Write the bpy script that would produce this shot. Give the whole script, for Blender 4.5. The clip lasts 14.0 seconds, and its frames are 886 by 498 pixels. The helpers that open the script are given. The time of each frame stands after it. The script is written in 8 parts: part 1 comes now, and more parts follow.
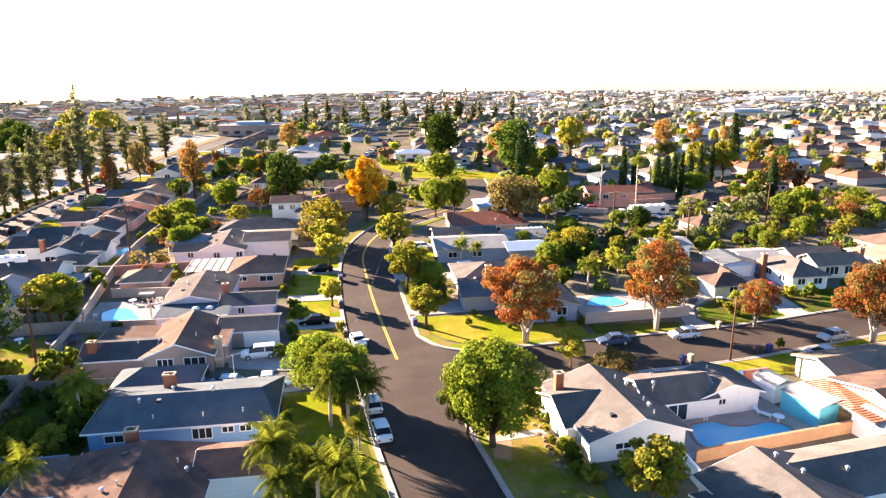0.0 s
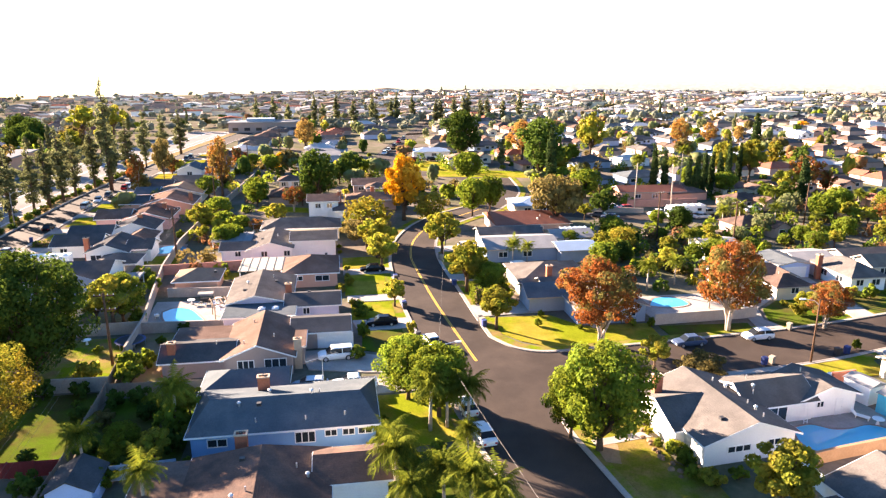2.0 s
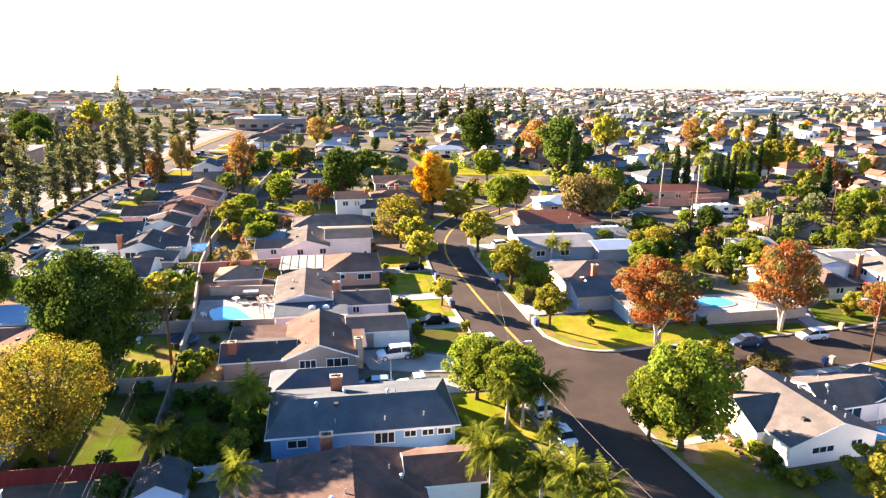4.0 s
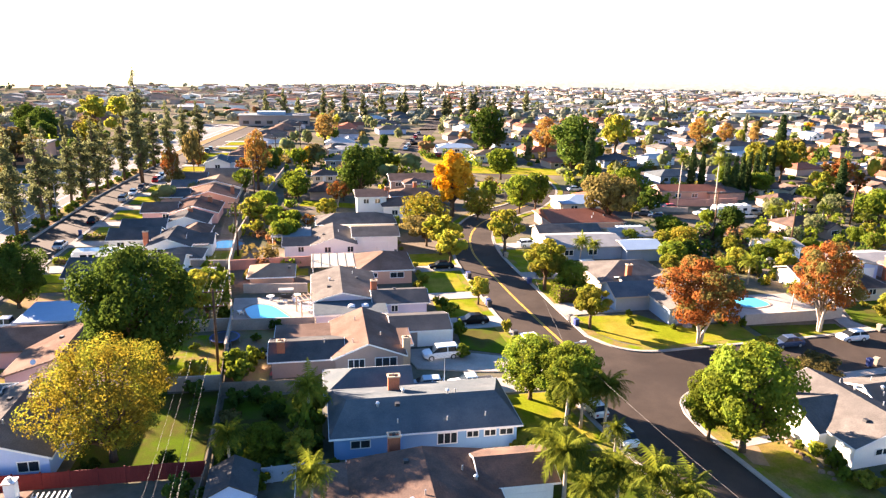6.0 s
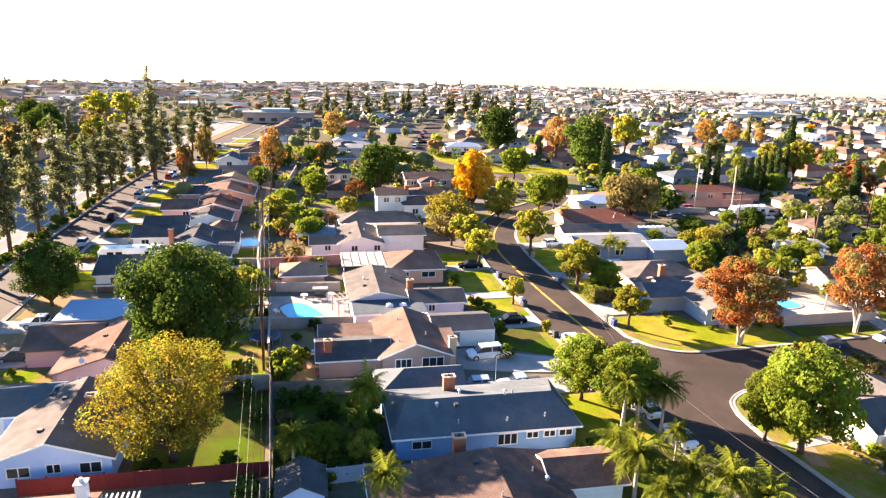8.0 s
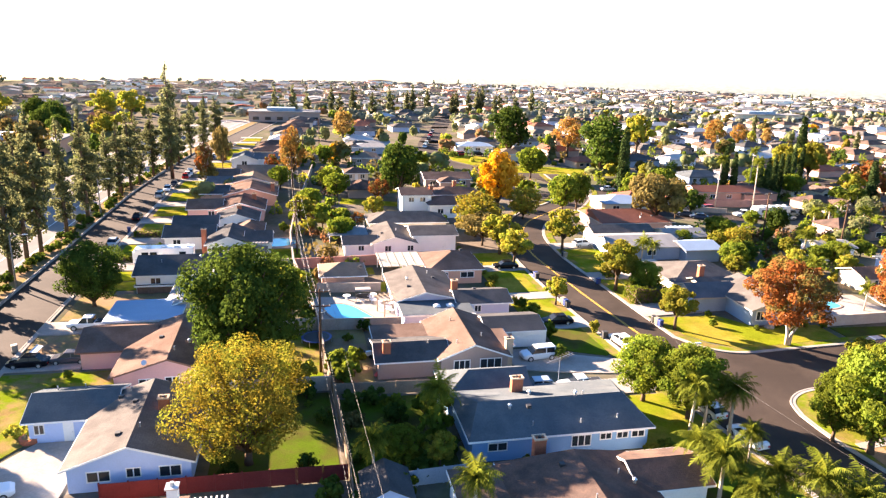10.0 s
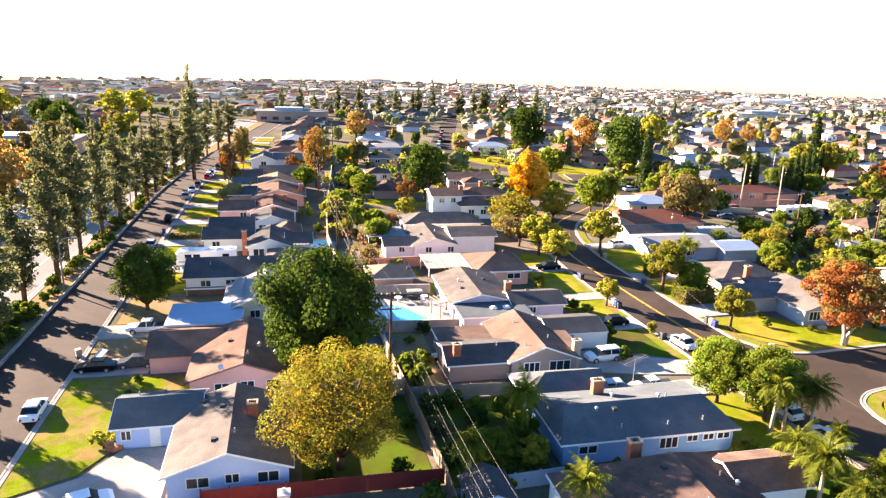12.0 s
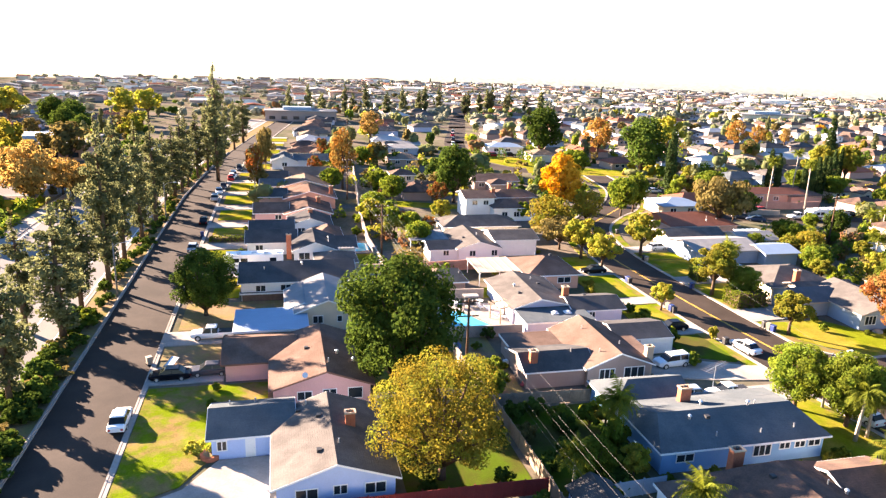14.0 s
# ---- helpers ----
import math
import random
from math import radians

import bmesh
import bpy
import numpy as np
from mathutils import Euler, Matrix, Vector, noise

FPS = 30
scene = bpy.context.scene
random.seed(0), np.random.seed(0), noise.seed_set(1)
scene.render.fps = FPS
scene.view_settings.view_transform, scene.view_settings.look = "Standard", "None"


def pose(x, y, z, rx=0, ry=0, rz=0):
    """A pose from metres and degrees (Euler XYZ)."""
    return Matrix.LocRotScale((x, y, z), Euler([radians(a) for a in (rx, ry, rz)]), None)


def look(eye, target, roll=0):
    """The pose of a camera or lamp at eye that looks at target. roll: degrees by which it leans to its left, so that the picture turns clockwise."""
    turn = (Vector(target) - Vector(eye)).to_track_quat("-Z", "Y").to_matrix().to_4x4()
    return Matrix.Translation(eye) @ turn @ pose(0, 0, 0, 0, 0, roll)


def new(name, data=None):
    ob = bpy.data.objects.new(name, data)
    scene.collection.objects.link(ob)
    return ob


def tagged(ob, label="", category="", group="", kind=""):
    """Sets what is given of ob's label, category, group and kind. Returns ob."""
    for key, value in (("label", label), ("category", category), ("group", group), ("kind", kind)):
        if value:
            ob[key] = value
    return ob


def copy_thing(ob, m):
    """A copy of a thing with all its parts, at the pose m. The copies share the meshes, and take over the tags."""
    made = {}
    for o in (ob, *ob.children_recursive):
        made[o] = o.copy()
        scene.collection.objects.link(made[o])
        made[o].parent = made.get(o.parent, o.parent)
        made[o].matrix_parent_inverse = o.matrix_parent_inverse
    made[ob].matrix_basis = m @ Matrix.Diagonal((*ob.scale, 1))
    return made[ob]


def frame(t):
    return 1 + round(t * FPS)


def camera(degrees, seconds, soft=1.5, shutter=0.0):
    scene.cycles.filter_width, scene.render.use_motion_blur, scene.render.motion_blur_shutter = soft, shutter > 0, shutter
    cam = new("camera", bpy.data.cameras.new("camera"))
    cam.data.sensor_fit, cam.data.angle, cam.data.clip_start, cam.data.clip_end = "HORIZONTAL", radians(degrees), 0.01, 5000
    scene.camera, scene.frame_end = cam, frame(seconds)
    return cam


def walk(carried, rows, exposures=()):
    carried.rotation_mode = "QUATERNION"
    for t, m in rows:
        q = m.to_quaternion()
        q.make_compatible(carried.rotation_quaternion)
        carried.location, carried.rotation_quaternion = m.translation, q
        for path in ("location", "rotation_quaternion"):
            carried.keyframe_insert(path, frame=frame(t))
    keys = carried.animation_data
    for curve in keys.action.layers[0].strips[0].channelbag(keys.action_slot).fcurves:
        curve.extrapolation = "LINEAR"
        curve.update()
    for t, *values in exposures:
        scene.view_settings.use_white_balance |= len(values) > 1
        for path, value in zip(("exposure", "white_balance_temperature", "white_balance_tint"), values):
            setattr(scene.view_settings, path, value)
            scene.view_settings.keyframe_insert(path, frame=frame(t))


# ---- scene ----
cam = camera(65.5, 14.0, soft=1.3)
ROWS = [
    (0, 0.00, 0.00, 37.67, -7.96, -15.25, -0.36),
    (0.5, -3.21, 0.77, 37.73, -8.24, -15.30, -0.24),
    (1, -6.26, 1.47, 37.76, -8.49, -15.35, -0.12),
    (1.5, -9.03, 2.09, 37.76, -8.72, -15.37, -0.01),
    (2, -11.59, 2.69, 37.79, -8.93, -15.43, 0.09),
    (2.5, -13.95, 3.21, 37.84, -9.13, -15.49, 0.21),
    (3, -16.23, 3.80, 37.77, -9.35, -15.52, 0.31),
    (5.5, -25.77, 6.10, 37.62, -10.39, -15.73, 0.98),
    (6, -27.42, 6.54, 37.56, -10.60, -15.75, 1.14),
    (6.5, -29.04, 6.94, 37.45, -10.77, -15.73, 1.29),
    (7, -30.66, 7.35, 37.45, -10.96, -15.78, 1.44),
    (9.5, -39.80, 9.49, 37.33, -11.95, -15.88, 1.89),
    (10, -41.92, 10.02, 37.29, -12.15, -15.89, 1.92),
    (10.5, -44.09, 10.59, 37.24, -12.34, -15.90, 1.93),
    (11, -46.34, 11.13, 37.23, -12.53, -15.91, 1.94),
    (11.5, -48.67, 11.67, 37.26, -12.74, -15.92, 1.96),
    (12, -51.07, 12.23, 37.31, -12.96, -15.94, 1.98),
    (12.5, -53.44, 12.86, 37.32, -13.16, -15.93, 1.99),
    (13, -55.89, 13.50, 37.30, -13.38, -15.90, 2.02),
    (13.5, -58.41, 14.23, 37.53, -13.62, -15.99, 2.11),
    (14, -60.98, 14.98, 37.83, -13.88, -16.05, 2.23),
]
walk(cam, [(t, pose(x, y, z, 0, 0, yaw) @ pose(0, 0, 0, 90 + pitch) @ pose(0, 0, 0, 0, 0, roll)) for t, x, y, z, yaw, pitch, roll in ROWS])

# ---- sky and sun ----
SUN_ELEV, SUN_AZ = 16.0, -45.5  # degrees; azimuth clockwise from +y
EXPOSURE = 2.88
HAZE = 0.122  # radiance of the haze at the horizon
scene.view_settings.exposure = EXPOSURE
world = bpy.data.worlds.new("sky")
scene.world = world
world.use_nodes = True
wn = world.node_tree.nodes
sky = wn.new("ShaderNodeTexSky")
sky.sky_type, sky.sun_disc = "NISHITA", False
sky.sun_elevation, sky.sun_rotation = radians(SUN_ELEV), radians(SUN_AZ)
sky.air_density, sky.dust_density, sky.ozone_density = 1.4, 0.4, 5.0
wn["Background"].inputs["Strength"].default_value = 0.054
wsat = wn.new("ShaderNodeHueSaturation")
wsat.inputs["Hue"].default_value, wsat.inputs["Saturation"].default_value = 0.512, 1.12
world.node_tree.links.new(sky.outputs[0], wsat.inputs["Color"])
world.node_tree.links.new(wsat.outputs[0], wn["Background"].inputs["Color"])
# bright haze all round the horizon, thinning upwards
wl = world.node_tree.links.new
wtc, wsep, wmr, wbg, wadd = wn.new("ShaderNodeTexCoord"), wn.new("ShaderNodeSeparateXYZ"), wn.new("ShaderNodeMapRange"), wn.new("ShaderNodeBackground"), wn.new("ShaderNodeAddShader")
wl(wtc.outputs["Generated"], wsep.inputs[0])
wl(wsep.outputs["Z"], wmr.inputs[0])
wmr.interpolation_type = "SMOOTHSTEP"
wmr.inputs[1].default_value, wmr.inputs[2].default_value, wmr.inputs[3].default_value, wmr.inputs[4].default_value = 0.1, 0.17, HAZE, 0.0
wbg.inputs["Color"].default_value = (1.0, 0.985, 1.0, 1)
wl(wmr.outputs[0], wbg.inputs["Strength"])
wl(wn["Background"].outputs[0], wadd.inputs[0])
wl(wbg.outputs[0], wadd.inputs[1])
wl(wadd.outputs[0], wn["World Output"].inputs["Surface"])
sun = new("sun", bpy.data.lights.new("sun", "SUN"))
sun.data.energy, sun.data.angle, sun.data.color = 7.1, radians(0.55), (1.0, 0.765, 0.6)
sa, se = radians(SUN_AZ), radians(SUN_ELEV)
sun.matrix_world = look((math.sin(sa) * math.cos(se) * 300, math.cos(sa) * math.cos(se) * 300, math.sin(se) * 300), (0, 0, 0))


# ---- mesh and material tools ----
class B:
    """Gathers faces for one mesh."""

    def __init__(self):
        self.v, self.f = [], []

    def poly(self, pts):
        n = len(self.v)
        self.v += [tuple(p) for p in pts]
        self.f.append(tuple(range(n, n + len(pts))))
        return self

    def box(self, x0, y0, z0, x1, y1, z1):
        n = len(self.v)
        self.v += [(x, y, z) for z in (z0, z1) for x, y in ((x0, y0), (x1, y0), (x1, y1), (x0, y1))]
        self.f += [tuple(n + i for i in q) for q in ((3, 2, 1, 0), (4, 5, 6, 7), (0, 1, 5, 4), (1, 2, 6, 5), (2, 3, 7, 6), (3, 0, 4, 7))]
        return self

    def extrude(self, prof, a0, a1, axis):
        """A closed profile swept along x or y. prof: (across, z), the across axis being the other one."""
        n, m = len(self.v), len(prof)
        for a in (a0, a1):
            self.v += [(a, u, z) if axis == "x" else (u, a, z) for u, z in prof]
        self.f += [(n + i, n + (i + 1) % m, n + m + (i + 1) % m, n + m + i) for i in range(m)]
        self.f += [tuple(n + i for i in reversed(range(m))), tuple(n + m + i for i in range(m))]
        return self

    def slab(self, pts, z0, z1):
        n, m = len(self.v), len(pts)
        self.v += [(x, y, z0) for x, y in pts] + [(x, y, z1) for x, y in pts]
        self.f += [(n + i, n + (i + 1) % m, n + m + (i + 1) % m, n + m + i) for i in range(m)]
        self.f += [tuple(n + i for i in reversed(range(m))), tuple(n + m + i for i in range(m))]
        return self

    def tube(self, pts, radii, sides=8):
        n = len(self.v)
        pts = [Vector(p) for p in pts]
        for i, p in enumerate(pts):
            d = (pts[min(i + 1, len(pts) - 1)] - pts[max(i - 1, 0)]).normalized()
            a = d.cross(Vector((0.3, 1, 0.1))).normalized() if abs(d.z) > 0.5 else d.cross(Vector((0, 0, 1))).normalized()
            b = d.cross(a)
            self.v += [tuple(p + radii[i] * (a * math.cos(k * math.tau / sides) + b * math.sin(k * math.tau / sides))) for k in range(sides)]
        for i in range(len(pts) - 1):
            for k in range(sides):
                q, r = n + i * sides, n + (i + 1) * sides
                self.f.append((q + k, q + (k + 1) % sides, r + (k + 1) % sides, r + k))
        self.f += [tuple(n + k for k in reversed(range(sides))), tuple(n + (len(pts) - 1) * sides + k for k in range(sides))]
        return self

    def mesh(self, name, smooth=False):
        me = bpy.data.meshes.new(name)
        me.from_pydata(self.v, [], self.f)
        if smooth:
            me.shade_smooth()
        return me


def plan(x, y):
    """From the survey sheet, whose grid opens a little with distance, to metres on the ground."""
    return x * (0.985 - 1.05e-4 * y) + 0.7, y / (1 + 1.45e-4 * y) - 0.2


def laid(m):
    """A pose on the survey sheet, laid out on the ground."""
    m = m.copy()
    m.translation.x, m.translation.y = plan(m.translation.x, m.translation.y)
    return m


def part(name, b, material, parent=None, label="", smooth=False, at=None):
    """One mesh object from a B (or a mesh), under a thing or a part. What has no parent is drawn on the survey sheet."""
    me = b.mesh(name, smooth) if isinstance(b, B) else b
    if parent is None:
        co = np.empty(len(me.vertices) * 3)
        me.vertices.foreach_get("co", co)
        co = co.reshape(-1, 3)
        co[:, 0], co[:, 1] = plan(co[:, 0].copy(), co[:, 1].copy())
        me.vertices.foreach_set("co", co.ravel())
    if not me.materials:
        me.materials.append(material)
    ob = new(name, me)
    if parent is not None:
        ob.parent = parent
    if at is not None:
        ob.matrix_basis = at
    if label:
        ob["label"] = label
    return ob


def thing(name, m, label, category, group=""):
    ob = new(name)
    ob.matrix_basis = laid(m)
    ob.empty_display_size = 0.3
    return tagged(ob, label, category, group)


def mat(name, col, rough=0.85, var=0.18, scale=0.5, fine=6.0, bump=0.25, metal=0.0, spec=0.3, rand=0.0, col2=None, mixscale=0.25, courses=0.0):
    """A weathered surface: two scales of tone, an optional second colour in patches, fine relief, and shingle courses."""
    m = bpy.data.materials.new(name)
    m.use_nodes = True
    nt, N = m.node_tree, m.node_tree.nodes
    L = nt.links.new
    p = N["Principled BSDF"]
    p.inputs["Roughness"].default_value, p.inputs["Metallic"].default_value = rough, metal
    p.inputs["Specular IOR Level"].default_value = spec if rough < 0.9 else 0.0
    tc = N.new("ShaderNodeTexCoord")

    def noise_node(s, detail=4.0, rgh=0.6):
        k = N.new("ShaderNodeTexNoise")
        k.inputs["Scale"].default_value, k.inputs["Detail"].default_value, k.inputs["Roughness"].default_value = s, detail, rgh
        L(tc.outputs["Object"], k.inputs["Vector"])
        return k

    big, small = noise_node(scale), noise_node(fine, 3.0)
    base = N.new("ShaderNodeRGB")
    base.outputs[0].default_value = (*col, 1)
    colour = base.outputs[0]
    if col2:
        patch = noise_node(mixscale, 5.0, 0.65)
        ramp = N.new("ShaderNodeMapRange")
        ramp.inputs[1].default_value, ramp.inputs[2].default_value = 0.42, 0.6
        L(patch.outputs["Fac"], ramp.inputs[0])
        mx = N.new("ShaderNodeMix")
        mx.data_type = "RGBA"
        L(ramp.outputs[0], mx.inputs["Factor"])
        L(colour, mx.inputs[6])
        mx.inputs[7].default_value = (*col2, 1)
        colour = mx.outputs[2]
    tone = N.new("ShaderNodeMath")
    tone.operation = "ADD"
    L(big.outputs["Fac"], tone.inputs[0])
    L(small.outputs["Fac"], tone.inputs[1])
    val = N.new("ShaderNodeMapRange")
    val.inputs[1].default_value, val.inputs[2].default_value = 0.6, 1.4
    val.inputs[3].default_value, val.inputs[4].default_value = 1 - var, 1 + var
    L(tone.outputs[0], val.inputs[0])
    v = val.outputs[0]
    if rand:
        oi = N.new("ShaderNodeObjectInfo")
        mr = N.new("ShaderNodeMapRange")
        mr.inputs[3].default_value, mr.inputs[4].default_value = 1 - rand, 1 + rand
        L(oi.outputs["Random"], mr.inputs[0])
        mm = N.new("ShaderNodeMath")
        mm.operation = "MULTIPLY"
        L(v, mm.inputs[0])
        L(mr.outputs[0], mm.inputs[1])
        v = mm.outputs[0]
    hsv = N.new("ShaderNodeHueSaturation")
    L(colour, hsv.inputs["Color"])
    L(v, hsv.inputs["Value"])
    L(hsv.outputs[0], p.inputs["Base Color"])
    height = small.outputs["Fac"]
    if courses:
        sep = N.new("ShaderNodeSeparateXYZ")
        L(tc.outputs["Object"], sep.inputs[0])
        w = N.new("ShaderNodeMath")
        w.operation = "MULTIPLY"
        w.inputs[1].default_value = courses
        L(sep.outputs["Z"], w.inputs[0])
        fr = N.new("ShaderNodeMath")
        fr.operation = "FRACT"
        L(w.outputs[0], fr.inputs[0])
        ad = N.new("ShaderNodeMath")
        ad.operation = "ADD"
        L(fr.outputs[0], ad.inputs[0])
        L(small.outputs["Fac"], ad.inputs[1])
        height = ad.outputs[0]
    if bump:
        bp = N.new("ShaderNodeBump")
        bp.inputs["Strength"].default_value, bp.inputs["Distance"].default_value = bump, 0.05
        L(height, bp.inputs["Height"])
        L(bp.outputs[0], p.inputs["Normal"])
    return m


def leaf_mat(name, c1, c2, trans=0.45, rand=0.25, c3=None, patch=0.45):
    """Leaves: two tones by leaf, a shift by tree, light passing through."""
    m = bpy.data.materials.new(name)
    m.use_nodes = True
    nt, N = m.node_tree, m.node_tree.nodes
    L = nt.links.new
    N.remove(N["Principled BSDF"])
    geo, oi = N.new("ShaderNodeNewGeometry"), N.new("ShaderNodeObjectInfo")
    mx = N.new("ShaderNodeMix")
    mx.data_type = "RGBA"
    mx.inputs[6].default_value, mx.inputs[7].default_value = (*c1, 1), (*c2, 1)
    leafr = N.new("ShaderNodeMapRange")
    leafr.inputs[3].default_value, leafr.inputs[4].default_value = 0.22, 0.78
    L(geo.outputs["Random Per Island"], leafr.inputs[0])
    L(leafr.outputs[0], mx.inputs["Factor"])
    colour = mx.outputs[2]
    tc, no = N.new("ShaderNodeTexCoord"), N.new("ShaderNodeTexNoise")
    L(tc.outputs["Object"], no.inputs["Vector"])
    no.inputs["Scale"].default_value, no.inputs["Detail"].default_value = patch, 2.0
    if c3:
        pr, pm = N.new("ShaderNodeMapRange"), N.new("ShaderNodeMix")
        pr.inputs[1].default_value, pr.inputs[2].default_value = 0.43, 0.6
        L(no.outputs["Fac"], pr.inputs[0])
        pm.data_type = "RGBA"
        L(pr.outputs[0], pm.inputs["Factor"])
        L(colour, pm.inputs[6])
        pm.inputs[7].default_value = (*c3, 1)
        colour = pm.outputs[2]
    mr = N.new("ShaderNodeMapRange")
    mr.inputs[3].default_value, mr.inputs[4].default_value = 1 - rand, 1 + rand
    L(oi.outputs["Random"], mr.inputs[0])
    tv, tm = N.new("ShaderNodeMapRange"), N.new("ShaderNodeMath")
    tv.inputs[1].default_value, tv.inputs[2].default_value, tv.inputs[3].default_value, tv.inputs[4].default_value = 0.35, 0.65, 0.68, 1.32
    L(no.outputs["Fac"], tv.inputs[0])
    tm.operation = "MULTIPLY"
    L(mr.outputs[0], tm.inputs[0])
    L(tv.outputs[0], tm.inputs[1])
    hsv = N.new("ShaderNodeHueSaturation")
    L(colour, hsv.inputs["Color"])
    L(tm.outputs[0], hsv.inputs["Value"])
    d, t, s = N.new("ShaderNodeBsdfDiffuse"), N.new("ShaderNodeBsdfTranslucent"), N.new("ShaderNodeMixShader")
    s.inputs[0].default_value = trans
    L(hsv.outputs[0], d.inputs["Color"])
    warm = N.new("ShaderNodeHueSaturation")
    warm.inputs["Value"].default_value, warm.inputs["Saturation"].default_value, warm.inputs["Hue"].default_value = 1.12, 1.05, 0.49
    L(hsv.outputs[0], warm.inputs["Color"])
    L(warm.outputs[0], t.inputs["Color"])
    L(d.outputs[0], s.inputs[1])
    L(t.outputs[0], s.inputs[2])
    L(s.outputs[0], N["Material Output"].inputs["Surface"])
    return m


def simple(name, col, rough=0.5, metal=0.0, spec=0.5, trans=0.0):
    m = bpy.data.materials.new(name)
    m.use_nodes = True
    p = m.node_tree.nodes["Principled BSDF"]
    p.inputs["Base Color"].default_value = (*col, 1)
    p.inputs["Roughness"].default_value, p.inputs["Metallic"].default_value = rough, metal
    p.inputs["Specular IOR Level"].default_value = spec
    p.inputs["Transmission Weight"].default_value = trans
    return m


# ---- materials ----
M_GROUND = mat("dry_soil_and_grass", (0.16, 0.132, 0.105), 0.95, 0.3, 0.05, 1.2, 0.4, col2=(0.1, 0.1, 0.058), mixscale=0.06)
M_ASPHALT = mat("asphalt", (0.042, 0.032, 0.026), 0.85, 0.34, 0.12, 9, 0.25, spec=0.1, col2=(0.058, 0.044, 0.035), mixscale=0.1)
M_ASPHALT_OLD = mat("worn_asphalt", (0.22, 0.205, 0.19), 0.9, 0.2, 0.1, 6, 0.2, col2=(0.26, 0.24, 0.22), mixscale=0.08)
M_CONCRETE = mat("concrete", (0.35, 0.315, 0.275), 0.9, 0.2, 0.3, 5, 0.2, col2=(0.29, 0.26, 0.23), mixscale=0.2)
M_LAWN = mat("lawn", (0.15, 0.175, 0.01), 0.95, 0.36, 0.5, 7, 0.6, col2=(0.25, 0.195, 0.03), mixscale=0.16)
M_LAWN_PATCHY = mat("patchy_lawn", (0.125, 0.165, 0.008), 0.95, 0.36, 0.5, 7, 0.6, col2=(0.2, 0.14, 0.055), mixscale=0.3)
M_LAWN_DRY = mat("dry_corner_lawn", (0.125, 0.128, 0.014), 0.95, 0.36, 0.5, 7, 0.6, col2=(0.19, 0.138, 0.042), mixscale=0.3)
# Deep green lawn, darkened so that yard and palm shade sits in the colour.
M_LAWN_DEEP_SHADE = mat("deep_shaded_lawn", (0.065, 0.1, 0.009), 0.95, 0.34, 0.35, 9, 0.4, col2=(0.075, 0.066, 0.02), mixscale=0.2)
M_DIRT = mat("bare_earth", (0.24, 0.165, 0.1), 0.95, 0.25, 0.3, 5, 0.5, col2=(0.2, 0.17, 0.07), mixscale=0.25)
M_YELLOW = mat("yellow_road_paint", (0.62, 0.36, 0.05), 0.7, 0.2, 0.6, 8, 0.1)
M_WHITE_LINE = mat("white_road_paint", (0.7, 0.7, 0.68), 0.7, 0.15, 0.6, 8, 0.1)
M_TRIM = mat("white_trim", (0.78, 0.77, 0.74), 0.6, 0.08, 0.8, 7, 0.1)
M_TRIM_DULL = mat("weathered_trim", (0.36, 0.32, 0.28), 0.7, 0.12, 0.8, 7, 0.1)
M_GLASS = simple("window_glass", (0.025, 0.03, 0.035), 0.08, 0.0, 0.6)
M_BRICK = mat("brick", (0.36, 0.13, 0.075), 0.9, 0.25, 1.0, 8, 0.5)
M_STUCCO_TAN = mat("tan_stucco_chimney", (0.5, 0.37, 0.26), 0.9, 0.15, 0.8, 7, 0.3)
M_METAL = simple("galvanised_metal", (0.6, 0.6, 0.6), 0.4, 0.8)
M_BARK = mat("bark", (0.11, 0.075, 0.05), 0.95, 0.3, 1.0, 8, 0.8)
M_BARK_PALE = mat("pale_bark", (0.42, 0.35, 0.29), 0.95, 0.25, 1.0, 6, 0.6)
M_WOOD_POLE = mat("creosoted_wood", (0.1, 0.06, 0.04), 0.9, 0.25, 0.6, 7, 0.5)
M_FENCE = mat("weathered_fence_wood", (0.26, 0.2, 0.15), 0.9, 0.25, 0.5, 5, 0.5)
M_REDFENCE = mat("red_painted_fence", (0.16, 0.022, 0.02), 0.8, 0.25, 0.6, 6, 0.3)
M_BLOCK = mat("block_wall", (0.36, 0.3, 0.25), 0.9, 0.2, 0.5, 5, 0.4)
M_BLOCK_PINK = mat("pink_block_wall", (0.36, 0.2, 0.16), 0.9, 0.2, 0.5, 5, 0.4)
M_WATER = simple("pool_water", (0.075, 0.41, 0.58), 0.05, 0.0, 0.35)
M_TYRE = simple("tyre_rubber", (0.02, 0.02, 0.02), 0.8)
M_CARGLASS = simple("car_glass", (0.015, 0.018, 0.022), 0.12, 0.0, 0.2)
M_LIGHT = simple("lamp_glass", (0.75, 0.75, 0.72), 0.2)
M_REDLIGHT = simple("tail_lamp_red", (0.4, 0.02, 0.02), 0.25)
M_BLACK = simple("black_plastic", (0.025, 0.025, 0.028), 0.6)
M_BIN_BLUE = simple("blue_bin_plastic", (0.02, 0.04, 0.16), 0.55)
M_BIN_TAN = simple("tan_bin_plastic", (0.3, 0.25, 0.19), 0.6)
M_WIRE = simple("cable", (0.04, 0.037, 0.035), 0.6)

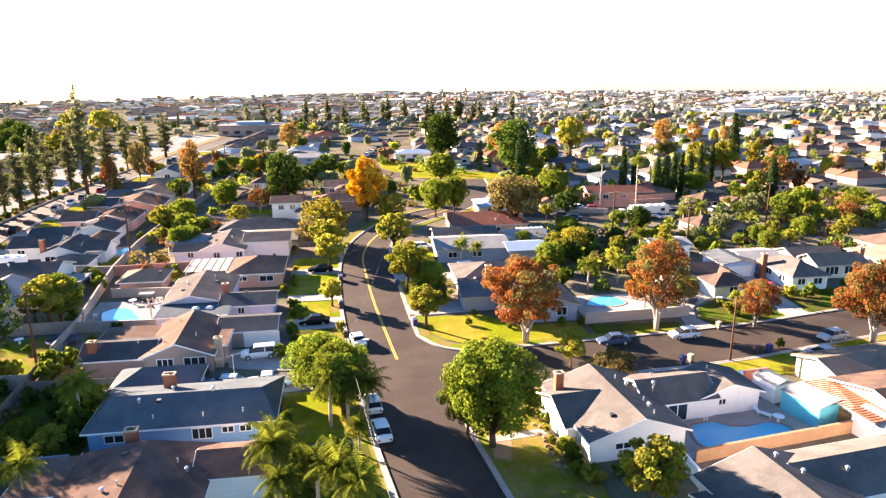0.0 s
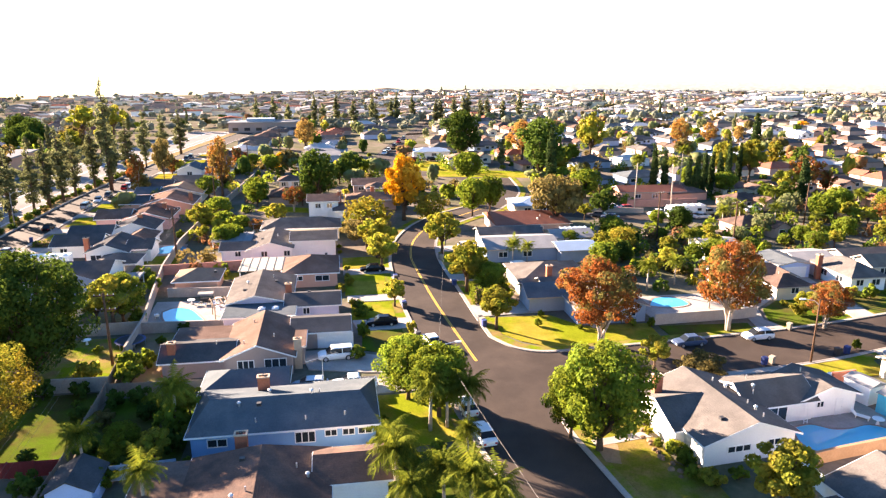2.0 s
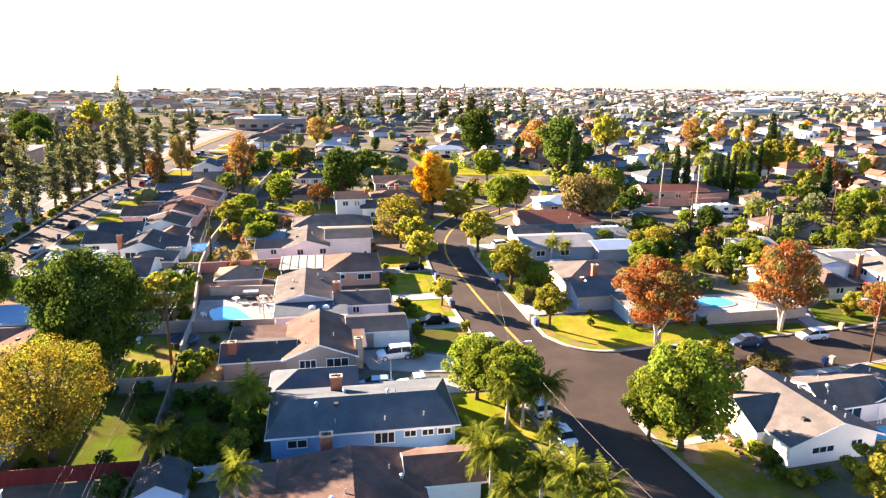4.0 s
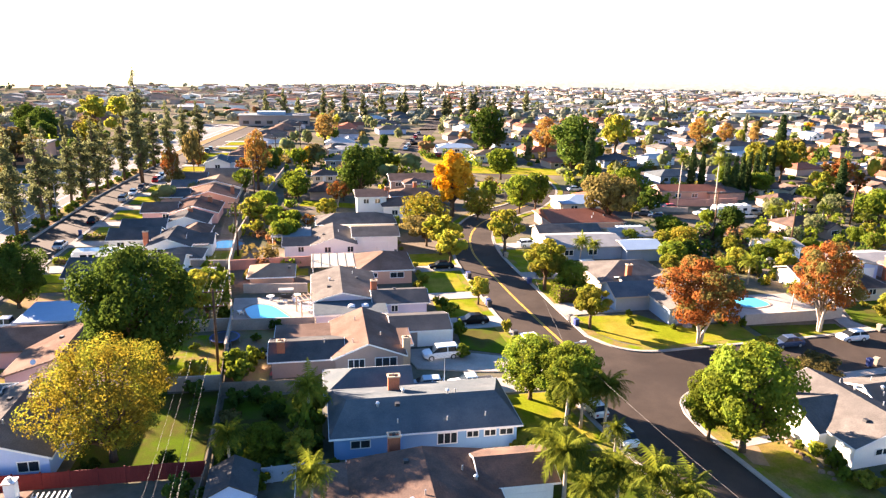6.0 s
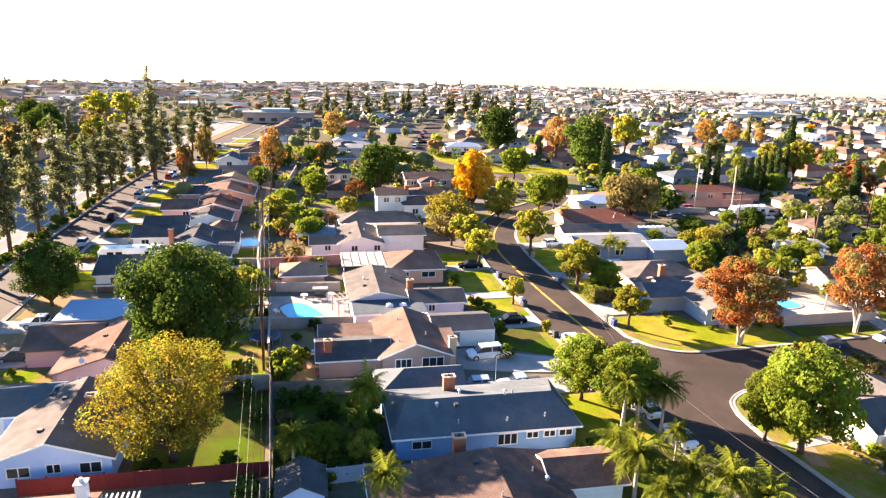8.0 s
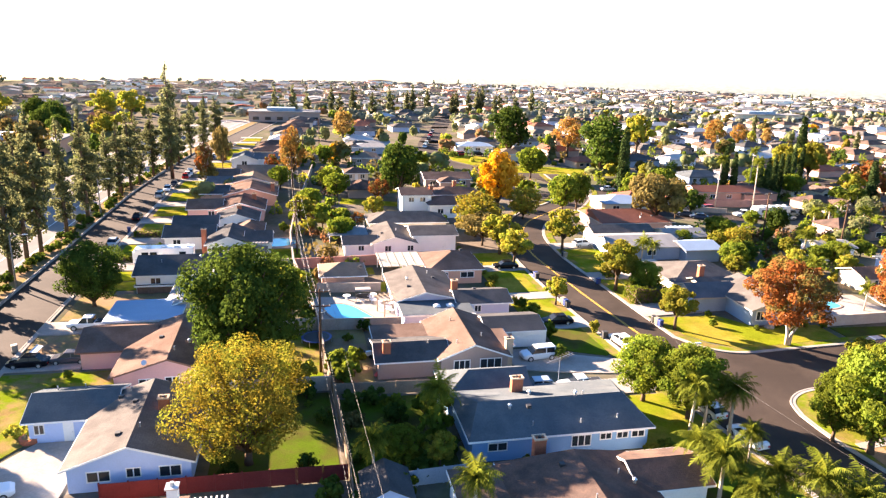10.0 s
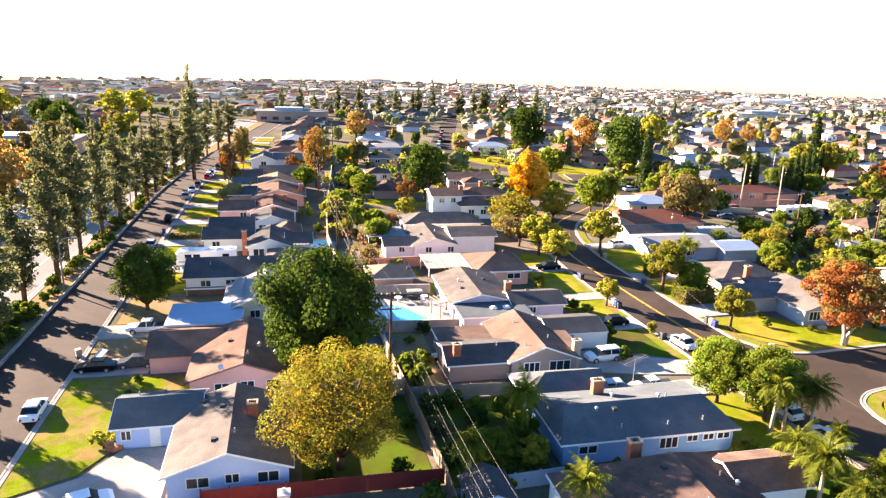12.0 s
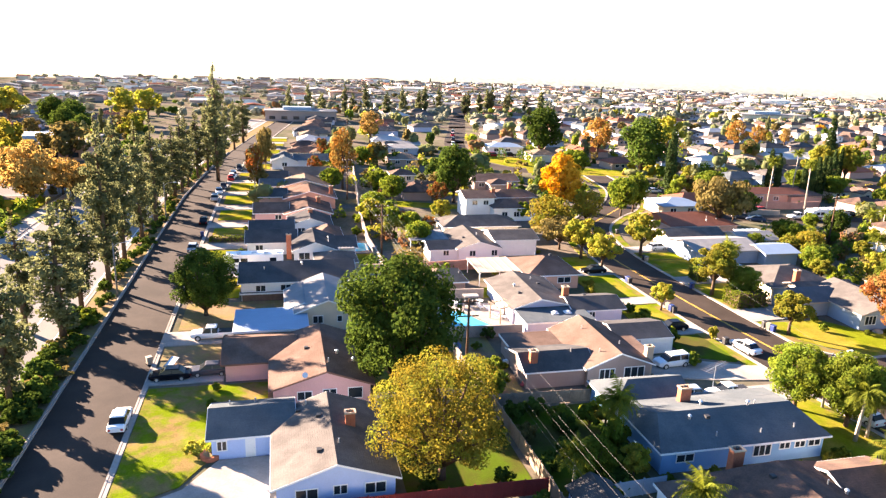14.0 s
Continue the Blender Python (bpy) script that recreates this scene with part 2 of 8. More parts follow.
ROOF = {
    "grey": mat("grey_shingles", (0.1, 0.091, 0.084), 0.9, 0.26, 0.5, 7, 0.6, courses=14, col2=(0.13, 0.117, 0.107), mixscale=0.3),
    "dark": mat("dark_grey_shingles", (0.07, 0.069, 0.07), 0.9, 0.24, 0.4, 7, 0.5, courses=14, col2=(0.09, 0.087, 0.085), mixscale=0.3),
    "blue": mat("blue_grey_shingles", (0.09, 0.103, 0.112), 0.9, 0.22, 0.4, 7, 0.5, courses=14, col2=(0.115, 0.126, 0.132), mixscale=0.3),
    "umber": mat("umber_shingles", (0.085, 0.062, 0.053), 0.9, 0.28, 0.4, 7, 0.5, courses=14, col2=(0.14, 0.09, 0.07), mixscale=0.3),
    "brown": mat("brown_shingles", (0.12, 0.083, 0.066), 0.9, 0.28, 0.4, 7, 0.5, courses=14, col2=(0.15, 0.106, 0.086), mixscale=0.3),
    "tan": mat("tan_shingles", (0.21, 0.16, 0.12), 0.9, 0.2, 0.4, 7, 0.5, courses=14, col2=(0.17, 0.13, 0.1), mixscale=0.3),
    "rust": mat("rust_red_shingles", (0.24, 0.1, 0.068), 0.9, 0.22, 0.4, 7, 0.5, courses=14),
    "pale": mat("pale_grey_roofing", (0.26, 0.255, 0.25), 0.9, 0.14, 0.4, 5, 0.3, col2=(0.22, 0.22, 0.22), mixscale=0.3),
    "sky": mat("blue_painted_roofing", (0.26, 0.34, 0.44), 0.7, 0.12, 0.4, 5, 0.2),
    # light roofing for distant houses, haze paleness put into its colour
    "gravel": mat("haze_pale_roofing", (0.46, 0.44, 0.42), 0.8, 0.16, 0.3, 5, 0.3, col2=(0.36, 0.345, 0.33), mixscale=0.05),
    "tile": mat("terracotta_tiles", (0.42, 0.15, 0.075), 0.85, 0.25, 0.6, 5, 0.6, courses=8),
}
WALL = {
    "white": mat("white_stucco", (0.8, 0.78, 0.75), 0.9, 0.08, 0.5, 8, 0.2),
    "blue": mat("pale_blue_stucco", (0.43, 0.53, 0.76), 0.9, 0.08, 0.5, 8, 0.2),
    "sky": mat("light_blue_siding", (0.22, 0.38, 0.6), 0.9, 0.08, 0.5, 8, 0.2),
    "lilac": mat("lilac_grey_stucco", (0.5, 0.5, 0.62), 0.9, 0.08, 0.5, 8, 0.2),
    "pink": mat("pink_stucco", (0.68, 0.4, 0.36), 0.9, 0.08, 0.5, 8, 0.2),
    "mauve": mat("mauve_tan_stucco", (0.35, 0.265, 0.23), 0.9, 0.1, 0.5, 8, 0.2),
    "salmon": mat("salmon_stucco", (0.58, 0.34, 0.24), 0.9, 0.1, 0.5, 8, 0.2),
    "cream": mat("cream_stucco", (0.64, 0.55, 0.42), 0.9, 0.1, 0.5, 8, 0.2),
    "grey": mat("blue_grey_stucco", (0.29, 0.345, 0.43), 0.9, 0.1, 0.5, 8, 0.2),
    "stone": mat("brown_stone_veneer", (0.2, 0.13, 0.1), 0.9, 0.3, 1.0, 6, 0.6),
    "turq": mat("turquoise_paint", (0.1, 0.48, 0.6), 0.8, 0.1, 0.5, 8, 0.2),
}

# ---- ground and streets ----
g = B()
HAZE_X, HAZE_Y, HAZE_R = 110, 60, 880
g.poly([(HAZE_X + (HAZE_R + 1) * math.cos(math.tau * i / 96), HAZE_Y + (HAZE_R + 1) * math.sin(math.tau * i / 96), 0) for i in range(96)])
tagged(part("ground", g, M_GROUND), "flat dry suburban ground of earth and thin grass", "ground", kind="structure")


# Clear film before the bright sky; hazy distance is painted in its mottled tint.
hz = bpy.data.materials.new("white_haze")
hz.use_nodes = True
hn, hl = hz.node_tree.nodes, hz.node_tree.links.new
hn.remove(hn["Principled BSDF"])
hem, htc, hsep = hn.new("ShaderNodeBsdfTransparent"), hn.new("ShaderNodeTexCoord"), hn.new("ShaderNodeSeparateXYZ")
hmap, hno, hmix = hn.new("ShaderNodeMapping"), hn.new("ShaderNodeTexNoise"), hn.new("ShaderNodeMix")
hmr, hth = hn.new("ShaderNodeMapRange"), hn.new("ShaderNodeMapRange")
hl(htc.outputs["Object"], hsep.inputs[0])
hl(htc.outputs["Object"], hmap.inputs["Vector"])
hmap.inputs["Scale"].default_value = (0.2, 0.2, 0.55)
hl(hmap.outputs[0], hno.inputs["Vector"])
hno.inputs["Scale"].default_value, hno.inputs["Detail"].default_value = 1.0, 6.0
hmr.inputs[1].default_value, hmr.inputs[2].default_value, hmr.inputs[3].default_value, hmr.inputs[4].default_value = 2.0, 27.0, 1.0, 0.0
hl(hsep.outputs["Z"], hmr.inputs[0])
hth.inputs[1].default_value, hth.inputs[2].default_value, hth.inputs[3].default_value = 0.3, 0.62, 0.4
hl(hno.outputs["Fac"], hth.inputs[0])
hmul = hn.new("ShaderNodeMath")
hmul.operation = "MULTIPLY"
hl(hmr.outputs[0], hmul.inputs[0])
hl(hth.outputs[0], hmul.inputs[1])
# The tint weakens to the left, painting brighter haze towards the sun.
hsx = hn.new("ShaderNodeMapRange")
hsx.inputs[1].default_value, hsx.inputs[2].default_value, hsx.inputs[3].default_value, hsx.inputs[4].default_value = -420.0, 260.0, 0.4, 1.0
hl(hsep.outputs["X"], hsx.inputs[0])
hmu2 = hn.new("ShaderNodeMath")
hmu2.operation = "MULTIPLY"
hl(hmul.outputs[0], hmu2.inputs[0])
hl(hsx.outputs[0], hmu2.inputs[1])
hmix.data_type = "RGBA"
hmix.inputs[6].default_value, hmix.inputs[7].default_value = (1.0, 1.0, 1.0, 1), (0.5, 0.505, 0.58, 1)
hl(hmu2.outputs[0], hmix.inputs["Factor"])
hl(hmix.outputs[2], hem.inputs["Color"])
hl(hem.outputs[0], hn["Material Output"].inputs["Surface"])
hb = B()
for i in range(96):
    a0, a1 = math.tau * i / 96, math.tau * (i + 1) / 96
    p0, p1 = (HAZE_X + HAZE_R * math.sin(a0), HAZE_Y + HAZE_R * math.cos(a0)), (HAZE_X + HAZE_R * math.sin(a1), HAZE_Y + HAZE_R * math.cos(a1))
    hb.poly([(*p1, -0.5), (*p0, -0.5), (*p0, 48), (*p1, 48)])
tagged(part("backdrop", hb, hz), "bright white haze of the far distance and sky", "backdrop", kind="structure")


def offset(line, d):
    out = []
    for i, (x, y) in enumerate(line):
        a, b = line[max(i - 1, 0)], line[min(i + 1, len(line) - 1)]
        t = Vector((b[0] - a[0], b[1] - a[1])).normalized()
        out.append((x + t.y * d, y - t.x * d))
    return out


def smooth_line(pts, n=6):
    out = []
    for i in range(len(pts) - 1):
        p0, p1, p2, p3 = (Vector(pts[max(0, min(len(pts) - 1, i + k))]) for k in (-1, 0, 1, 2))
        for s in range(n):
            t = s / n
            q = 0.5 * (2 * p1 + (p2 - p0) * t + (2 * p0 - 5 * p1 + 4 * p2 - p3) * t * t + (3 * p1 - p0 - 3 * p2 + p3) * t**3)
            out.append((q.x, q.y))
    return out + [tuple(pts[-1])]


def strip(name, line, d0, d1, z0, z1, material, label, category, kind="structure"):
    """A slab along a line, from d0 to d1 on its right."""
    a, c = offset(line, d0), offset(line, d1)
    b, n = B(), len(line)
    for z in (z0, z1):
        for q in (a, c):
            b.v += [(x, y, z) for x, y in q]
    for i in range(n - 1):
        b.f += [(2 * n + i, 3 * n + i, 3 * n + i + 1, 2 * n + i + 1), (2 * n + i, 2 * n + i + 1, i + 1, i), (n + i, n + i + 1, 3 * n + i + 1, 3 * n + i)]
    b.f += [(0, n, 3 * n, 2 * n), (2 * n - 1, n - 1, 3 * n - 1, 4 * n - 1)]
    return tagged(part(name, b, material), label, category, kind=kind)


def pad(name, pts, z, material, label, category, kind="structure", z0=-0.02):
    return tagged(part(name, B().slab(pts, z0, z), material), label, category, kind=kind)
# main street, curving; the two kerb lines
KL = smooth_line([(6.5, 20), (4.6, 40), (2.7, 54), (1.4, 63), (-0.2, 76), (-1.4, 92), (-2.3, 107), (-2.6, 121), (-2.2, 135), (0.2, 150), (6.0, 165), (14, 176), (24, 186), (34, 205), (38, 230)])
KR = smooth_line([(17.0, 20), (14.6, 40), (12.6, 52), (11.7, 59), (11.0, 65), (11.1, 69.5)])
KRU = smooth_line([(8.3, 92.2), (7.9, 100.6), (7.5, 113.5), (7.0, 126), (7.1, 137), (9.0, 150), (13.6, 161), (21, 170), (31, 180), (42, 202), (46, 230)])
CORNER_S = smooth_line([(11.1, 69.5), (12.3, 72.6), (15.0, 74.6), (18.5, 75.4)])
CORNER_N = smooth_line([(16.9, 85.6), (13.6, 86.1), (10.6, 88.1), (8.3, 92.2)])
SIDE_S = smooth_line([(18.5, 75.4), (26, 75.6), (36, 76.2), (50, 77.6), (64, 80.5), (80, 84), (110, 92), (160, 106)])
SIDE_N = smooth_line([(160, 117), (110, 102.5), (85, 94.5), (70, 91.3), (58, 89), (45, 87.6), (33, 86.6), (23, 86), (16.9, 85.6)])
road = KL + list(reversed(KRU)) + list(reversed(CORNER_N)) + list(reversed(SIDE_N)) + list(reversed(SIDE_S)) + list(reversed(CORNER_S)) + list(reversed(KR))
rb = bmesh.new()
rf = rb.faces.new([rb.verts.new((x, y, 0.015)) for x, y in road])
bmesh.ops.triangulate(rb, faces=[rf])
rme = bpy.data.meshes.new("road_main")
bmesh.ops.recalc_face_normals(rb, faces=rb.faces)
rb.to_mesh(rme)
rb.free()
if rme.polygons[0].normal.z < 0:
    rme.flip_normals()
tagged(part("road_main", rme, M_ASPHALT), "dark asphalt residential street with a side street branching off", "road", kind="structure")
YEL = [(x, y) for x, y in smooth_line([(4.9, 84.5), (4.2, 92), (3.0, 106), (2.4, 116), (2.0, 126), (1.9, 137), (4.2, 150), (9.6, 162.5), (18, 172), (28, 182.5)])]
strip("yellow_line", YEL, -0.18, -0.06, 0.016, 0.021, M_YELLOW, "solid yellow centre line painted on the asphalt", "road marking")
strip("yellow_line", YEL, 0.06, 0.18, 0.016, 0.021, M_YELLOW, "solid yellow centre line painted on the asphalt", "road marking")
for line, side in ((KL, -1), (KR + CORNER_S[1:] + SIDE_S[1:], 1), (SIDE_N + CORNER_N[1:] + KRU[1:], 1)):
    strip("kerb", line, min(0, side * 0.18), max(0, side * 0.18), -0.02, 0.15, M_CONCRETE, "pale concrete kerb along the asphalt street", "kerb")
    a, b_, c_ = side * 0.18, side * 0.6, side * 2.2
    strip("gutter", line, min(a, b_) - 0.0, max(a, b_), -0.02, 0.12, M_CONCRETE, "narrow pale concrete strip behind the kerb", "pavement")
    strip("verge", line, min(b_, c_), max(b_, c_), -0.02, 0.085, M_LAWN_PATCHY, "yellow-green grass verge along the kerb", "verge")

# straight street behind the back yards, with the pine strip and the wide avenue
CL = smooth_line([(-83.4, 20), (-83.4, 120), (-83.3, 200), (-81.0, 242), (-77.5, 282), (-70, 340), (-60, 410)])
strip("road_west", CL, -4.3, 4.3, -0.02, 0.015, M_ASPHALT, "asphalt frontage street in long tree shadows", "road")
strip("kerb", CL, 4.3, 4.5, -0.02, 0.15, M_CONCRETE, "pale concrete kerb along the frontage street", "kerb")
strip("pavement", CL, 4.5, 4.9, -0.02, 0.12, M_CONCRETE, "pale concrete pavement behind the kerb", "pavement")
strip("kerb", CL, -4.5, -4.3, -0.02, 0.16, M_CONCRETE, "pale concrete kerb below the planted strip", "kerb")
strip("avenue", CL, -31.5, -8.9, -0.02, 0.02, M_ASPHALT_OLD, "wide worn avenue of pale asphalt", "road")
strip("avenue_kerb", CL, -8.9, -8.6, -0.02, 0.15, M_CONCRETE, "pale concrete kerb of the avenue", "kerb")
strip("avenue_pavement", CL, -34.5, -31.5, -0.02, 0.12, M_CONCRETE, "pale concrete pavement beyond the avenue", "pavement")
strip("planted_strip", CL, -8.6, -4.5, -0.02, 0.1, M_DIRT, "earth strip planted with pines and shrubs", "ground")
for d in (-9.5, -13.2, -21.8, -22.2, -30.6):
    strip("lane_line", CL, d - 0.09, d + 0.09, 0.021, 0.026, M_WHITE_LINE, "thin white line painted on the avenue", "road marking")
far_road = smooth_line([(38.0, 200.0), (37.4, 215.0), (34.8, 227.0), (26.7, 237.2), (14.4, 245.3), (7.8, 258.3), (7.1, 280.7), (13.3, 317.4), (26.4, 365.5), (43.4, 431.0), (60, 480)])
strip("far_road", far_road, -4.5, 4.5, -0.02, 0.02, M_ASPHALT, "asphalt street running away between houses", "road")


# ---- houses ----
def gable_ridge(w):
    x0, y0, x1, y1, axis, kind, eave, rise = w[:8]
    lo, hi = (x0, x1) if axis == "y" else (y0, y1)
    return lo, hi, (w[8] if len(w) > 8 else (lo + hi) / 2)


def boards(b, material, house):
    """Each board of eight corners is a part of its own."""
    if PLAIN[0]:
        return
    for i in range(0, len(b.v), 8):
        c = B()
        c.v, c.f = b.v[i : i + 8], [tuple(k - i for k in f) for f in b.f if i <= f[0] < i + 8]
        part("fascia", c, material, house)


PLAIN = [False]


def add_wing(house, w, wall, roof, trim=None):
    """One wing: body, roof with overhang and thickness, fascia boards. w: x0,y0,x1,y1, ridge axis, kind, eave height, rise[, ridge place]."""
    x0, y0, x1, y1, axis, kind, eave, rise = w[:8]
    trim = trim or M_TRIM
    lo, hi, mid = gable_ridge(w)
    o, t = 0.45, 0.14
    a0, a1 = (y0, y1) if axis == "y" else (x0, x1)
    top = eave + rise
    if kind == "flat":
        part("wall", B().box(x0, y0, 0, x1, y1, eave), wall, house)
        part("roof", B().box(x0 - 0.3, y0 - 0.3, eave + 0.01, x1 + 0.3, y1 + 0.3, eave + 0.2), roof, house)
        fb = B().box(x0 - 0.34, y0 - 0.36, eave - 0.08, x1 + 0.34, y0 - 0.304, eave + 0.17)
        fb.box(x0 - 0.36, y0 - 0.3, eave - 0.08, x0 - 0.304, y1 + 0.3, eave + 0.17).box(x1 + 0.304, y0 - 0.3, eave - 0.08, x1 + 0.36, y1 + 0.3, eave + 0.17)
        boards(fb, trim, house)
        return
    s0, s1 = rise / (mid - lo), rise / (hi - mid)
    if kind == "gable":
        part("wall", B().extrude([(lo, 0), (hi, 0), (hi, eave), (mid, top - 0.02), (lo, eave)], a0, a1, axis), wall, house)
        pr = [(lo - o, eave - o * s0 + t), (lo - o, eave - o * s0), (mid, top), (hi + o, eave - o * s1), (hi + o, eave - o * s1 + t), (mid, top + t)]
        part("roof", B().extrude(pr, a0 - o, a1 + o, axis), roof, house)
        fb = B()
        h = 0.2
        for e0, e1 in ((a0 - o - 0.05, a0 - o - 0.004), (a1 + o + 0.004, a1 + o + 0.05)):
            fb.extrude([(lo - o, eave - o * s0 + t - h), (mid, top + t - h), (mid, top + t - 0.02), (lo - o, eave - o * s0 + t - 0.02)], e0, e1, axis)
            fb.extrude([(mid, top + t - h), (hi + o, eave - o * s1 + t - h), (hi + o, eave - o * s1 + t - 0.02), (mid, top + t - 0.02)], e0, e1, axis)
        for u, s in ((lo - o, -1), (hi + o, 1)):
            z = eave - o * (s0 if s < 0 else s1) + t
            u0, u1 = sorted((u + s * 0.004, u + s * 0.06))
            fb.extrude([(u0, z - h), (u1, z - h), (u1, z - 0.03), (u0, z - 0.03)], a0 - o, a1 + o, axis)
        boards(fb, trim, house)
        return
    # hip, or hip at one end: kind "hip", "hip0" (low end only), "hip1" (high end only), "hips" (steep short hips)
    run = min((hi - lo) / 2, (a1 - a0) * 0.48)
    run = 1.4 if kind == "hips" else run
    r0 = a0 + (run if kind in ("hip", "hip0", "hips") else -o)
    r1 = a1 - (run if kind in ("hip", "hip1", "hips") else -o)
    z = eave - o * s0
    P = (lambda u, a, zz: (u, a, zz)) if axis == "y" else (lambda u, a, zz: (a, u, zz))
    body = B().box(x0, y0, 0, x1, y1, eave)
    for e, k in ((a0, "hip1"), (a1 - 0.2, "hip0")):
        if kind == k:
            body.extrude([(lo, eave), (hi, eave), (mid, top - 0.02)], e, e + 0.2, axis)
    part("wall", body, wall, house)
    c = [P(lo - o, a0 - o, z + t), P(hi + o, a0 - o, z + t), P(hi + o, a1 + o, z + t), P(lo - o, a1 + o, z + t)]
    d = [(p[0], p[1], z) for p in c]
    q0, q1 = P(mid, r0, top + t), P(mid, r1, top + t)
    b = B()
    b.v += c + d + [q0, q1]
    b.f += [(0, 1, 8), (1, 2, 9, 8), (2, 3, 9), (3, 0, 8, 9), (0, 4, 5, 1), (1, 5, 6, 2), (2, 6, 7, 3), (3, 7, 4, 0), (7, 6, 5, 4)]
    part("roof", b, roof, house)
    X0, X1, Y0, Y1 = min(p[0] for p in c), max(p[0] for p in c), min(p[1] for p in c), max(p[1] for p in c)
    fb = B().box(X0 - 0.05, Y0 - 0.05, z - 0.06, X1 + 0.05, Y0 - 0.004, z + t - 0.02).box(X0 - 0.05, Y1 + 0.004, z - 0.06, X1 + 0.05, Y1 + 0.05, z + t - 0.02)
    fb.box(X0 - 0.05, Y0, z - 0.06, X0 - 0.004, Y1, z + t - 0.02).box(X1 + 0.004, Y0, z - 0.06, X1 + 0.05, Y1, z + t - 0.02)
    boards(fb, trim, house)


def wall_box(w, side, u0, u1, z0, z1, d0, d1):
    """A box on a wing's side, from u0 to u1 along it (metres from its lower corner), d0 to d1 proud."""
    x0, y0, x1, y1 = w[:4]
    if side == "S":
        return x0 + u0, y0 - d1, z0, x0 + u1, y0 - d0, z1
    if side == "N":
        return x0 + u0, y1 + d0, z0, x0 + u1, y1 + d1, z1
    if side == "W":
        return x0 - d1, y0 + u0, z0, x0 - d0, y0 + u1, z1
    return x1 + d0, y0 + u0, z0, x1 + d1, y0 + u1, z1


def add_window(house, w, side, u, z, wd, ht, panes=2, material=None):
    f, k = B(), 0.09
    ring = [(u - k / 2, z - k), (u + wd + k / 2, z - k), (u + wd + k / 2, z + ht + k), (u - k / 2, z + ht + k), (u + k / 2, z), (u + wd - k / 2, z), (u + wd - k / 2, z + ht), (u + k / 2, z + ht)]
    for d in (0.0, 0.07):
        f.v += [tuple(wall_box(w, side, a, a, c, c, d, d)[:3]) for a, c in ring]
    for i in range(4):
        j = (i + 1) % 4
        f.f += [(8 + i, 8 + j, 12 + j, 12 + i), (i, j, 8 + j, 8 + i), (4 + j, 4 + i, 12 + i, 12 + j), (j, i, 4 + i, 4 + j)]
    win = part("window", f, material or M_TRIM, house)
    for i in range(1, panes):
        c = u + wd * i / panes
        part("mullion", B().box(*wall_box(w, side, c - k / 2, c + k / 2, z, z + ht, 0.0, 0.065)), material or M_TRIM, win)
    for i in range(panes):
        a, c = u + wd * i / panes + k / 2, u + wd * (i + 1) / panes - k / 2
        part("pane", B().box(*wall_box(w, side, a, c, z, z + ht, 0.004, 0.03)), M_GLASS, win)


def add_garage(house, w, side, u, wd=4.8, ht=2.1, material=None):
    g_ = part("garage_door", B().box(*wall_box(w, side, u, u + wd, 0, ht, 0.0, 0.05)), material or M_TRIM, house, "white panelled garage door")
    for i in range(4):
        part("door_panel", B().box(*wall_box(w, side, u + 0.1, u + wd - 0.1, ht * i / 4 + 0.06, ht * (i + 1) / 4 - 0.06, 0.05, 0.075)), material or M_TRIM, g_)


def add_door(house, w, side, u, material=None):
    d = part("door", B().box(*wall_box(w, side, u, u + 0.95, 0.05, 2.1, 0.0, 0.06)), material or M_TRIM, house)
    part("door_handle", B().box(*wall_box(w, side, u + 0.78, u + 0.86, 1.0, 1.06, 0.06, 0.12)), M_METAL, d)


def add_chimney(house, x, y, z0, z1, material=None, sx=0.9, sy=0.7):
    c = part("chimney", B().box(x - sx / 2, y - sy / 2, z0, x + sx / 2, y + sy / 2, z1), material or M_BRICK, house)
    b = B()
    for q in ((-sx / 2 - 0.08, -sy / 2 - 0.08, sx / 2 + 0.08, -sy / 2 + 0.1), (-sx / 2 - 0.08, sy / 2 - 0.1, sx / 2 + 0.08, sy / 2 + 0.08), (-sx / 2 - 0.08, -sy / 2 + 0.1, -sx / 2 + 0.1, sy / 2 - 0.1), (sx / 2 - 0.1, -sy / 2 + 0.1, sx / 2 + 0.08, sy / 2 - 0.1)):
        b.box(x + q[0], y + q[1], z1, x + q[2], y + q[3], z1 + 0.14)
    part("chimney_cap", b, M_STUCCO_TAN, c)
    part("flue", B().tube([(x, y, z1 - 0.05), (x, y, z1 + 0.25)], [0.16, 0.16], 8), M_BLACK, c)


def roof_z(w, x, y):
    lo, hi, mid = gable_ridge(w)
    u = x if w[4] == "y" else y
    eave, rise = w[6], w[7]
    k = (u - lo) / (mid - lo) if u < mid else (hi - u) / (hi - mid)
    return eave + rise * max(0, min(1, k)) + 0.14


def add_vent(house, w, x, y, kind=0):
    z = roof_z(w, x, y)
    b = B()
    if kind == 0:
        b.tube([(x, y, z - 0.1), (x, y, z + 0.45)], [0.07, 0.07], 7)
    elif kind == 1:
        b.tube([(x, y, z - 0.1), (x, y, z + 0.35)], [0.13, 0.13], 8).tube([(x, y, z + 0.35), (x, y, z + 0.5)], [0.22, 0.1], 8)
    else:
        b.box(x - 0.22, y - 0.22, z - 0.15, x + 0.22, y + 0.22, z + 0.22)
    part("roof_vent", b, M_METAL if kind < 2 else M_BLACK, house)


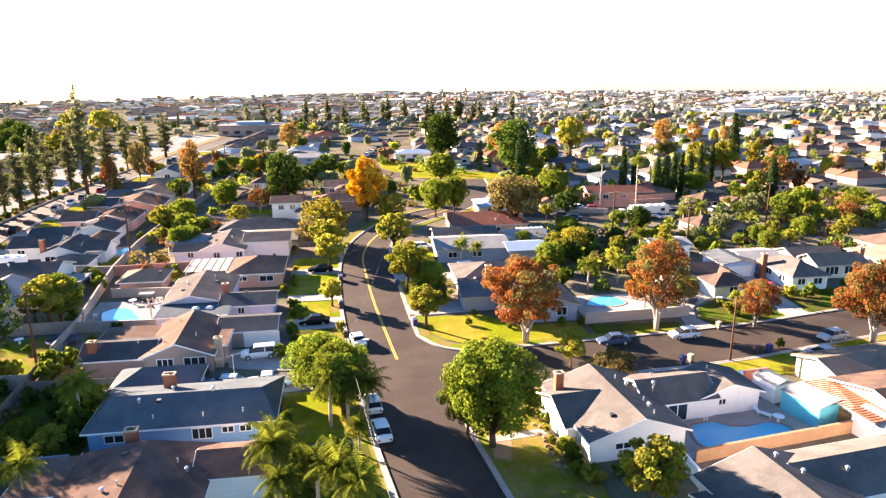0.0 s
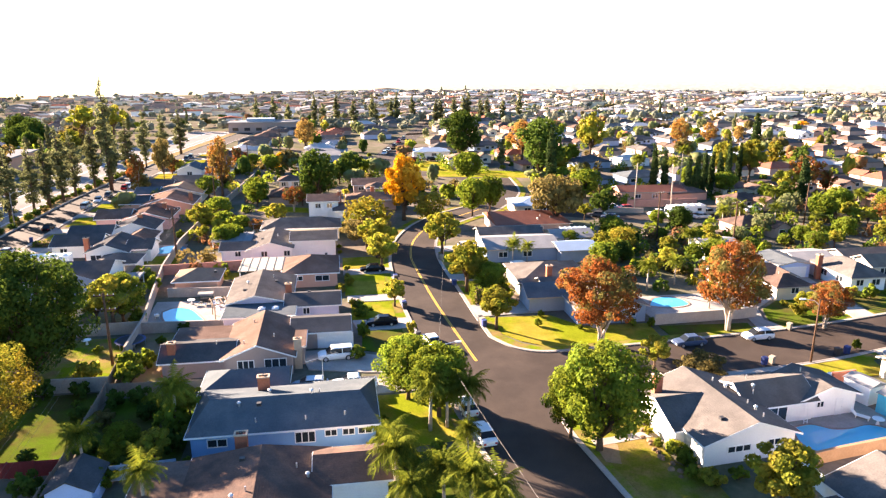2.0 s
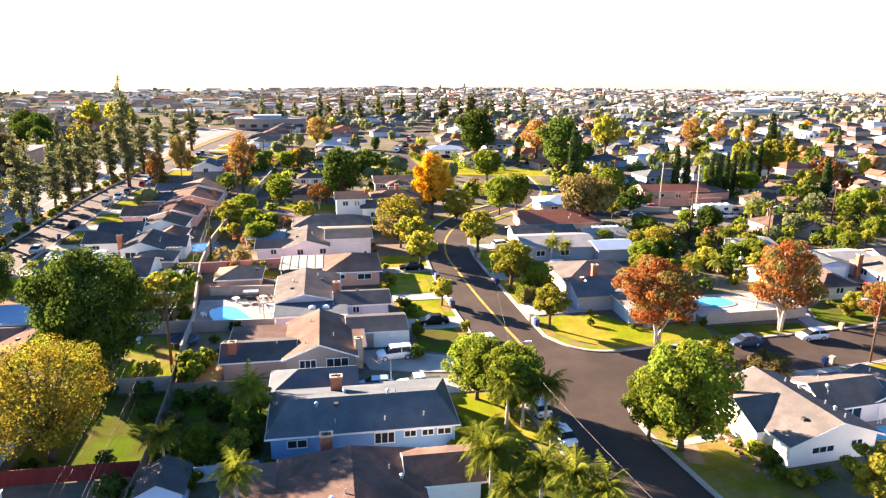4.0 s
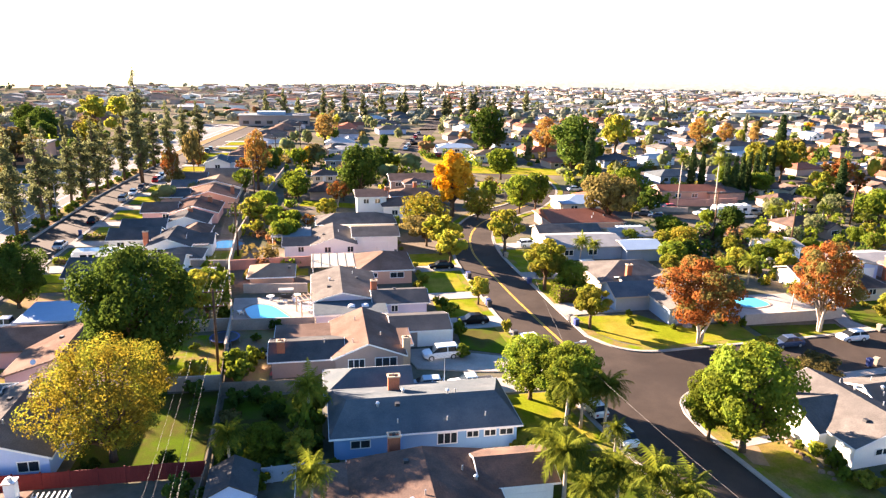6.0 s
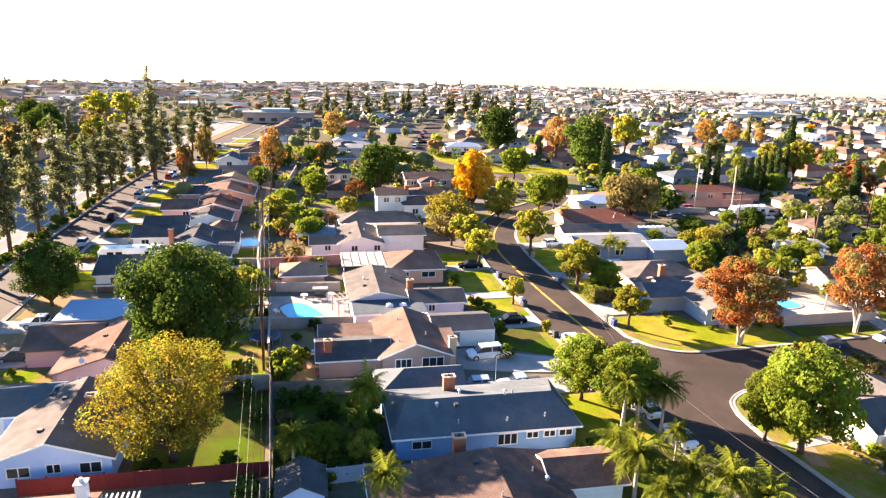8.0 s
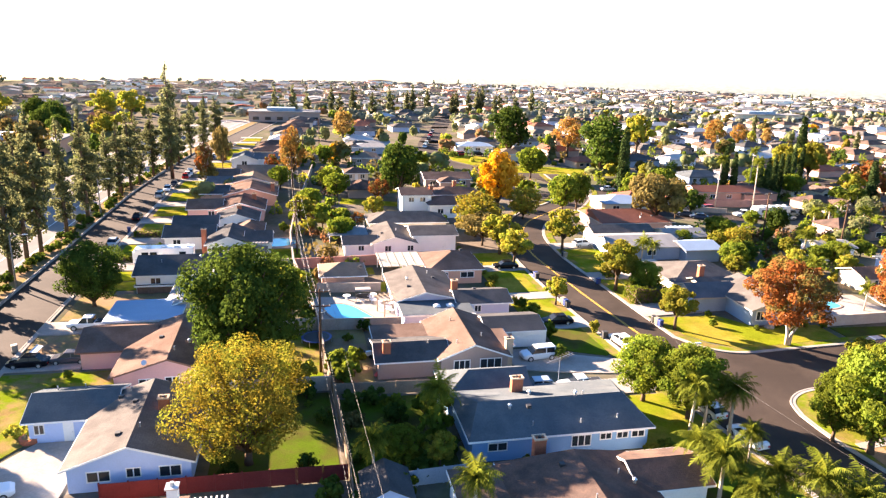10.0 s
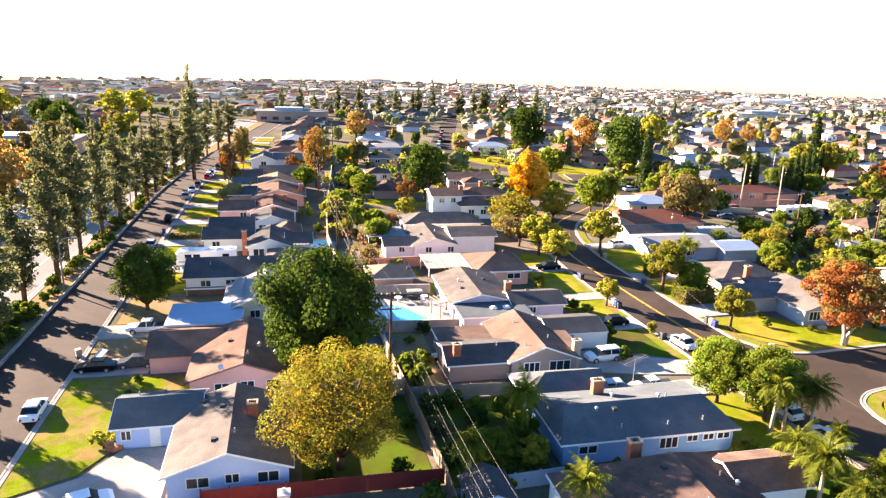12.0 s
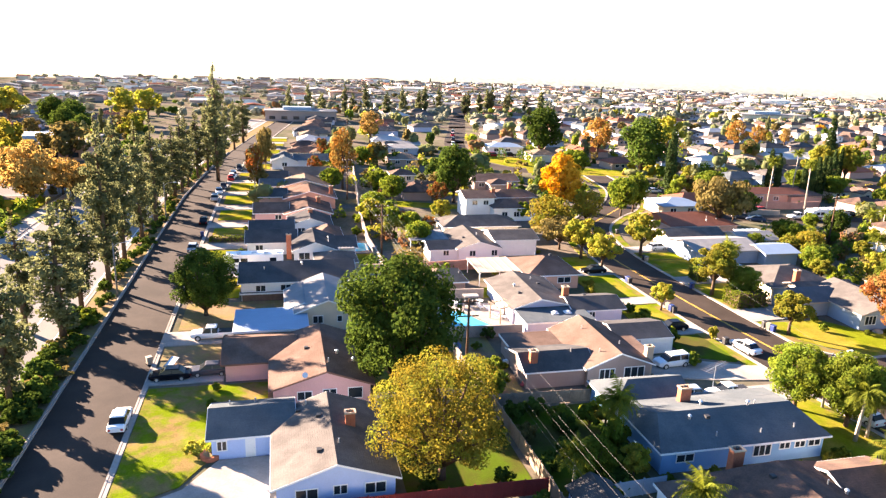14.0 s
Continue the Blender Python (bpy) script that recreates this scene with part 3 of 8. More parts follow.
def house(label, wall, roof, wings, windows=(), garages=(), doors=(), chimneys=(), vents=(), rot=0.0, group="", walls=None, roofs=None, trim=None):
    """windows: wing, side, u, sill, width, height[, panes]. All in world metres, turned by rot about the first wing's middle."""
    w0 = wings[0]
    cx, cy = (w0[0] + w0[2]) / 2, (w0[1] + w0[3]) / 2
    gx, gy = plan(cx, cy)
    kx, ky = plan(cx + 1, cy)[0] - gx, plan(cx, cy + 1)[1] - gy
    h = thing("house", pose(cx, cy, 0, 0, 0, rot), label, "house", group)
    sh = []
    for i, w in enumerate(wings):
        a = list(w)
        a[0], a[2], a[1], a[3] = kx * (w[0] - cx), kx * (w[2] - cx), ky * (w[1] - cy), ky * (w[3] - cy)
        if len(a) > 8:
            a[8] = kx * (w[8] - cx) if w[4] == "y" else ky * (w[8] - cy)
        sh.append(a)
        add_wing(h, a, WALL[(walls or {}).get(i, wall)], ROOF[(roofs or {}).get(i, roof)], trim)
    for k, side, u, z, wd, ht, *n in windows:
        add_window(h, sh[k], side, u * kx, z, wd * kx, ht, *n)
    for k, side, u, *r in garages:
        add_garage(h, sh[k], side, u * kx, *r)
    for k, side, u in doors:
        add_door(h, sh[k], side, u * kx)
    for x, y, z0, z1, *m in chimneys:
        add_chimney(h, kx * (x - cx), ky * (y - cy), z0, z1, *m)
    for k, x, y, kind in vents:
        add_vent(h, sh[k], kx * (x - cx), ky * (y - cy), kind)
    return h


ROW_A, ROW_B, ROW_C, ROW_D = "houses along the frontage street", "houses along the curving street", "houses beyond the curving street", "houses at the side street corner"
# frontage-street row
house("pale blue stucco bungalow with grey-brown gable roof and brick chimney", "blue", "grey",
      [(-64.0, 66.9, -53.7, 79.2, "y", "gable", 2.5, 1.75, -58.85), (-70.0, 75.9, -62.5, 82.3, "x", "gable", 2.5, 1.15, 79.1)],
      windows=[(0, "S", 1.6, 1.0, 1.9, 0.9), (0, "S", 4.85, 1.2, 1.2, 0.8), (0, "S", 7.6, 1.0, 1.85, 0.95), (1, "S", 0.5, 1.0, 0.9, 0.9)], doors=[(1, "S", 3.1)],
      chimneys=[(-57.0, 73.9, 3.2, 5.0)], vents=[(0, -61.8, 77.8, 2), (0, -59.9, 75.4, 2), (0, -60.2, 69.5, 2), (0, -61, 78.6, 0), (1, -68.5, 80.5, 0), (0, -58.4, 70.0, 0), (1, -66, 81, 0)], group=ROW_A, roofs={1: "blue"})
house("pink stucco bungalow with brown shingle roof and garage wing", "pink", "brown",
      [(-64.4, 84.7, -53.7, 98.0, "y", "gable", 2.5, 1.75, -58.6), (-69.9, 92.4, -62.0, 100.2, "x", "gable", 2.4, 1.3)],
      windows=[(0, "S", 2.6, 1.0, 1.6, 0.9), (0, "S", 5.4, 0.9, 1.5, 1.1), (0, "S", 8.2, 0.8, 1.6, 1.2, 1)],
      vents=[(0, -58.2, 87.0, 0), (0, -60.5, 92, 2), (0, -57, 90, 1), (0, -55.2, 89, 1)], group=ROW_A, trim=mat("brown_fascia_paint", (0.2, 0.1, 0.07), 0.7, 0.1, 1, 7, 0.1))
house("cream house with pale roofing and a blue flat carport roof", "cream", "pale",
      [(-61.3, 106.4, -52.6, 118.0, "y", "gable", 2.9, 1.6), (-69.3, 101.0, -60.2, 108.6, "x", "flat", 2.6, 0.2), (-62.5, 108.6, -58.0, 117.0, "y", "gable", 2.6, 0.9)],
      windows=[(0, "S", 2.2, 1.2, 1.4, 1.0), (0, "S", 5.6, 1.3, 0.7, 0.8, 1)], group=ROW_A, roofs={1: "sky"})
house("white house with dark grey roof above a brown stone base", "white", "dark",
      [(-69.5, 120.0, -51.9, 130.3, "x", "gable", 3.0, 1.6), (-69.4, 119.9, -60.0, 120.05, "x", "flat", 1.2, 0.1)],
      windows=[(0, "S", 2.2, 1.5, 1.5, 0.9), (0, "S", 6.0, 1.5, 1.6, 0.9), (0, "S", 8.5, 1.5, 1.6, 0.9), (0, "S", 11.2, 1.5, 1.4, 0.9)], walls={1: "stone"}, roofs={1: "dark"}, vents=[(0, -66, 123, 0), (0, -60, 124, 1)], group=ROW_A)
house("white gabled house with dark roof and brick chimney", "white", "dark",
      [(-61.0, 138.6, -53.4, 149.0, "y", "gable", 2.6, 1.4), (-69.6, 145.4, -60.6, 152.4, "x", "gable", 2.5, 1.4), (-57.2, 132.0, -50.4, 138.0, "x", "hip", 2.2, 1.1), (-54.0, 140.6, -49.6, 147.2, "x", "gable", 2.5, 1.2)],
      windows=[(0, "S", 0.8, 0.9, 2.0, 1.2), (0, "S", 4.4, 1.2, 1.2, 0.8), (1, "S", 1.5, 1.0, 1.4, 0.9)], chimneys=[(-61.9, 142.4, 0, 4.6)], roofs={2: "grey"}, group=ROW_A)
house("white gabled house with dark shingle wing", "white", "dark",
      [(-61.5, 157.6, -53.0, 166.0, "y", "gable", 2.6, 1.4), (-69.3, 153.4, -61.0, 160.6, "x", "gable", 2.5, 1.4), (-56.5, 149.6, -51.6, 156.4, "y", "hip", 2.4, 1.2)],
      windows=[(0, "S", 1.6, 1.0, 1.5, 1.0), (0, "S", 6.0, 1.0, 1.4, 0.9)], chimneys=[(-57, 163, 3, 4.7)], roofs={2: "brown"}, group=ROW_A)
house("pink house with brown and dark roofs and a garage wing", "pink", "umber",
      [(-62.4, 168.4, -52.2, 179.5, "y", "gable", 2.6, 1.5), (-69.0, 170.4, -61.8, 178.0, "x", "gable", 2.5, 1.4)],
      windows=[(0, "S", 2.0, 1.0, 1.5, 1.0), (0, "S", 7.0, 1.0, 1.4, 0.9), (1, "S", 4.4, 1.0, 1.4, 0.9)], chimneys=[(-54.6, 176, 3, 4.7)], roofs={1: "brown"}, group=ROW_A)
house("tan house with red-brown gable roof and brick chimney", "salmon", "brown",
      [(-62.4, 185.0, -50.0, 196.0, "y", "gable", 2.6, 1.7), (-68.6, 188.5, -62.0, 195.5, "x", "gable", 2.5, 1.3)],
      windows=[(0, "S", 2.0, 1.0, 1.5, 1.0), (0, "S", 8.0, 1.0, 1.4, 0.9)], chimneys=[(-50.8, 188.4, 2, 4.9)], roofs={1: "dark"}, group=ROW_A)
house("cream house with tan gable roof and a white garage door", "cream", "tan",
      [(-63.0, 200.4, -50.4, 211.0, "y", "gable", 2.6, 1.7), (-68.5, 202.6, -62.6, 209.4, "x", "gable", 2.5, 1.2)],
      windows=[(0, "S", 2.0, 1.0, 1.5, 1.0), (0, "S", 8.0, 1.0, 1.4, 0.9)], garages=[(1, "S", 0.7, 4.4, 2.1)], roofs={1: "blue"}, group=ROW_A)
house("white house with dark and tan roofs", "white", "tan",
      [(-62.0, 218.0, -49.5, 228.0, "x", "gable", 2.6, 1.6), (-68.4, 214.4, -61.4, 221.6, "x", "gable", 2.5, 1.3)],
      windows=[(0, "S", 3.0, 1.0, 1.5, 1.0), (1, "S", 2.0, 1.0, 1.4, 0.9)], roofs={1: "dark"}, group=ROW_A)
house("white gabled bungalow with blue-grey roof", "white", "blue",
      [(-66.0, 245.0, -58.0, 256.0, "y", "gable", 2.6, 1.5), (-58.6, 247.0, -48.0, 256.0, "x", "gable", 2.6, 1.4)],
      windows=[(0, "S", 3.2, 1.0, 1.6, 1.1)], group=ROW_A)

# back-to-back row on the curving street
house("light blue siding bungalow with long blue-grey roof and brick chimney", "sky", "blue",
      [(-27.9, 66.1, -9.5, 75.8, "x", "hips", 2.6, 1.55, 70.0), (-28.3, 75.2, -19.2, 80.8, "x", "hip0", 2.55, 1.25)],
      windows=[(0, "S", 1.6, 1.15, 1.9, 0.75), (0, "S", 10.2, 0.9, 2.0, 1.1, 3), (0, "S", 13.2, 1.4, 1.2, 0.6), (0, "S", 15.0, 1.4, 1.2, 0.6), (0, "S", 16.6, 1.4, 1.4, 0.6)],
      chimneys=[(-21.3, 73.4, 2.4, 4.9, None, 1.2, 0.7)], vents=[(0, -20.5, 71.5, 1), (0, -23.4, 69, 1), (0, -21.4, 69, 2), (0, -16.0, 70.0, 1), (0, -15.2, 70.0, 0), (0, -12.6, 67.0, 0), (0, -16.6, 66.8, 0), (0, -21.6, 66.9, 0)], group=ROW_B)
house("brown-roofed bungalow with white garage door and brick chimney", "white", "umber",
      [(-26.4, 42.0, -14.4, 61.6, "y", "hips", 2.5, 1.8, -20.2), (-15.2, 56.2, -9.0, 61.4, "x", "gable", 2.6, 0.9, 59.0), (-31.0, 55.6, -26.4, 61.4, "x", "flat", 2.3, 0.2)],
      garages=[(1, "S", 1.2, 4.4, 2.1)], chimneys=[(-22.4, 62.7, 0, 4.2, None, 1.1, 0.8)], vents=[(0, -17, 57.5, 0), (0, -16, 56.4, 1), (0, -21.8, 58.6, 2), (0, -22, 53, 1), (0, -20.9, 53.4, 0), (0, -17.5, 50, 0)], roofs={2: "brown"}, group=ROW_B)
house("mauve-tan stucco bungalow with brown roof and dark garage wing", "mauve", "brown",
      [(-27.3, 84.3, -18.9, 96.2, "y", "gable", 2.55, 1.6, -23.2), (-34.9, 84.9, -26.5, 91.4, "x", "gable", 2.4, 1.1, 87.4), (-19.2, 92.0, -11.7, 98.0, "x", "gable", 2.45, 0.8, 95.0), (-34.6, 91.0, -27.0, 95.6, "x", "flat", 2.35, 0.2), (-19.2, 87.0, -17.6, 92.0, "y", "flat", 2.5, 0.2)],
      windows=[(0, "S", 4.9, 0.9, 2.7, 1.25, 3), (0, "S", 1.6, 0.7, 2.0, 1.4, 3)], garages=[(2, "S", 3.2, 4.8, 2.1)],
      chimneys=[(-18.3, 86.0, 0, 3.9, M_STUCCO_TAN), (-33.8, 86.0, 2.0, 4.3, None, 0.9, 0.7)], vents=[(0, -21.4, 88, 0), (0, -25, 86.2, 0), (0, -24.4, 93, 0), (1, -28.5, 87, 0)], roofs={1: "dark", 2: "dark", 3: "brown"}, group=ROW_B)
house("lilac-grey bungalow with grey roof and skylights", "lilac", "grey",
      [(-29.9, 104.9, -20.4, 118.0, "y", "gable", 2.5, 1.2, -25.6), (-20.8, 103.2, -13.0, 109.4, "x", "gable", 2.35, 0.85), (-29.6, 99.4, -19.6, 104.6, "x", "flat", 2.25, 0.2)],
      windows=[(1, "S", 2.4, 1.0, 1.0, 0.9)], chimneys=[(-20.7, 107.4, 2.0, 4.5, M_BRICK)], vents=[(0, -27.6, 109, 2), (0, -27.4, 112, 1), (0, -23, 113, 2), (0, -23.6, 115, 0), (1, -17.5, 107.4, 2)], roofs={2: "blue", 1: "dark"}, group=ROW_B)
house("salmon stucco bungalow with brown hipped roof", "salmon", "brown",
      [(-22.3, 119.3, -13.1, 129.6, "y", "hip", 2.6, 1.6)],
      windows=[(0, "S", 1.6, 1.3, 1.6, 0.7), (0, "S", 5.4, 1.1, 2.4, 0.9)], vents=[(0, -18.5, 127, 0), (0, -15, 128, 2)], group=ROW_B)
house("salmon garden shed house with brown hipped roof", "salmon", "tan",
      [(-40.5, 119.0, -33.5, 125.6, "x", "hip", 2.2, 1.15)], vents=[(0, -34, 121, 2)], group=ROW_B)
house("white house with grey gable roof and a patio roof", "white", "grey",
      [(-30.1, 137.0, -21.9, 149.5, "y", "gable", 2.5, 1.2, -26.0), (-35.6, 137.6, -29.5, 143.4, "x", "gable", 2.35, 0.85), (-22.0, 139.6, -13.3, 147.4, "x", "gable", 3.3, 0.9)],
      windows=[(0, "S", 2.2, 1.0, 1.2, 1.0), (0, "S", 6.6, 1.0, 1.2, 1.0), (1, "S", 2.6, 1.1, 1.1, 1.0)], garages=[(2, "S", 1.6, 5.0, 2.2)], vents=[(0, -25, 143, 0), (0, -28.0, 142, 2)], roofs={1: "dark"}, group=ROW_B)
house("pale yellow house with grey hipped roof", "cream", "grey",
      [(-29.2, 153.4, -12.4, 161.4, "x", "hip", 2.7, 1.4)], windows=[(0, "S", 3, 1.0, 1.6, 1.0), (0, "S", 12, 1.0, 1.6, 1.0)], group=ROW_B)
house("white two-storey house with brown roofs", "white", "brown",
      [(-19.6, 171.6, -12.4, 179.6, "x", "gable", 4.9, 1.0), (-13.4, 168.2, -3.0, 176.6, "x", "hip", 3.2, 1.3)],
      windows=[(0, "S", 1.6, 3.3, 1.3, 1.0), (0, "S", 4.4, 3.3, 1.3, 1.0), (1, "S", 2.0, 1.1, 1.4, 1.1), (1, "S", 5.0, 1.1, 1.4, 1.1), (1, "S", 8.0, 1.1, 1.4, 1.1)], chimneys=[(-12.0, 174.6, 3, 6.6)], group=ROW_B)

# beyond the curving street
house("blue-grey corner bungalow with grey gable roof and white shutters", "grey", "grey",
      [(22.6, 94.8, 33.4, 106.4, "y", "gable", 2.6, 1.6), (16.9, 101.3, 24.4, 107.4, "x", "gable", 2.5, 1.2)],
      windows=[(0, "S", 4.6, 1.0, 1.6, 1.2, 2), (0, "S", 7.6, 1.0, 1.6, 1.2, 2), (0, "S", 0.8, 0.9, 2.0, 1.3, 3)], garages=[], roofs={1: "blue"}, chimneys=[(29.2, 101, 3.4, 5.4)], group=ROW_C, trim=M_TRIM_DULL)
house("grey-roofed bungalow with brick chimney behind the hedge", "cream", "grey",
      [(17.6, 108.6, 30.0, 119.5, "x", "hip", 2.6, 1.6), (20.5, 104.5, 31.0, 110.0, "x", "gable", 2.6, 1.0)], chimneys=[(22.4, 109.0, 3.0, 5.0)], roofs={0: "grey", 1: "grey"}, group=ROW_C, trim=M_TRIM_DULL)
house("low blue-grey flat-roofed house", "grey", "blue",
      [(16.6, 129.4, 31.0, 140.0, "x", "gable", 2.6, 1.0), (30.6, 127.0, 38.0, 134.0, "x", "gable", 2.5, 0.8)], windows=[(0, "S", 2, 1, 1.8, 1), (0, "S", 7, 1, 1.8, 1)], roofs={0: "pale", 1: "sky"}, group=ROW_C, trim=M_TRIM_DULL)
house("cream low house with weathered grey roof", "cream", "grey",
      [(17.6, 141.6, 31.0, 147.6, "x", "gable", 2.5, 0.9), (32.5, 137.0, 41.0, 144.0, "x", "gable", 2.5, 0.9)], roofs={1: "pale"}, group=ROW_C, trim=M_TRIM_DULL)
house("tan house with red-brown hipped roof and brick chimney", "mauve", "rust",
      [(23.0, 149.6, 40.2, 163.0, "x", "hip1", 2.6, 1.6)], windows=[(0, "S", 3, 1.0, 1.8, 1.0), (0, "S", 9, 1.0, 1.8, 1.0)], chimneys=[(38.6, 154.6, 2.4, 5.2)], vents=[(0, 34.0, 153, 0), (0, 36.4, 152.4, 2), (0, 33, 151.4, 1)], group=ROW_C, trim=M_TRIM_DULL)
house("cream house with pale blue hipped roof", "cream", "sky", [(33.0, 170.0, 44.5, 180, "x", "hip", 2.6, 1.2)], windows=[(0, "S", 2, 1.0, 1.8, 1.0), (0, "S", 7, 1.0, 1.8, 1.0)], group=ROW_C, trim=M_TRIM_DULL)

# round the bend of the far street
house("tan house with a long brown gable roof", "mauve", "brown", [(-7.6, 207.0, 6.0, 217.0, "x", "gable", 2.6, 1.2), (-4.0, 202.6, 2.0, 208.0, "y", "hip", 2.5, 1.0)], windows=[(0, "S", 1.4, 1.0, 1.6, 1.0), (0, "S", 10.6, 1.0, 1.6, 1.0)], group=ROW_C)
house("tan bungalow with brown hipped roof and chimney", "mauve", "brown", [(-9.8, 182.8, 3.0, 191.0, "x", "hip", 2.8, 1.2)], windows=[(0, "S", 2.0, 1.0, 1.6, 1.0)], chimneys=[(-3.0, 188.6, 3, 5.2)], group=ROW_C)
house("grey low-roofed house beside the far street", "grey", "pale", [(-24.4, 279.0, -11.0, 290.0, "x", "hip", 2.5, 0.8), (-20.0, 289.6, -8.0, 298.0, "x", "gable", 2.5, 0.8)], windows=[(0, "S", 3.0, 1.0, 1.6, 1.0), (0, "S", 8.0, 1.0, 1.6, 1.0)], group=ROW_C)
house("tan-roofed house with a gable porch", "mauve", "tan", [(-26.0, 250.0, -16.8, 262.0, "y", "hip", 2.6, 1.3)], windows=[(0, "S", 1.6, 1.0, 1.6, 1.0), (0, "S", 5.6, 1.0, 1.6, 1.0)], group=ROW_C)
house("small cream cottage with brown hipped roof and a porch", "cream", "brown", [(-30.4, 219.0, -23.4, 225.0, "x", "hip", 2.5, 1.2)], windows=[(0, "S", 0.8, 0.9, 1.3, 1.1), (0, "S", 4.6, 0.9, 1.3, 1.1)], doors=[(0, "S", 2.9)], group=ROW_C)
house("white house with pale blue hipped roof behind a bright lawn", "white", "sky", [(19.6, 283.0, 34.0, 292.0, "x", "hip", 2.6, 1.1)], windows=[(0, "S", 2.0, 0.9, 2.0, 1.1), (0, "S", 7.0, 0.9, 2.0, 1.1)], group=ROW_C)
house("tan-roofed house above a bright lawn", "cream", "tan", [(30.0, 260.0, 43.0, 270.0, "x", "hip", 2.6, 1.4)], windows=[(0, "S", 2.0, 1.0, 1.6, 1.0), (0, "S", 8.0, 1.0, 1.6, 1.0)], group=ROW_C)

# side street
house("white stucco corner house with grey gable roof", "white", "grey",
      [(21.35, 57.4, 31.65, 69.6, "y", "gable", 2.55, 1.7, 26.85), (30.5, 62.8, 38.6, 69.4, "x", "gable", 2.55, 1.45, 65.4), (20.3, 60.8, 25.0, 68.2, "x", "gable", 2.45, 1.5, 64.4), (36.95, 62.95, 44.4, 68.4, "y", "gable", 2.5, 1.15, 40.7)],
      windows=[(0, "S", 2.6, 1.2, 2.6, 0.6, 3), (0, "S", 7.2, 1.4, 1.4, 0.6), (1, "S", 2.4, 0.12, 2.4, 2.0, 2), (3, "S", 2.3, 1.3, 0.9, 0.6)], doors=[(3, "S", 4.8)], chimneys=[(22.0, 67.5, 2.0, 4.9)],
      vents=[(0, 28.6, 67, 0), (0, 29.2, 65.5, 1), (0, 29.4, 62, 0), (0, 29.2, 60.5, 1), (0, 28.8, 58.8, 0), (0, 24.5, 59.5, 2), (1, 33, 67, 0), (1, 31.6, 64.0, 0), (1, 32.0, 64.6, 1), (3, 40.2, 67.0, 0)], rot=5, group=ROW_D)
house("grey-roofed bungalow near the pool", "white", "grey",
      [(29.9, 37.0, 41.0, 50.2, "y", "gable", 2.7, 1.7, 35.6), (37.5, 44.6, 55.0, 51.4, "x", "gable", 2.6, 1.4), (28.2, 41.0, 32.0, 48.2, "x", "gable", 2.4, 0.9)], vents=[(0, 36.6, 49, 1), (0, 37.4, 46.6, 1), (0, 33, 45, 2), (1, 42, 46.5, 1)], rot=7, group=ROW_D)
house("cream house with brown roof behind a terracotta slatted cover", "cream", "umber",
      [(54.4, 54.0, 67.5, 66.4, "x", "gable", 2.7, 1.5), (55.8, 66.0, 74.0, 73.0, "x", "gable", 2.6, 1.0)], roofs={1: "tan"}, rot=7, group=ROW_D)
house("brown hipped garage house beside a curved driveway", "cream", "umber",
      [(59.1, 100.4, 65.3, 105.8, "x", "hip", 2.4, 1.2), (53.2, 106.6, 63.4, 112.8, "x", "gable", 2.5, 1.0), (62.6, 105.3, 66.0, 110.5, "y", "gable", 2.4, 0.7)], garages=[(0, "W", 0.5, 4.3, 2.0)], windows=[(0, "S", 2.6, 1.1, 1.4, 0.9), (1, "S", 2.0, 1.1, 1.6, 1.0)], chimneys=[(57.6, 107.8, 2.4, 4.4, M_TRIM)], vents=[(0, 62.0, 104.6, 0)], group=ROW_D, trim=M_TRIM_DULL)
house("low white house with blue roof edges and a wide garage door", "blue", "blue",
      [(66.8, 111.2, 73.0, 118.8, "y", "gable", 2.6, 0.55), (72.6, 113.5, 80.0, 120.5, "x", "gable", 2.5, 0.6)], garages=[(0, "S", 0.8, 4.6, 2.1)], roofs={1: "pale"}, group=ROW_D, trim=M_TRIM_DULL)
house("white bungalow with pale grey hipped roof and brick chimney", "white", "grey",
      [(74.6, 102.6, 81.2, 113.2, "y", "hip", 2.6, 1.6)], windows=[(0, "S", 1.0, 1.0, 1.4, 1.0), (0, "S", 4.0, 1.0, 1.6, 1.0), (0, "W", 2.0, 1.0, 1.6, 1.0), (0, "W", 6.0, 1.0, 1.6, 1.0)], chimneys=[(73.9, 110.2, 0, 4.4)], vents=[(0, 77.2, 110.6, 0), (0, 79.0, 108, 1)], group=ROW_D, trim=M_TRIM_DULL)
house("tan-roofed bungalow with wide front windows", "cream", "tan",
      [(83.2, 108.0, 92.8, 113.6, "x", "gable", 2.6, 1.25), (82.2, 113.2, 92.0, 119.2, "x", "gable", 2.6, 1.0)], windows=[(0, "S", 1.6, 0.7, 2.6, 1.4, 3), (0, "S", 5.4, 0.7, 2.6, 1.4, 3)], chimneys=[(93.4, 110.4, 0, 4.6)], group=ROW_D, trim=M_TRIM_DULL)
house("cream house with tan hipped roof", "cream", "tan",
      [(96.8, 108.4, 106.5, 118.0, "x", "hip", 2.6, 1.4), (105.0, 104.0, 113.0, 114.0, "y", "gable", 2.6, 1.3)], windows=[(0, "S", 4, 1.0, 2.2, 1.0)], rot=6, group=ROW_D, trim=M_TRIM_DULL)
house("small white stucco house with pale flat roof among trees", "white", "pale",
      [(60.0, 125.0, 67.4, 131.4, "x", "gable", 2.7, 0.6)], windows=[(0, "S", 1.2, 1.0, 1.4, 1.0), (0, "S", 4.6, 1.0, 1.4, 1.0)], group=ROW_D, trim=M_TRIM_DULL)
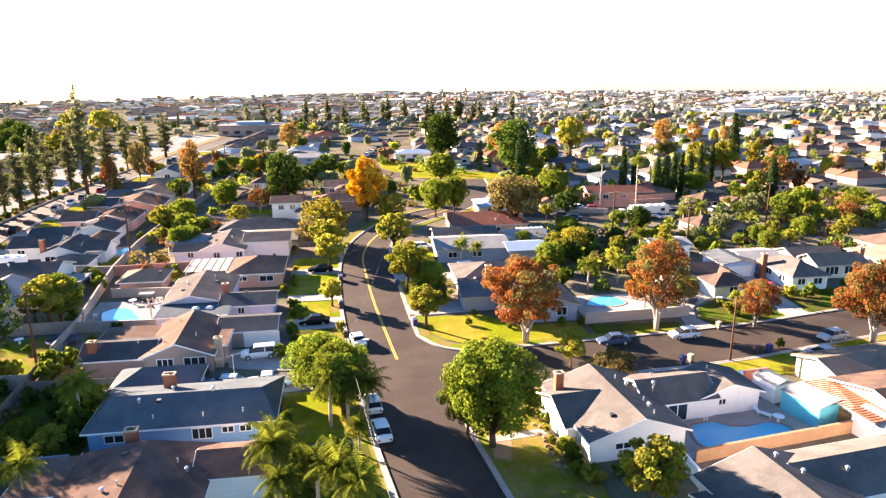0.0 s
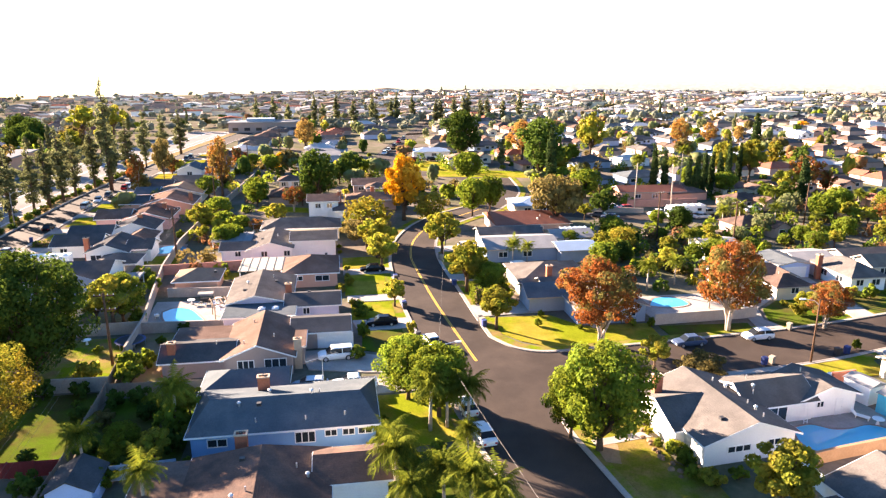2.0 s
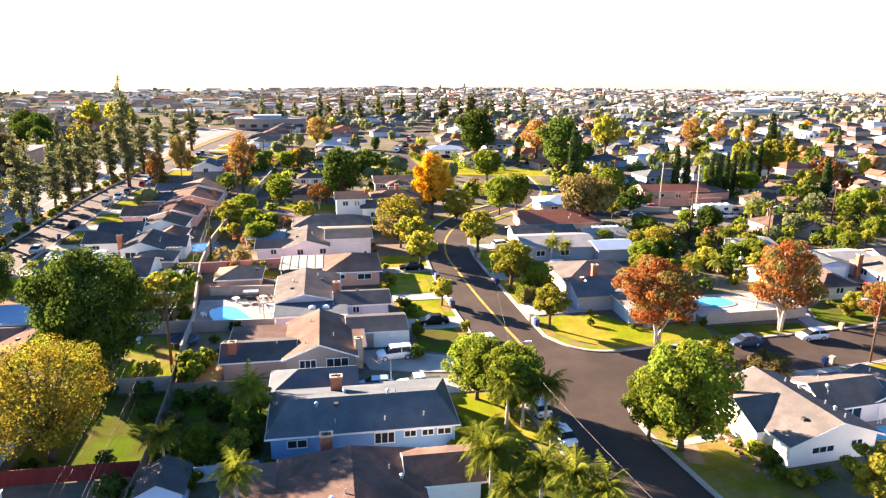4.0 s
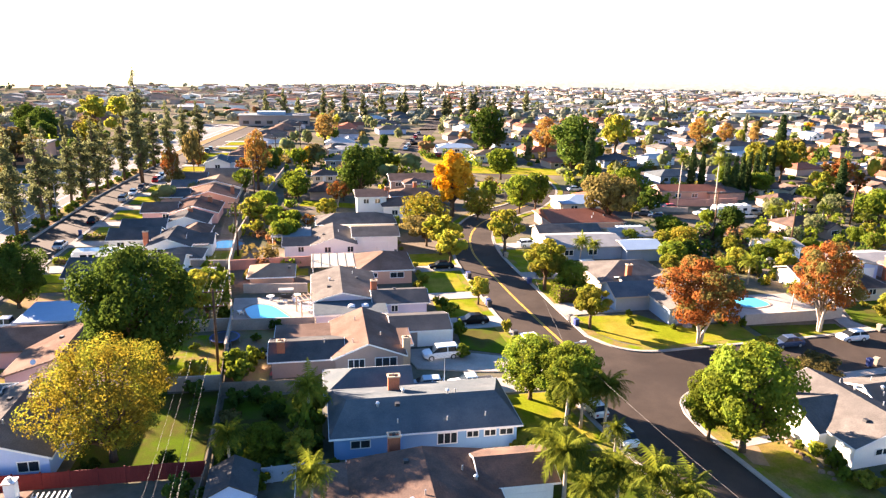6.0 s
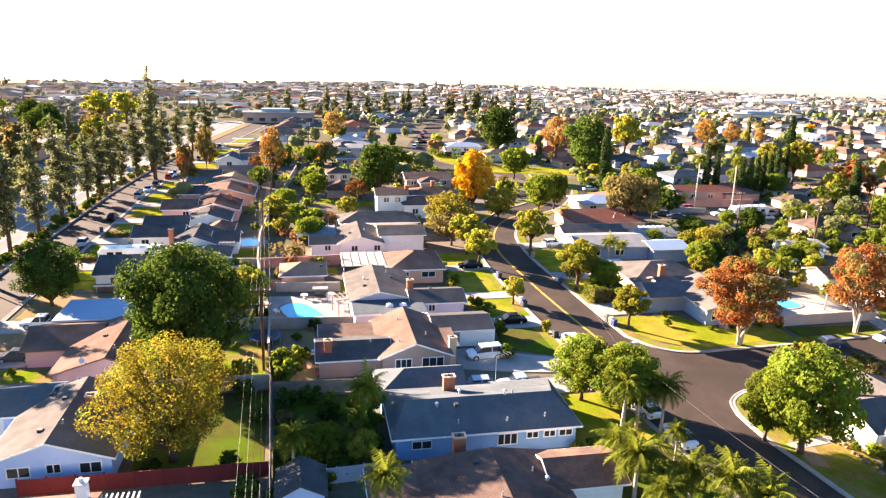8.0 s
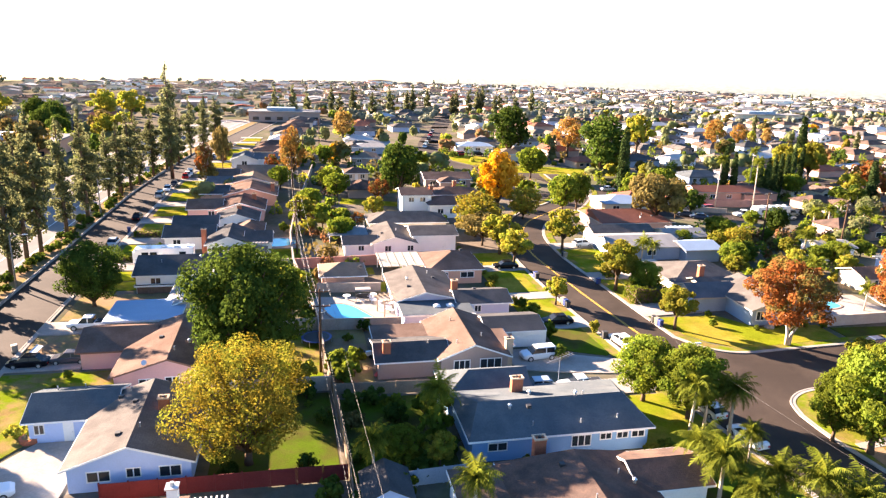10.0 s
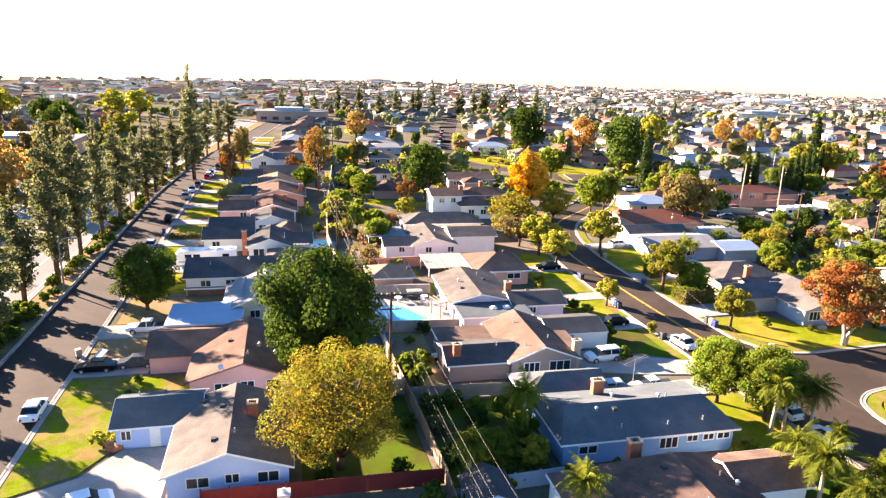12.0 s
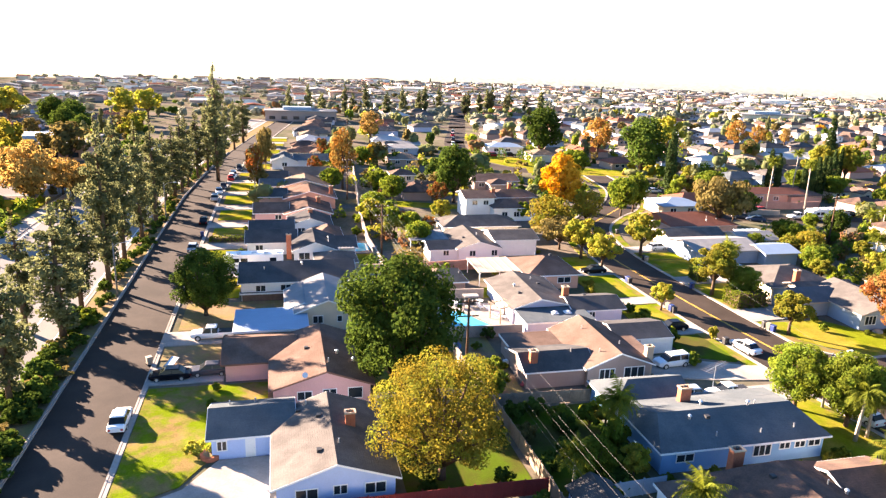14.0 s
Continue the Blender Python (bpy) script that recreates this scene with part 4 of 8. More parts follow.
house("long house with bright terracotta roof beyond a street", "salmon", "rust",
      [(67.5, 183.0, 86.0, 191.0, "x", "gable", 2.7, 1.1)], windows=[(0, "S", 4, 1.0, 1.6, 1.0), (0, "S", 9, 1.0, 1.6, 1.0)], rot=-4, group=ROW_D, trim=M_TRIM_DULL)

# ---- trees ----
def leaf_quads(b, centres, size, rng, flat=0.0, out=None):
    """Small bent leaf clumps (two triangles each pair) at the centres, turned every way."""
    n = len(centres)
    a = rng.normal(size=(n, 3))
    a[:, 2] += flat
    if out is not None:
        a = a * 0.42 + out
    a /= np.linalg.norm(a, axis=1, keepdims=True)
    r = rng.normal(size=(n, 3))
    u = np.cross(a, r)
    u /= np.linalg.norm(u, axis=1, keepdims=True)
    w = np.cross(a, u)
    s = size * rng.uniform(0.6, 1.3, (n, 1))
    p = centres
    q = np.stack([p - u * s, p - w * s * 0.7 + a * s * 0.15, p + u * s, p + w * s * 0.7 + a * s * 0.15], 1).reshape(-1, 3)
    k = len(b.v)
    b.v += [tuple(x) for x in q.tolist()]
    b.f += [(k + 4 * i, k + 4 * i + 1, k + 4 * i + 2, k + 4 * i + 3) for i in range(n)]


def crown_points(rng, blobs, n):
    """Points in the outer shell of a set of uneven blobs (centre, radii)."""
    vol = np.array([b[3] * b[4] * b[5] for b in blobs]) ** 0.67
    pick = rng.choice(len(blobs), n, p=vol / vol.sum())
    d = rng.normal(size=(n, 3))
    d /= np.linalg.norm(d, axis=1, keepdims=True)
    r = 1 - 0.38 * rng.random(n) ** 1.6
    c = np.array([b[:3] for b in blobs])[pick]
    e = np.array([b[3:6] for b in blobs])[pick]
    return c + d * e * r[:, None], d


def tree_proto(name, seed, height, width, trunk_h, bark, leaves, n, leaf, squash=1.0, blobs_n=14, label="", category="tree", droop=0.0):
    """A broadleaf tree: tapered trunk, limbs to each part of the crown, crown of leaf clumps with gaps."""
    rng = np.random.default_rng(seed)
    t = thing(name, Matrix.Identity(4), label, category)
    cz, rz = (height + trunk_h) / 2, (height - trunk_h) / 2
    blobs = []
    fine = n >= 5000
    blobs_n = int(blobs_n * (2.6 if fine else 1.5))
    for i in range(blobs_n):
        a = i * 2.4 + rng.uniform(-0.5, 0.5)
        k = (i + 0.5) / blobs_n
        zz = 1 - 1.9 * k + rng.uniform(-0.1, 0.1)
        rr = math.sqrt(max(0.06, 1 - min(1, abs(zz)) ** 2.4)) * rng.uniform(0.48, 0.9)
        s = rng.uniform(0.11, 0.27) if fine else rng.uniform(0.17, 0.35)
        blobs.append((width / 2 * rr * math.cos(a), width / 2 * rr * math.sin(a), cz + rz * zz * 0.78, width / 2 * s, width / 2 * s, rz * s * squash * rng.uniform(0.8, 1.2)))
    blobs.append((0, 0, cz, width * (0.29 if fine else 0.22), width * (0.29 if fine else 0.22), rz * 0.66))
    if fine:
        blobs.append((0.05 * width, -0.03 * width, cz + rz * 0.82, width * 0.12, width * 0.11, rz * 0.2))
    b = B()
    r0 = 0.025 * height + 0.06
    if bark is M_BARK_PALE:
        r0 *= 0.62
        for k in range(3):
            a = k * 2.1 + 0.4
            u, v = math.cos(a), math.sin(a)
            b.tube([(0.16 * u, 0.16 * v, -0.1), (0.3 * u, 0.3 * v, trunk_h * 0.6), (0.09 * width * u, 0.09 * width * v, trunk_h * 1.4), (0.15 * width * u, 0.15 * width * v, cz)], [r0 * 1.1, r0 * 0.85, r0 * 0.65, r0 * 0.3], 7)
    else:
        b.tube([(0, 0, -0.1), (0.05, 0, trunk_h * 0.5), (0, 0.08, trunk_h), (0.1, 0, cz)], [r0 * 1.25, r0, r0 * 0.85, r0 * 0.35], 8)
    for q in blobs[: blobs_n : 2]:
        m = (q[0] * 0.45, q[1] * 0.45, trunk_h + (q[2] - trunk_h) * 0.55)
        b.tube([(0, 0, trunk_h * 0.85), m, (q[0], q[1], q[2])], [r0 * 0.6, r0 * 0.42, r0 * 0.14], 5)
    part("trunk", b, bark, t, smooth=True)
    c = B()
    pts, out = crown_points(rng, blobs, n)
    far = pts - np.array([0, 0, cz])
    out = out * 0.8 + far / np.linalg.norm(far, axis=1, keepdims=True) * 0.35
    leaf_quads(c, pts, leaf, rng, 0.3, out)
    part("crown", c, leaves, t)
    return t


def conifer_proto(seed, height, width, n, leaf, bark, leaves, label, column=False):
    """A tall uneven conifer in tiers of drooping tufts with gaps, or a dense column."""
    rng = np.random.default_rng(seed)
    t = thing("tree", Matrix.Identity(4), label, "tree")
    r0 = 0.018 * height + 0.05
    b = B().tube([(0, 0, -0.1), (0.1, 0.05, height * 0.4), (-0.1, 0.1, height * 0.75), (0, 0, height * 0.97)], [r0, r0 * 0.75, r0 * 0.4, 0.04], 7)
    blobs = []
    if column:
        for i in range(12):
            z = 0.06 + 0.9 * i / 11
            w = width / 2 * (0.55 + 0.6 * math.sin(math.pi * min(1, z * 1.05) ** 0.8)) * 0.85
            blobs.append((rng.uniform(-0.08, 0.08) * width, rng.uniform(-0.08, 0.08) * width, z * height, w, w, height * 0.075))
    else:
        tiers = 24
        for i in range(tiers):
            z = 0.17 + 0.82 * i / (tiers - 1)
            w = width / 2 * min(1.0, 1.75 * (1.04 - z) / 0.62) * (0.7 if z < 0.25 else 1.0) * rng.uniform(0.55, 1.25)
            for k in range(4 if z < 0.8 else 2):
                a = rng.uniform(0, math.tau)
                q = (w * 0.62 * math.cos(a), w * 0.62 * math.sin(a), z * height + rng.uniform(-0.3, 0.3))
                b.tube([(0, 0, q[2] - 0.3), q], [r0 * 0.3, 0.03], 4)
                blobs.append((*q, w * 0.46, w * 0.46, height * 0.026 * rng.uniform(0.8, 1.5)))
    part("trunk", b, bark, t, smooth=True)
    c = B()
    pts, out = crown_points(rng, blobs, n)
    leaf_quads(c, pts, leaf, rng, 0.3, out * 0.5)
    part("crown", c, leaves, t)
    return t


def palm_proto(seed, height, fronds, length, bark, leaves, label, fan=False, r=0.17):
    rng = np.random.default_rng(seed)
    t = thing("palm", Matrix.Identity(4), label, "palm")
    lean = rng.uniform(-0.25, 0.25, 2)
    top = Vector((lean[0], lean[1], height))
    part("trunk", B().tube([(0, 0, -0.1), (lean[0] * 0.4, lean[1] * 0.4, height * 0.5), tuple(top)], [r * 1.3, r, r * 0.9], 8), bark, t, smooth=True)
    c = B()
    for i in range(fronds):
        a = i * 2.4
        el = radians(82 - (125 if fan else 105) * (i / fronds) + rng.uniform(-14, 14))
        d = Vector((math.cos(a), math.sin(a), 0))
        L = length * rng.uniform(0.6, 1.12)
        prev, side = None, Vector((-d.y, d.x, 0))
        steps = 6
        p, e = top.copy(), el
        for k in range(steps + 1):
            wdt = L * (0.02 + (0.2 if not fan else 0.32) * math.sin(math.pi * min(1, 0.12 + 0.88 * k / steps) ** (0.8 if not fan else 1.6)))
            if k:
                for sgn in (-1, 1):
                    for j in range(3):
                        f0, f1 = j / 3, (j + 0.9) / 3
                        a0, a1 = prev[0].lerp(p, f0), prev[0].lerp(p, f1)
                        w = prev[1] * (1 - f0) + wdt * f0
                        tip = a1 + side * sgn * w + d * w * rng.uniform(0.35, 0.7) + Vector((0, 0, -w * rng.uniform(0.45, 1.0)))
                        c.poly([a0, a1, tip])
            prev = (p.copy(), wdt)
            p = p + (d * math.cos(e) + Vector((0, 0, math.sin(e)))) * (L / steps)
            e -= radians(15 if not fan else 9)
    part("crown", c, leaves, t)
    return t


MID = {}


def put(proto, x, y, s=1.0, turn=None, sz=None, z=0.0, label="", group="", category=""):
    if y > 116:
        proto = MID.get(id(proto), proto)
    k = random.uniform(0, 360) if turn is None else turn
    m = Matrix.LocRotScale((*plan(x, y), z), Euler((0, 0, radians(k))), (s, s, sz or s))
    return tagged(copy_thing(proto, m), label, category, group)


LV = {
    "dark": leaf_mat("dark_green_leaves", (0.036, 0.066, 0.014), (0.105, 0.145, 0.025), 0.45, c3=(0.06, 0.095, 0.018)),
    "green": leaf_mat("green_leaves", (0.08, 0.115, 0.017), (0.22, 0.245, 0.03), 0.5, c3=(0.12, 0.165, 0.022)),
    "lime": leaf_mat("yellow_green_leaves", (0.19, 0.192, 0.03), (0.42, 0.36, 0.055), 0.54, c3=(0.19, 0.215, 0.03)),
    "gold": leaf_mat("olive_gold_leaves", (0.17, 0.142, 0.02), (0.35, 0.27, 0.042), 0.5, c3=(0.15, 0.16, 0.024)),
    "orange": leaf_mat("orange_leaves", (0.52, 0.24, 0.02), (0.78, 0.44, 0.04), 0.45, c3=(0.6, 0.38, 0.04)),
    "red": leaf_mat("rust_red_leaves", (0.19, 0.085, 0.03), (0.38, 0.125, 0.034), 0.44, c3=(0.11, 0.1, 0.03), patch=0.45),
    "russet": leaf_mat("russet_brown_leaves", (0.26, 0.13, 0.06), (0.38, 0.2, 0.09), 0.42, c3=(0.14, 0.12, 0.05)),
    "pine": leaf_mat("grey_green_needles", (0.068, 0.082, 0.036), (0.165, 0.168, 0.078), 0.48),
    "cypress": leaf_mat("cypress_foliage", (0.03, 0.05, 0.018), (0.06, 0.085, 0.025), 0.25),
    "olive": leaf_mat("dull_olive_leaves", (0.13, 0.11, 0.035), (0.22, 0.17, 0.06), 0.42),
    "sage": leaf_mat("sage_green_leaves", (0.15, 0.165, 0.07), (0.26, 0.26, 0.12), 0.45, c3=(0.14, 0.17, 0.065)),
    "amber": leaf_mat("amber_tan_leaves", (0.26, 0.165, 0.05), (0.4, 0.27, 0.08), 0.46, c3=(0.3, 0.22, 0.07)),
    # pale and grey so that far crowns carry the haze in their colour
    "greyed": leaf_mat("haze_greyed_leaves", (0.19, 0.2, 0.145), (0.3, 0.3, 0.22), 0.45),
    "palm": leaf_mat("palm_fronds", (0.058, 0.092, 0.014), (0.21, 0.22, 0.03), 0.5),
}
FAR_AWAY = []


def proto(fn, *a, **k):
    """A thing that is only copied: it is taken out again at the end. Yards far off take the lighter ones of MID."""
    t = fn(*a, **k)
    FAR_AWAY.append(t)
    return t


T_BIG = proto(tree_proto, "tree", 1, 15.5, 15.0, 1.6, M_BARK, LV["dark"], 19000, 0.23, label="large dense dark green broadleaf tree", blobs_n=30)
T_GOLD = proto(tree_proto, "tree", 2, 13.0, 14.0, 1.6, M_BARK, LV["gold"], 24000, 0.125, label="broad tree with olive-gold autumn leaves", blobs_n=26)
T_ROUND = proto(tree_proto, "tree", 3, 11.0, 11.0, 1.7, M_BARK, LV["green"], 13000, 0.2, label="round dense green street tree", blobs_n=26)
T_LIME = proto(tree_proto, "tree", 4, 6.4, 5.6, 2.3, M_BARK, LV["lime"], 3200, 0.21, label="small yellow-green street tree", blobs_n=12)
T_RED = proto(tree_proto, "tree", 5, 12.0, 11.8, 2.7, M_BARK_PALE, LV["red"], 9500, 0.2, label="pale-barked tree with rust-red autumn leaves", blobs_n=14)
T_ORANGE = proto(tree_proto, "tree", 6, 13.0, 8.0, 3.0, M_BARK, LV["orange"], 4200, 0.34, label="tall bright orange autumn tree", blobs_n=16)
T_OLIVE = proto(tree_proto, "tree", 7, 8.5, 13.0, 2.2, M_BARK, LV["olive"], 3600, 0.34, squash=0.9, label="wide dull olive tree", blobs_n=16)
T_BUSH = proto(tree_proto, "shrub", 8, 2.4, 3.0, 0.25, M_BARK, LV["green"], 650, 0.24, label="rounded green garden shrub", category="shrub", blobs_n=9)
T_BUSHD = proto(tree_proto, "shrub", 10, 2.3, 3.2, 0.2, M_BARK, LV["dark"], 650, 0.22, label="dark dense rounded garden shrub", category="shrub", blobs_n=9)
T_BUSHO = proto(tree_proto, "shrub", 11, 2.0, 3.0, 0.2, M_BARK, LV["olive"], 560, 0.22, label="dull olive rounded garden shrub", category="shrub", blobs_n=9)
T_RUSSET = proto(tree_proto, "tree", 13, 17.0, 11.0, 4.6, M_BARK, leaf_mat("orange_brown_leaves", (0.3, 0.145, 0.035), (0.46, 0.24, 0.06), 0.45, c3=(0.22, 0.17, 0.05)), 3000, 0.36, label="orange-brown autumn tree above low roofs", blobs_n=16)
T_TALL = proto(tree_proto, "tree", 14, 19.5, 14.5, 3.6, M_BARK, LV["dark"], 3600, 0.56, label="large dense dark green tree above low roofs", blobs_n=30)
T_TALLAMBER = proto(tree_proto, "tree", 15, 17.0, 10.5, 5.0, M_BARK, LV["amber"], 2200, 0.42, label="golden autumn tree above low roofs", blobs_n=14)
T_AMBER = proto(tree_proto, "tree", 12, 11.5, 11.0, 2.0, M_BARK, LV["amber"], 3000, 0.36, label="broad amber-tan autumn tree", blobs_n=16)
T_BUSHG = proto(tree_proto, "shrub", 9, 2.2, 2.8, 0.2, M_BARK, LV["lime"], 600, 0.24, label="small yellow-green garden shrub", category="shrub", blobs_n=9)
MID |= {id(T_BIG): proto(tree_proto, "tree", 1, 15.5, 15.0, 1.6, M_BARK, LV["dark"], 3600, 0.58, label="large dense dark green broadleaf tree", blobs_n=30),
       id(T_GOLD): proto(tree_proto, "tree", 2, 13.0, 14.0, 1.6, M_BARK, LV["gold"], 2400, 0.46, label="broad tree with olive-gold autumn leaves", blobs_n=26),
       id(T_ROUND): proto(tree_proto, "tree", 3, 11.0, 11.0, 2.4, M_BARK, LV["green"], 2600, 0.46, label="round dense green tree in a yard", blobs_n=26),
       id(T_LIME): proto(tree_proto, "tree", 4, 6.4, 5.6, 2.3, M_BARK, LV["lime"], 1300, 0.32, label="small yellow-green tree in a yard", blobs_n=12),
       id(T_RED): proto(tree_proto, "tree", 5, 12.0, 11.8, 3.4, M_BARK_PALE, LV["red"], 1900, 0.42, label="pale-barked tree with rust-red autumn leaves", blobs_n=16)}
T_PINE = [proto(conifer_proto, 20 + i, 18.0 + 4.5 * i, 5.6, 3900 + 900 * i, 0.26, M_BARK, LV["pine"], "tall uneven grey-green pine in a row") for i in range(3)]
T_CYP = proto(conifer_proto, 30, 10.0, 1.9, 2600, 0.2, M_BARK, LV["cypress"], "narrow dark cypress column", column=True)
T_QUEEN = proto(palm_proto, 40, 5.6, 44, 3.3, M_BARK_PALE, LV["palm"], "feathery queen palm with arching fronds")
T_FAN = proto(palm_proto, 41, 14.0, 40, 2.2, M_BARK_PALE, LV["palm"], "tall slim fan palm", fan=True, r=0.14)
FARS = [proto(tree_proto, "tree", 50 + i, h, w, 1.5, M_BARK, LV[c], 700, 0.52, label=lab, blobs_n=9)
        for i, (h, w, c, lab) in enumerate([(8, 9, "dark", "dark green broadleaf tree among distant roofs"), (7, 7, "green", "green broadleaf tree among distant roofs"), (6, 6.5, "lime", "small yellow-green tree among distant roofs"), (7.5, 7.5, "olive", "dull olive tree among distant roofs"), (8.5, 7, "red", "russet autumn tree among distant roofs"), (9, 7.5, "gold", "golden autumn tree among distant roofs"), (8.5, 8.5, "sage", "grey-green broad tree among distant roofs")])]
FARPINE = proto(conifer_proto, 60, 17, 4.5, 700, 0.6, M_BARK, LV["pine"], "tall dark pine above distant roofs")

GP, GS = "pines in the planted strip", "street trees"
put(T_BIG, -50.2, 86.6, 0.98, sz=1.06)
put(T_GOLD, -48.9, 69.2, 0.96)
put(T_BIG, -74.2, 114.4, 0.64, label="dense green tree in a front yard")
put(T_ROUND, 13.0, 61.4, 0.97, sz=1.06)
put(T_ROUND, 10.9, 64.2, 0.55, sz=0.75, label="slim leafy tree beside a large street tree")
put(T_LIME, 10.1, 94.9, 1.02, group=GS)
put(T_LIME, 8.9, 112.5, 1.35, group=GS)
put(T_LIME, 8.4, 136.5, 1.35, group=GS)
put(T_LIME, -4.6, 127.5, 1.1, group=GS)
put(T_LIME, -5.0, 136, 1.25, group=GS)
put(T_LIME, -4.0, 107, 0.7, group=GS)
put(T_RED, 23.4, 87.6, 1.12, sz=1.02)
put(T_RED, 43.7, 89.2, 0.95, sz=1.12)
put(T_RED, 71.5, 80.0, 1.0)
put(T_ORANGE, 3.8, 169.5, 1.2)
random.seed(5)
PINES = [(-91.4, 88.5, 19.0), (-91.0, 106.0, 19.0), (-97.2, 111.5, 15.5), (-91.9, 118.3, 17.4), (-90.4, 128.6, 26.8), (-92.6, 141.5, 23.0), (-91.3, 144.9, 25.5), (-90.3, 156.8, 23.0), (-89.5, 168.6, 23.0), (-92.0, 181.0, 18.0), (-90.9, 192.0, 17.5), (-89.8, 199.0, 18.0), (-89.0, 207.0, 20.0), (-88.4, 215.0, 19.0), (-81.2, 224.5, 32.0), (-87.4, 229.0, 19.0), (-85.6, 241.0, 21.0), (-84.4, 256.0, 18.0), (-82.6, 272.0, 20.0), (-80.4, 290.0, 18.0), (-78.2, 312.0, 18.0)]
for i, (x, y, h_) in enumerate(PINES):
    put(T_PINE[i % 3], x, y, 0.92 + 0.17 * math.sin(i * 2.3), sz=h_ / (18.0 + 4.5 * (i % 3)), group=GP)
for x, y, k in [(0.4, 66.8, 0.95), (-3.6, 67.8, 1.0), (-1.7, 68.2, 0.9), (-8.5, 58.9, 0.9), (-8.3, 55.4, 1.0), (-2.6, 50.6, 1.05), (-1.0, 48.4, 1.0), (-4.4, 53.2, 0.9), (-7.4, 51.8, 0.8), (-30.0, 56.8, 0.85), (-30.4, 71.2, 0.95), (-0.6, 62.0, 0.6)]:
    put(T_QUEEN, x, y, k)
put(T_ROUND, -5.2, 75.2, 0.72)
put(T_ROUND, -2.2, 70.6, 0.7, sz=0.8)
for x, y in [(66.6, 173.6), (74.5, 168.6), (87.6, 189.6)]:
    put(T_FAN, x, y, 0.95)
for x, y in [(80, 191), (84.2, 192.5), (88.5, 186.4), (91, 186.4), (94, 187.5), (97, 189), (101, 191), (106, 195), (112, 199)]:
    put(T_CYP, x, y, random.uniform(1.05, 1.3), sz=random.uniform(1.15, 1.4))
# ---- yards ----
def lawn(pts, material=None, label="sunlit yellow-green lawn", z=0.1):
    return pad("lawn", pts, z, material or M_LAWN, label, "lawn")


def drive(pts, label="pale concrete driveway", z=0.13):
    return pad("driveway", pts, z, M_CONCRETE, label, "driveway")


lawn([(-10, 90.3), (-4, 87.6), (-3.4, 88), (-3.8, 97), (-9.6, 97)], M_LAWN_DEEP_SHADE, "shaded deep green lawn beside a driveway")
lawn([(-11, 102), (-4.3, 102), (-4.4, 109.6), (-11, 109.6)])
lawn([(-11.8, 113.6), (-4.5, 113.6), (-4.5, 125), (-11.8, 125)])
lawn([(-12, 129), (-4.2, 129), (-3.4, 137), (-12, 137)])
drive([(-18.5, 91), (-10.4, 91), (-9.5, 88.8), (-3, 86.3), (-1.3, 86), (-0.9, 81.8), (-10, 83.2), (-17, 85)])
drive([(-10.2, 97.2), (-2.2, 97.4), (-2.4, 101.6), (-11, 101.6)])
drive([(-11.5, 110), (-2.7, 110), (-2.7, 113.2), (-11.5, 113.2)])
drive([(-12, 125.3), (-2.7, 125.3), (-2.5, 128.7), (-12, 128.7)])
drive([(-18.8, 77), (-1.2, 77.3), (-1.4, 81.0), (-18.8, 81.0)])
lawn([(-9.4, 64.5), (-0.6, 65.5), (-1.9, 76.6), (-9.2, 76.6)], None, "yellow-green front lawn below palms")
drive([(-14.8, 44), (-10, 44), (-10, 55.4), (-14.8, 55.4)])
lawn([(-9.0, 50), (2.0, 50), (0.2, 63.8), (-9.0, 63.8)], M_LAWN_DEEP_SHADE, "front lawn coloured dark for palm shade")
# corner lawn across the street
lawn([(10.6, 93.0), (12.6, 90), (15.5, 87.7), (18, 87.4), (33, 88.6), (33.3, 93.8), (23.2, 94), (19.6, 99.4), (9.9, 99.6)])
drive([(7.9, 100.2), (18.5, 101.0), (18.5, 106.4), (8.0, 105.6)])
lawn([(9.3, 106), (15.6, 106.2), (15.6, 118), (9.1, 118)])
drive([(7.4, 118.6), (18, 118.6), (18, 122.5), (7.2, 122.5)])
lawn([(8.8, 123), (16.5, 123), (16.5, 133), (8.7, 133)])
drive([(7.3, 138.5), (18, 140), (18, 143), (8.0, 143)])
lawn([(8.9, 133.5), (16.8, 133.5), (16.8, 138), (9, 138)])
lawn([(34.5, 88.8), (48.0, 89.4), (48.4, 91.6), (34.5, 92.4)], M_LAWN_DEEP_SHADE, "narrow shaded lawn before a low wall")
drive([(48.6, 88.9), (52.9, 88.8), (51.7, 92.4), (53.7, 97.2), (58.9, 101.0), (58.9, 105.4), (53.0, 106.4), (50.6, 97.6), (49.1, 90.8)])
lawn([(53.3, 89.0), (64.8, 90.6), (66.8, 98.2), (65.6, 100.2), (59, 100.2), (54.4, 96.8), (52.4, 92.4)], M_LAWN_DEEP_SHADE, "front lawn beside a curved driveway")
drive([(65.9, 90.9), (70.2, 91.4), (70.8, 98.7), (72.6, 111.0), (67.2, 111.0), (68.2, 104.0)])
lawn([(70.8, 92.2), (86, 96), (84, 102.3), (72.2, 102.2)], M_LAWN_DEEP_SHADE, "front lawn of a white house")
# lawns round the bend of the far street
lawn([(13.0, 290.0), (18.4, 277.2), (28.6, 270.2), (30.0, 257.6), (31.0, 240.0), (17.5, 250.2), (12.6, 262.0), (12.0, 280.0)], None, "bright sunlit lawn at a bend of the street")
lawn([(-28.8, 210.2), (-14.4, 203.0), (-13.6, 197.7), (-24.0, 202.2)], None, "strip of sunlit lawn before a cottage")
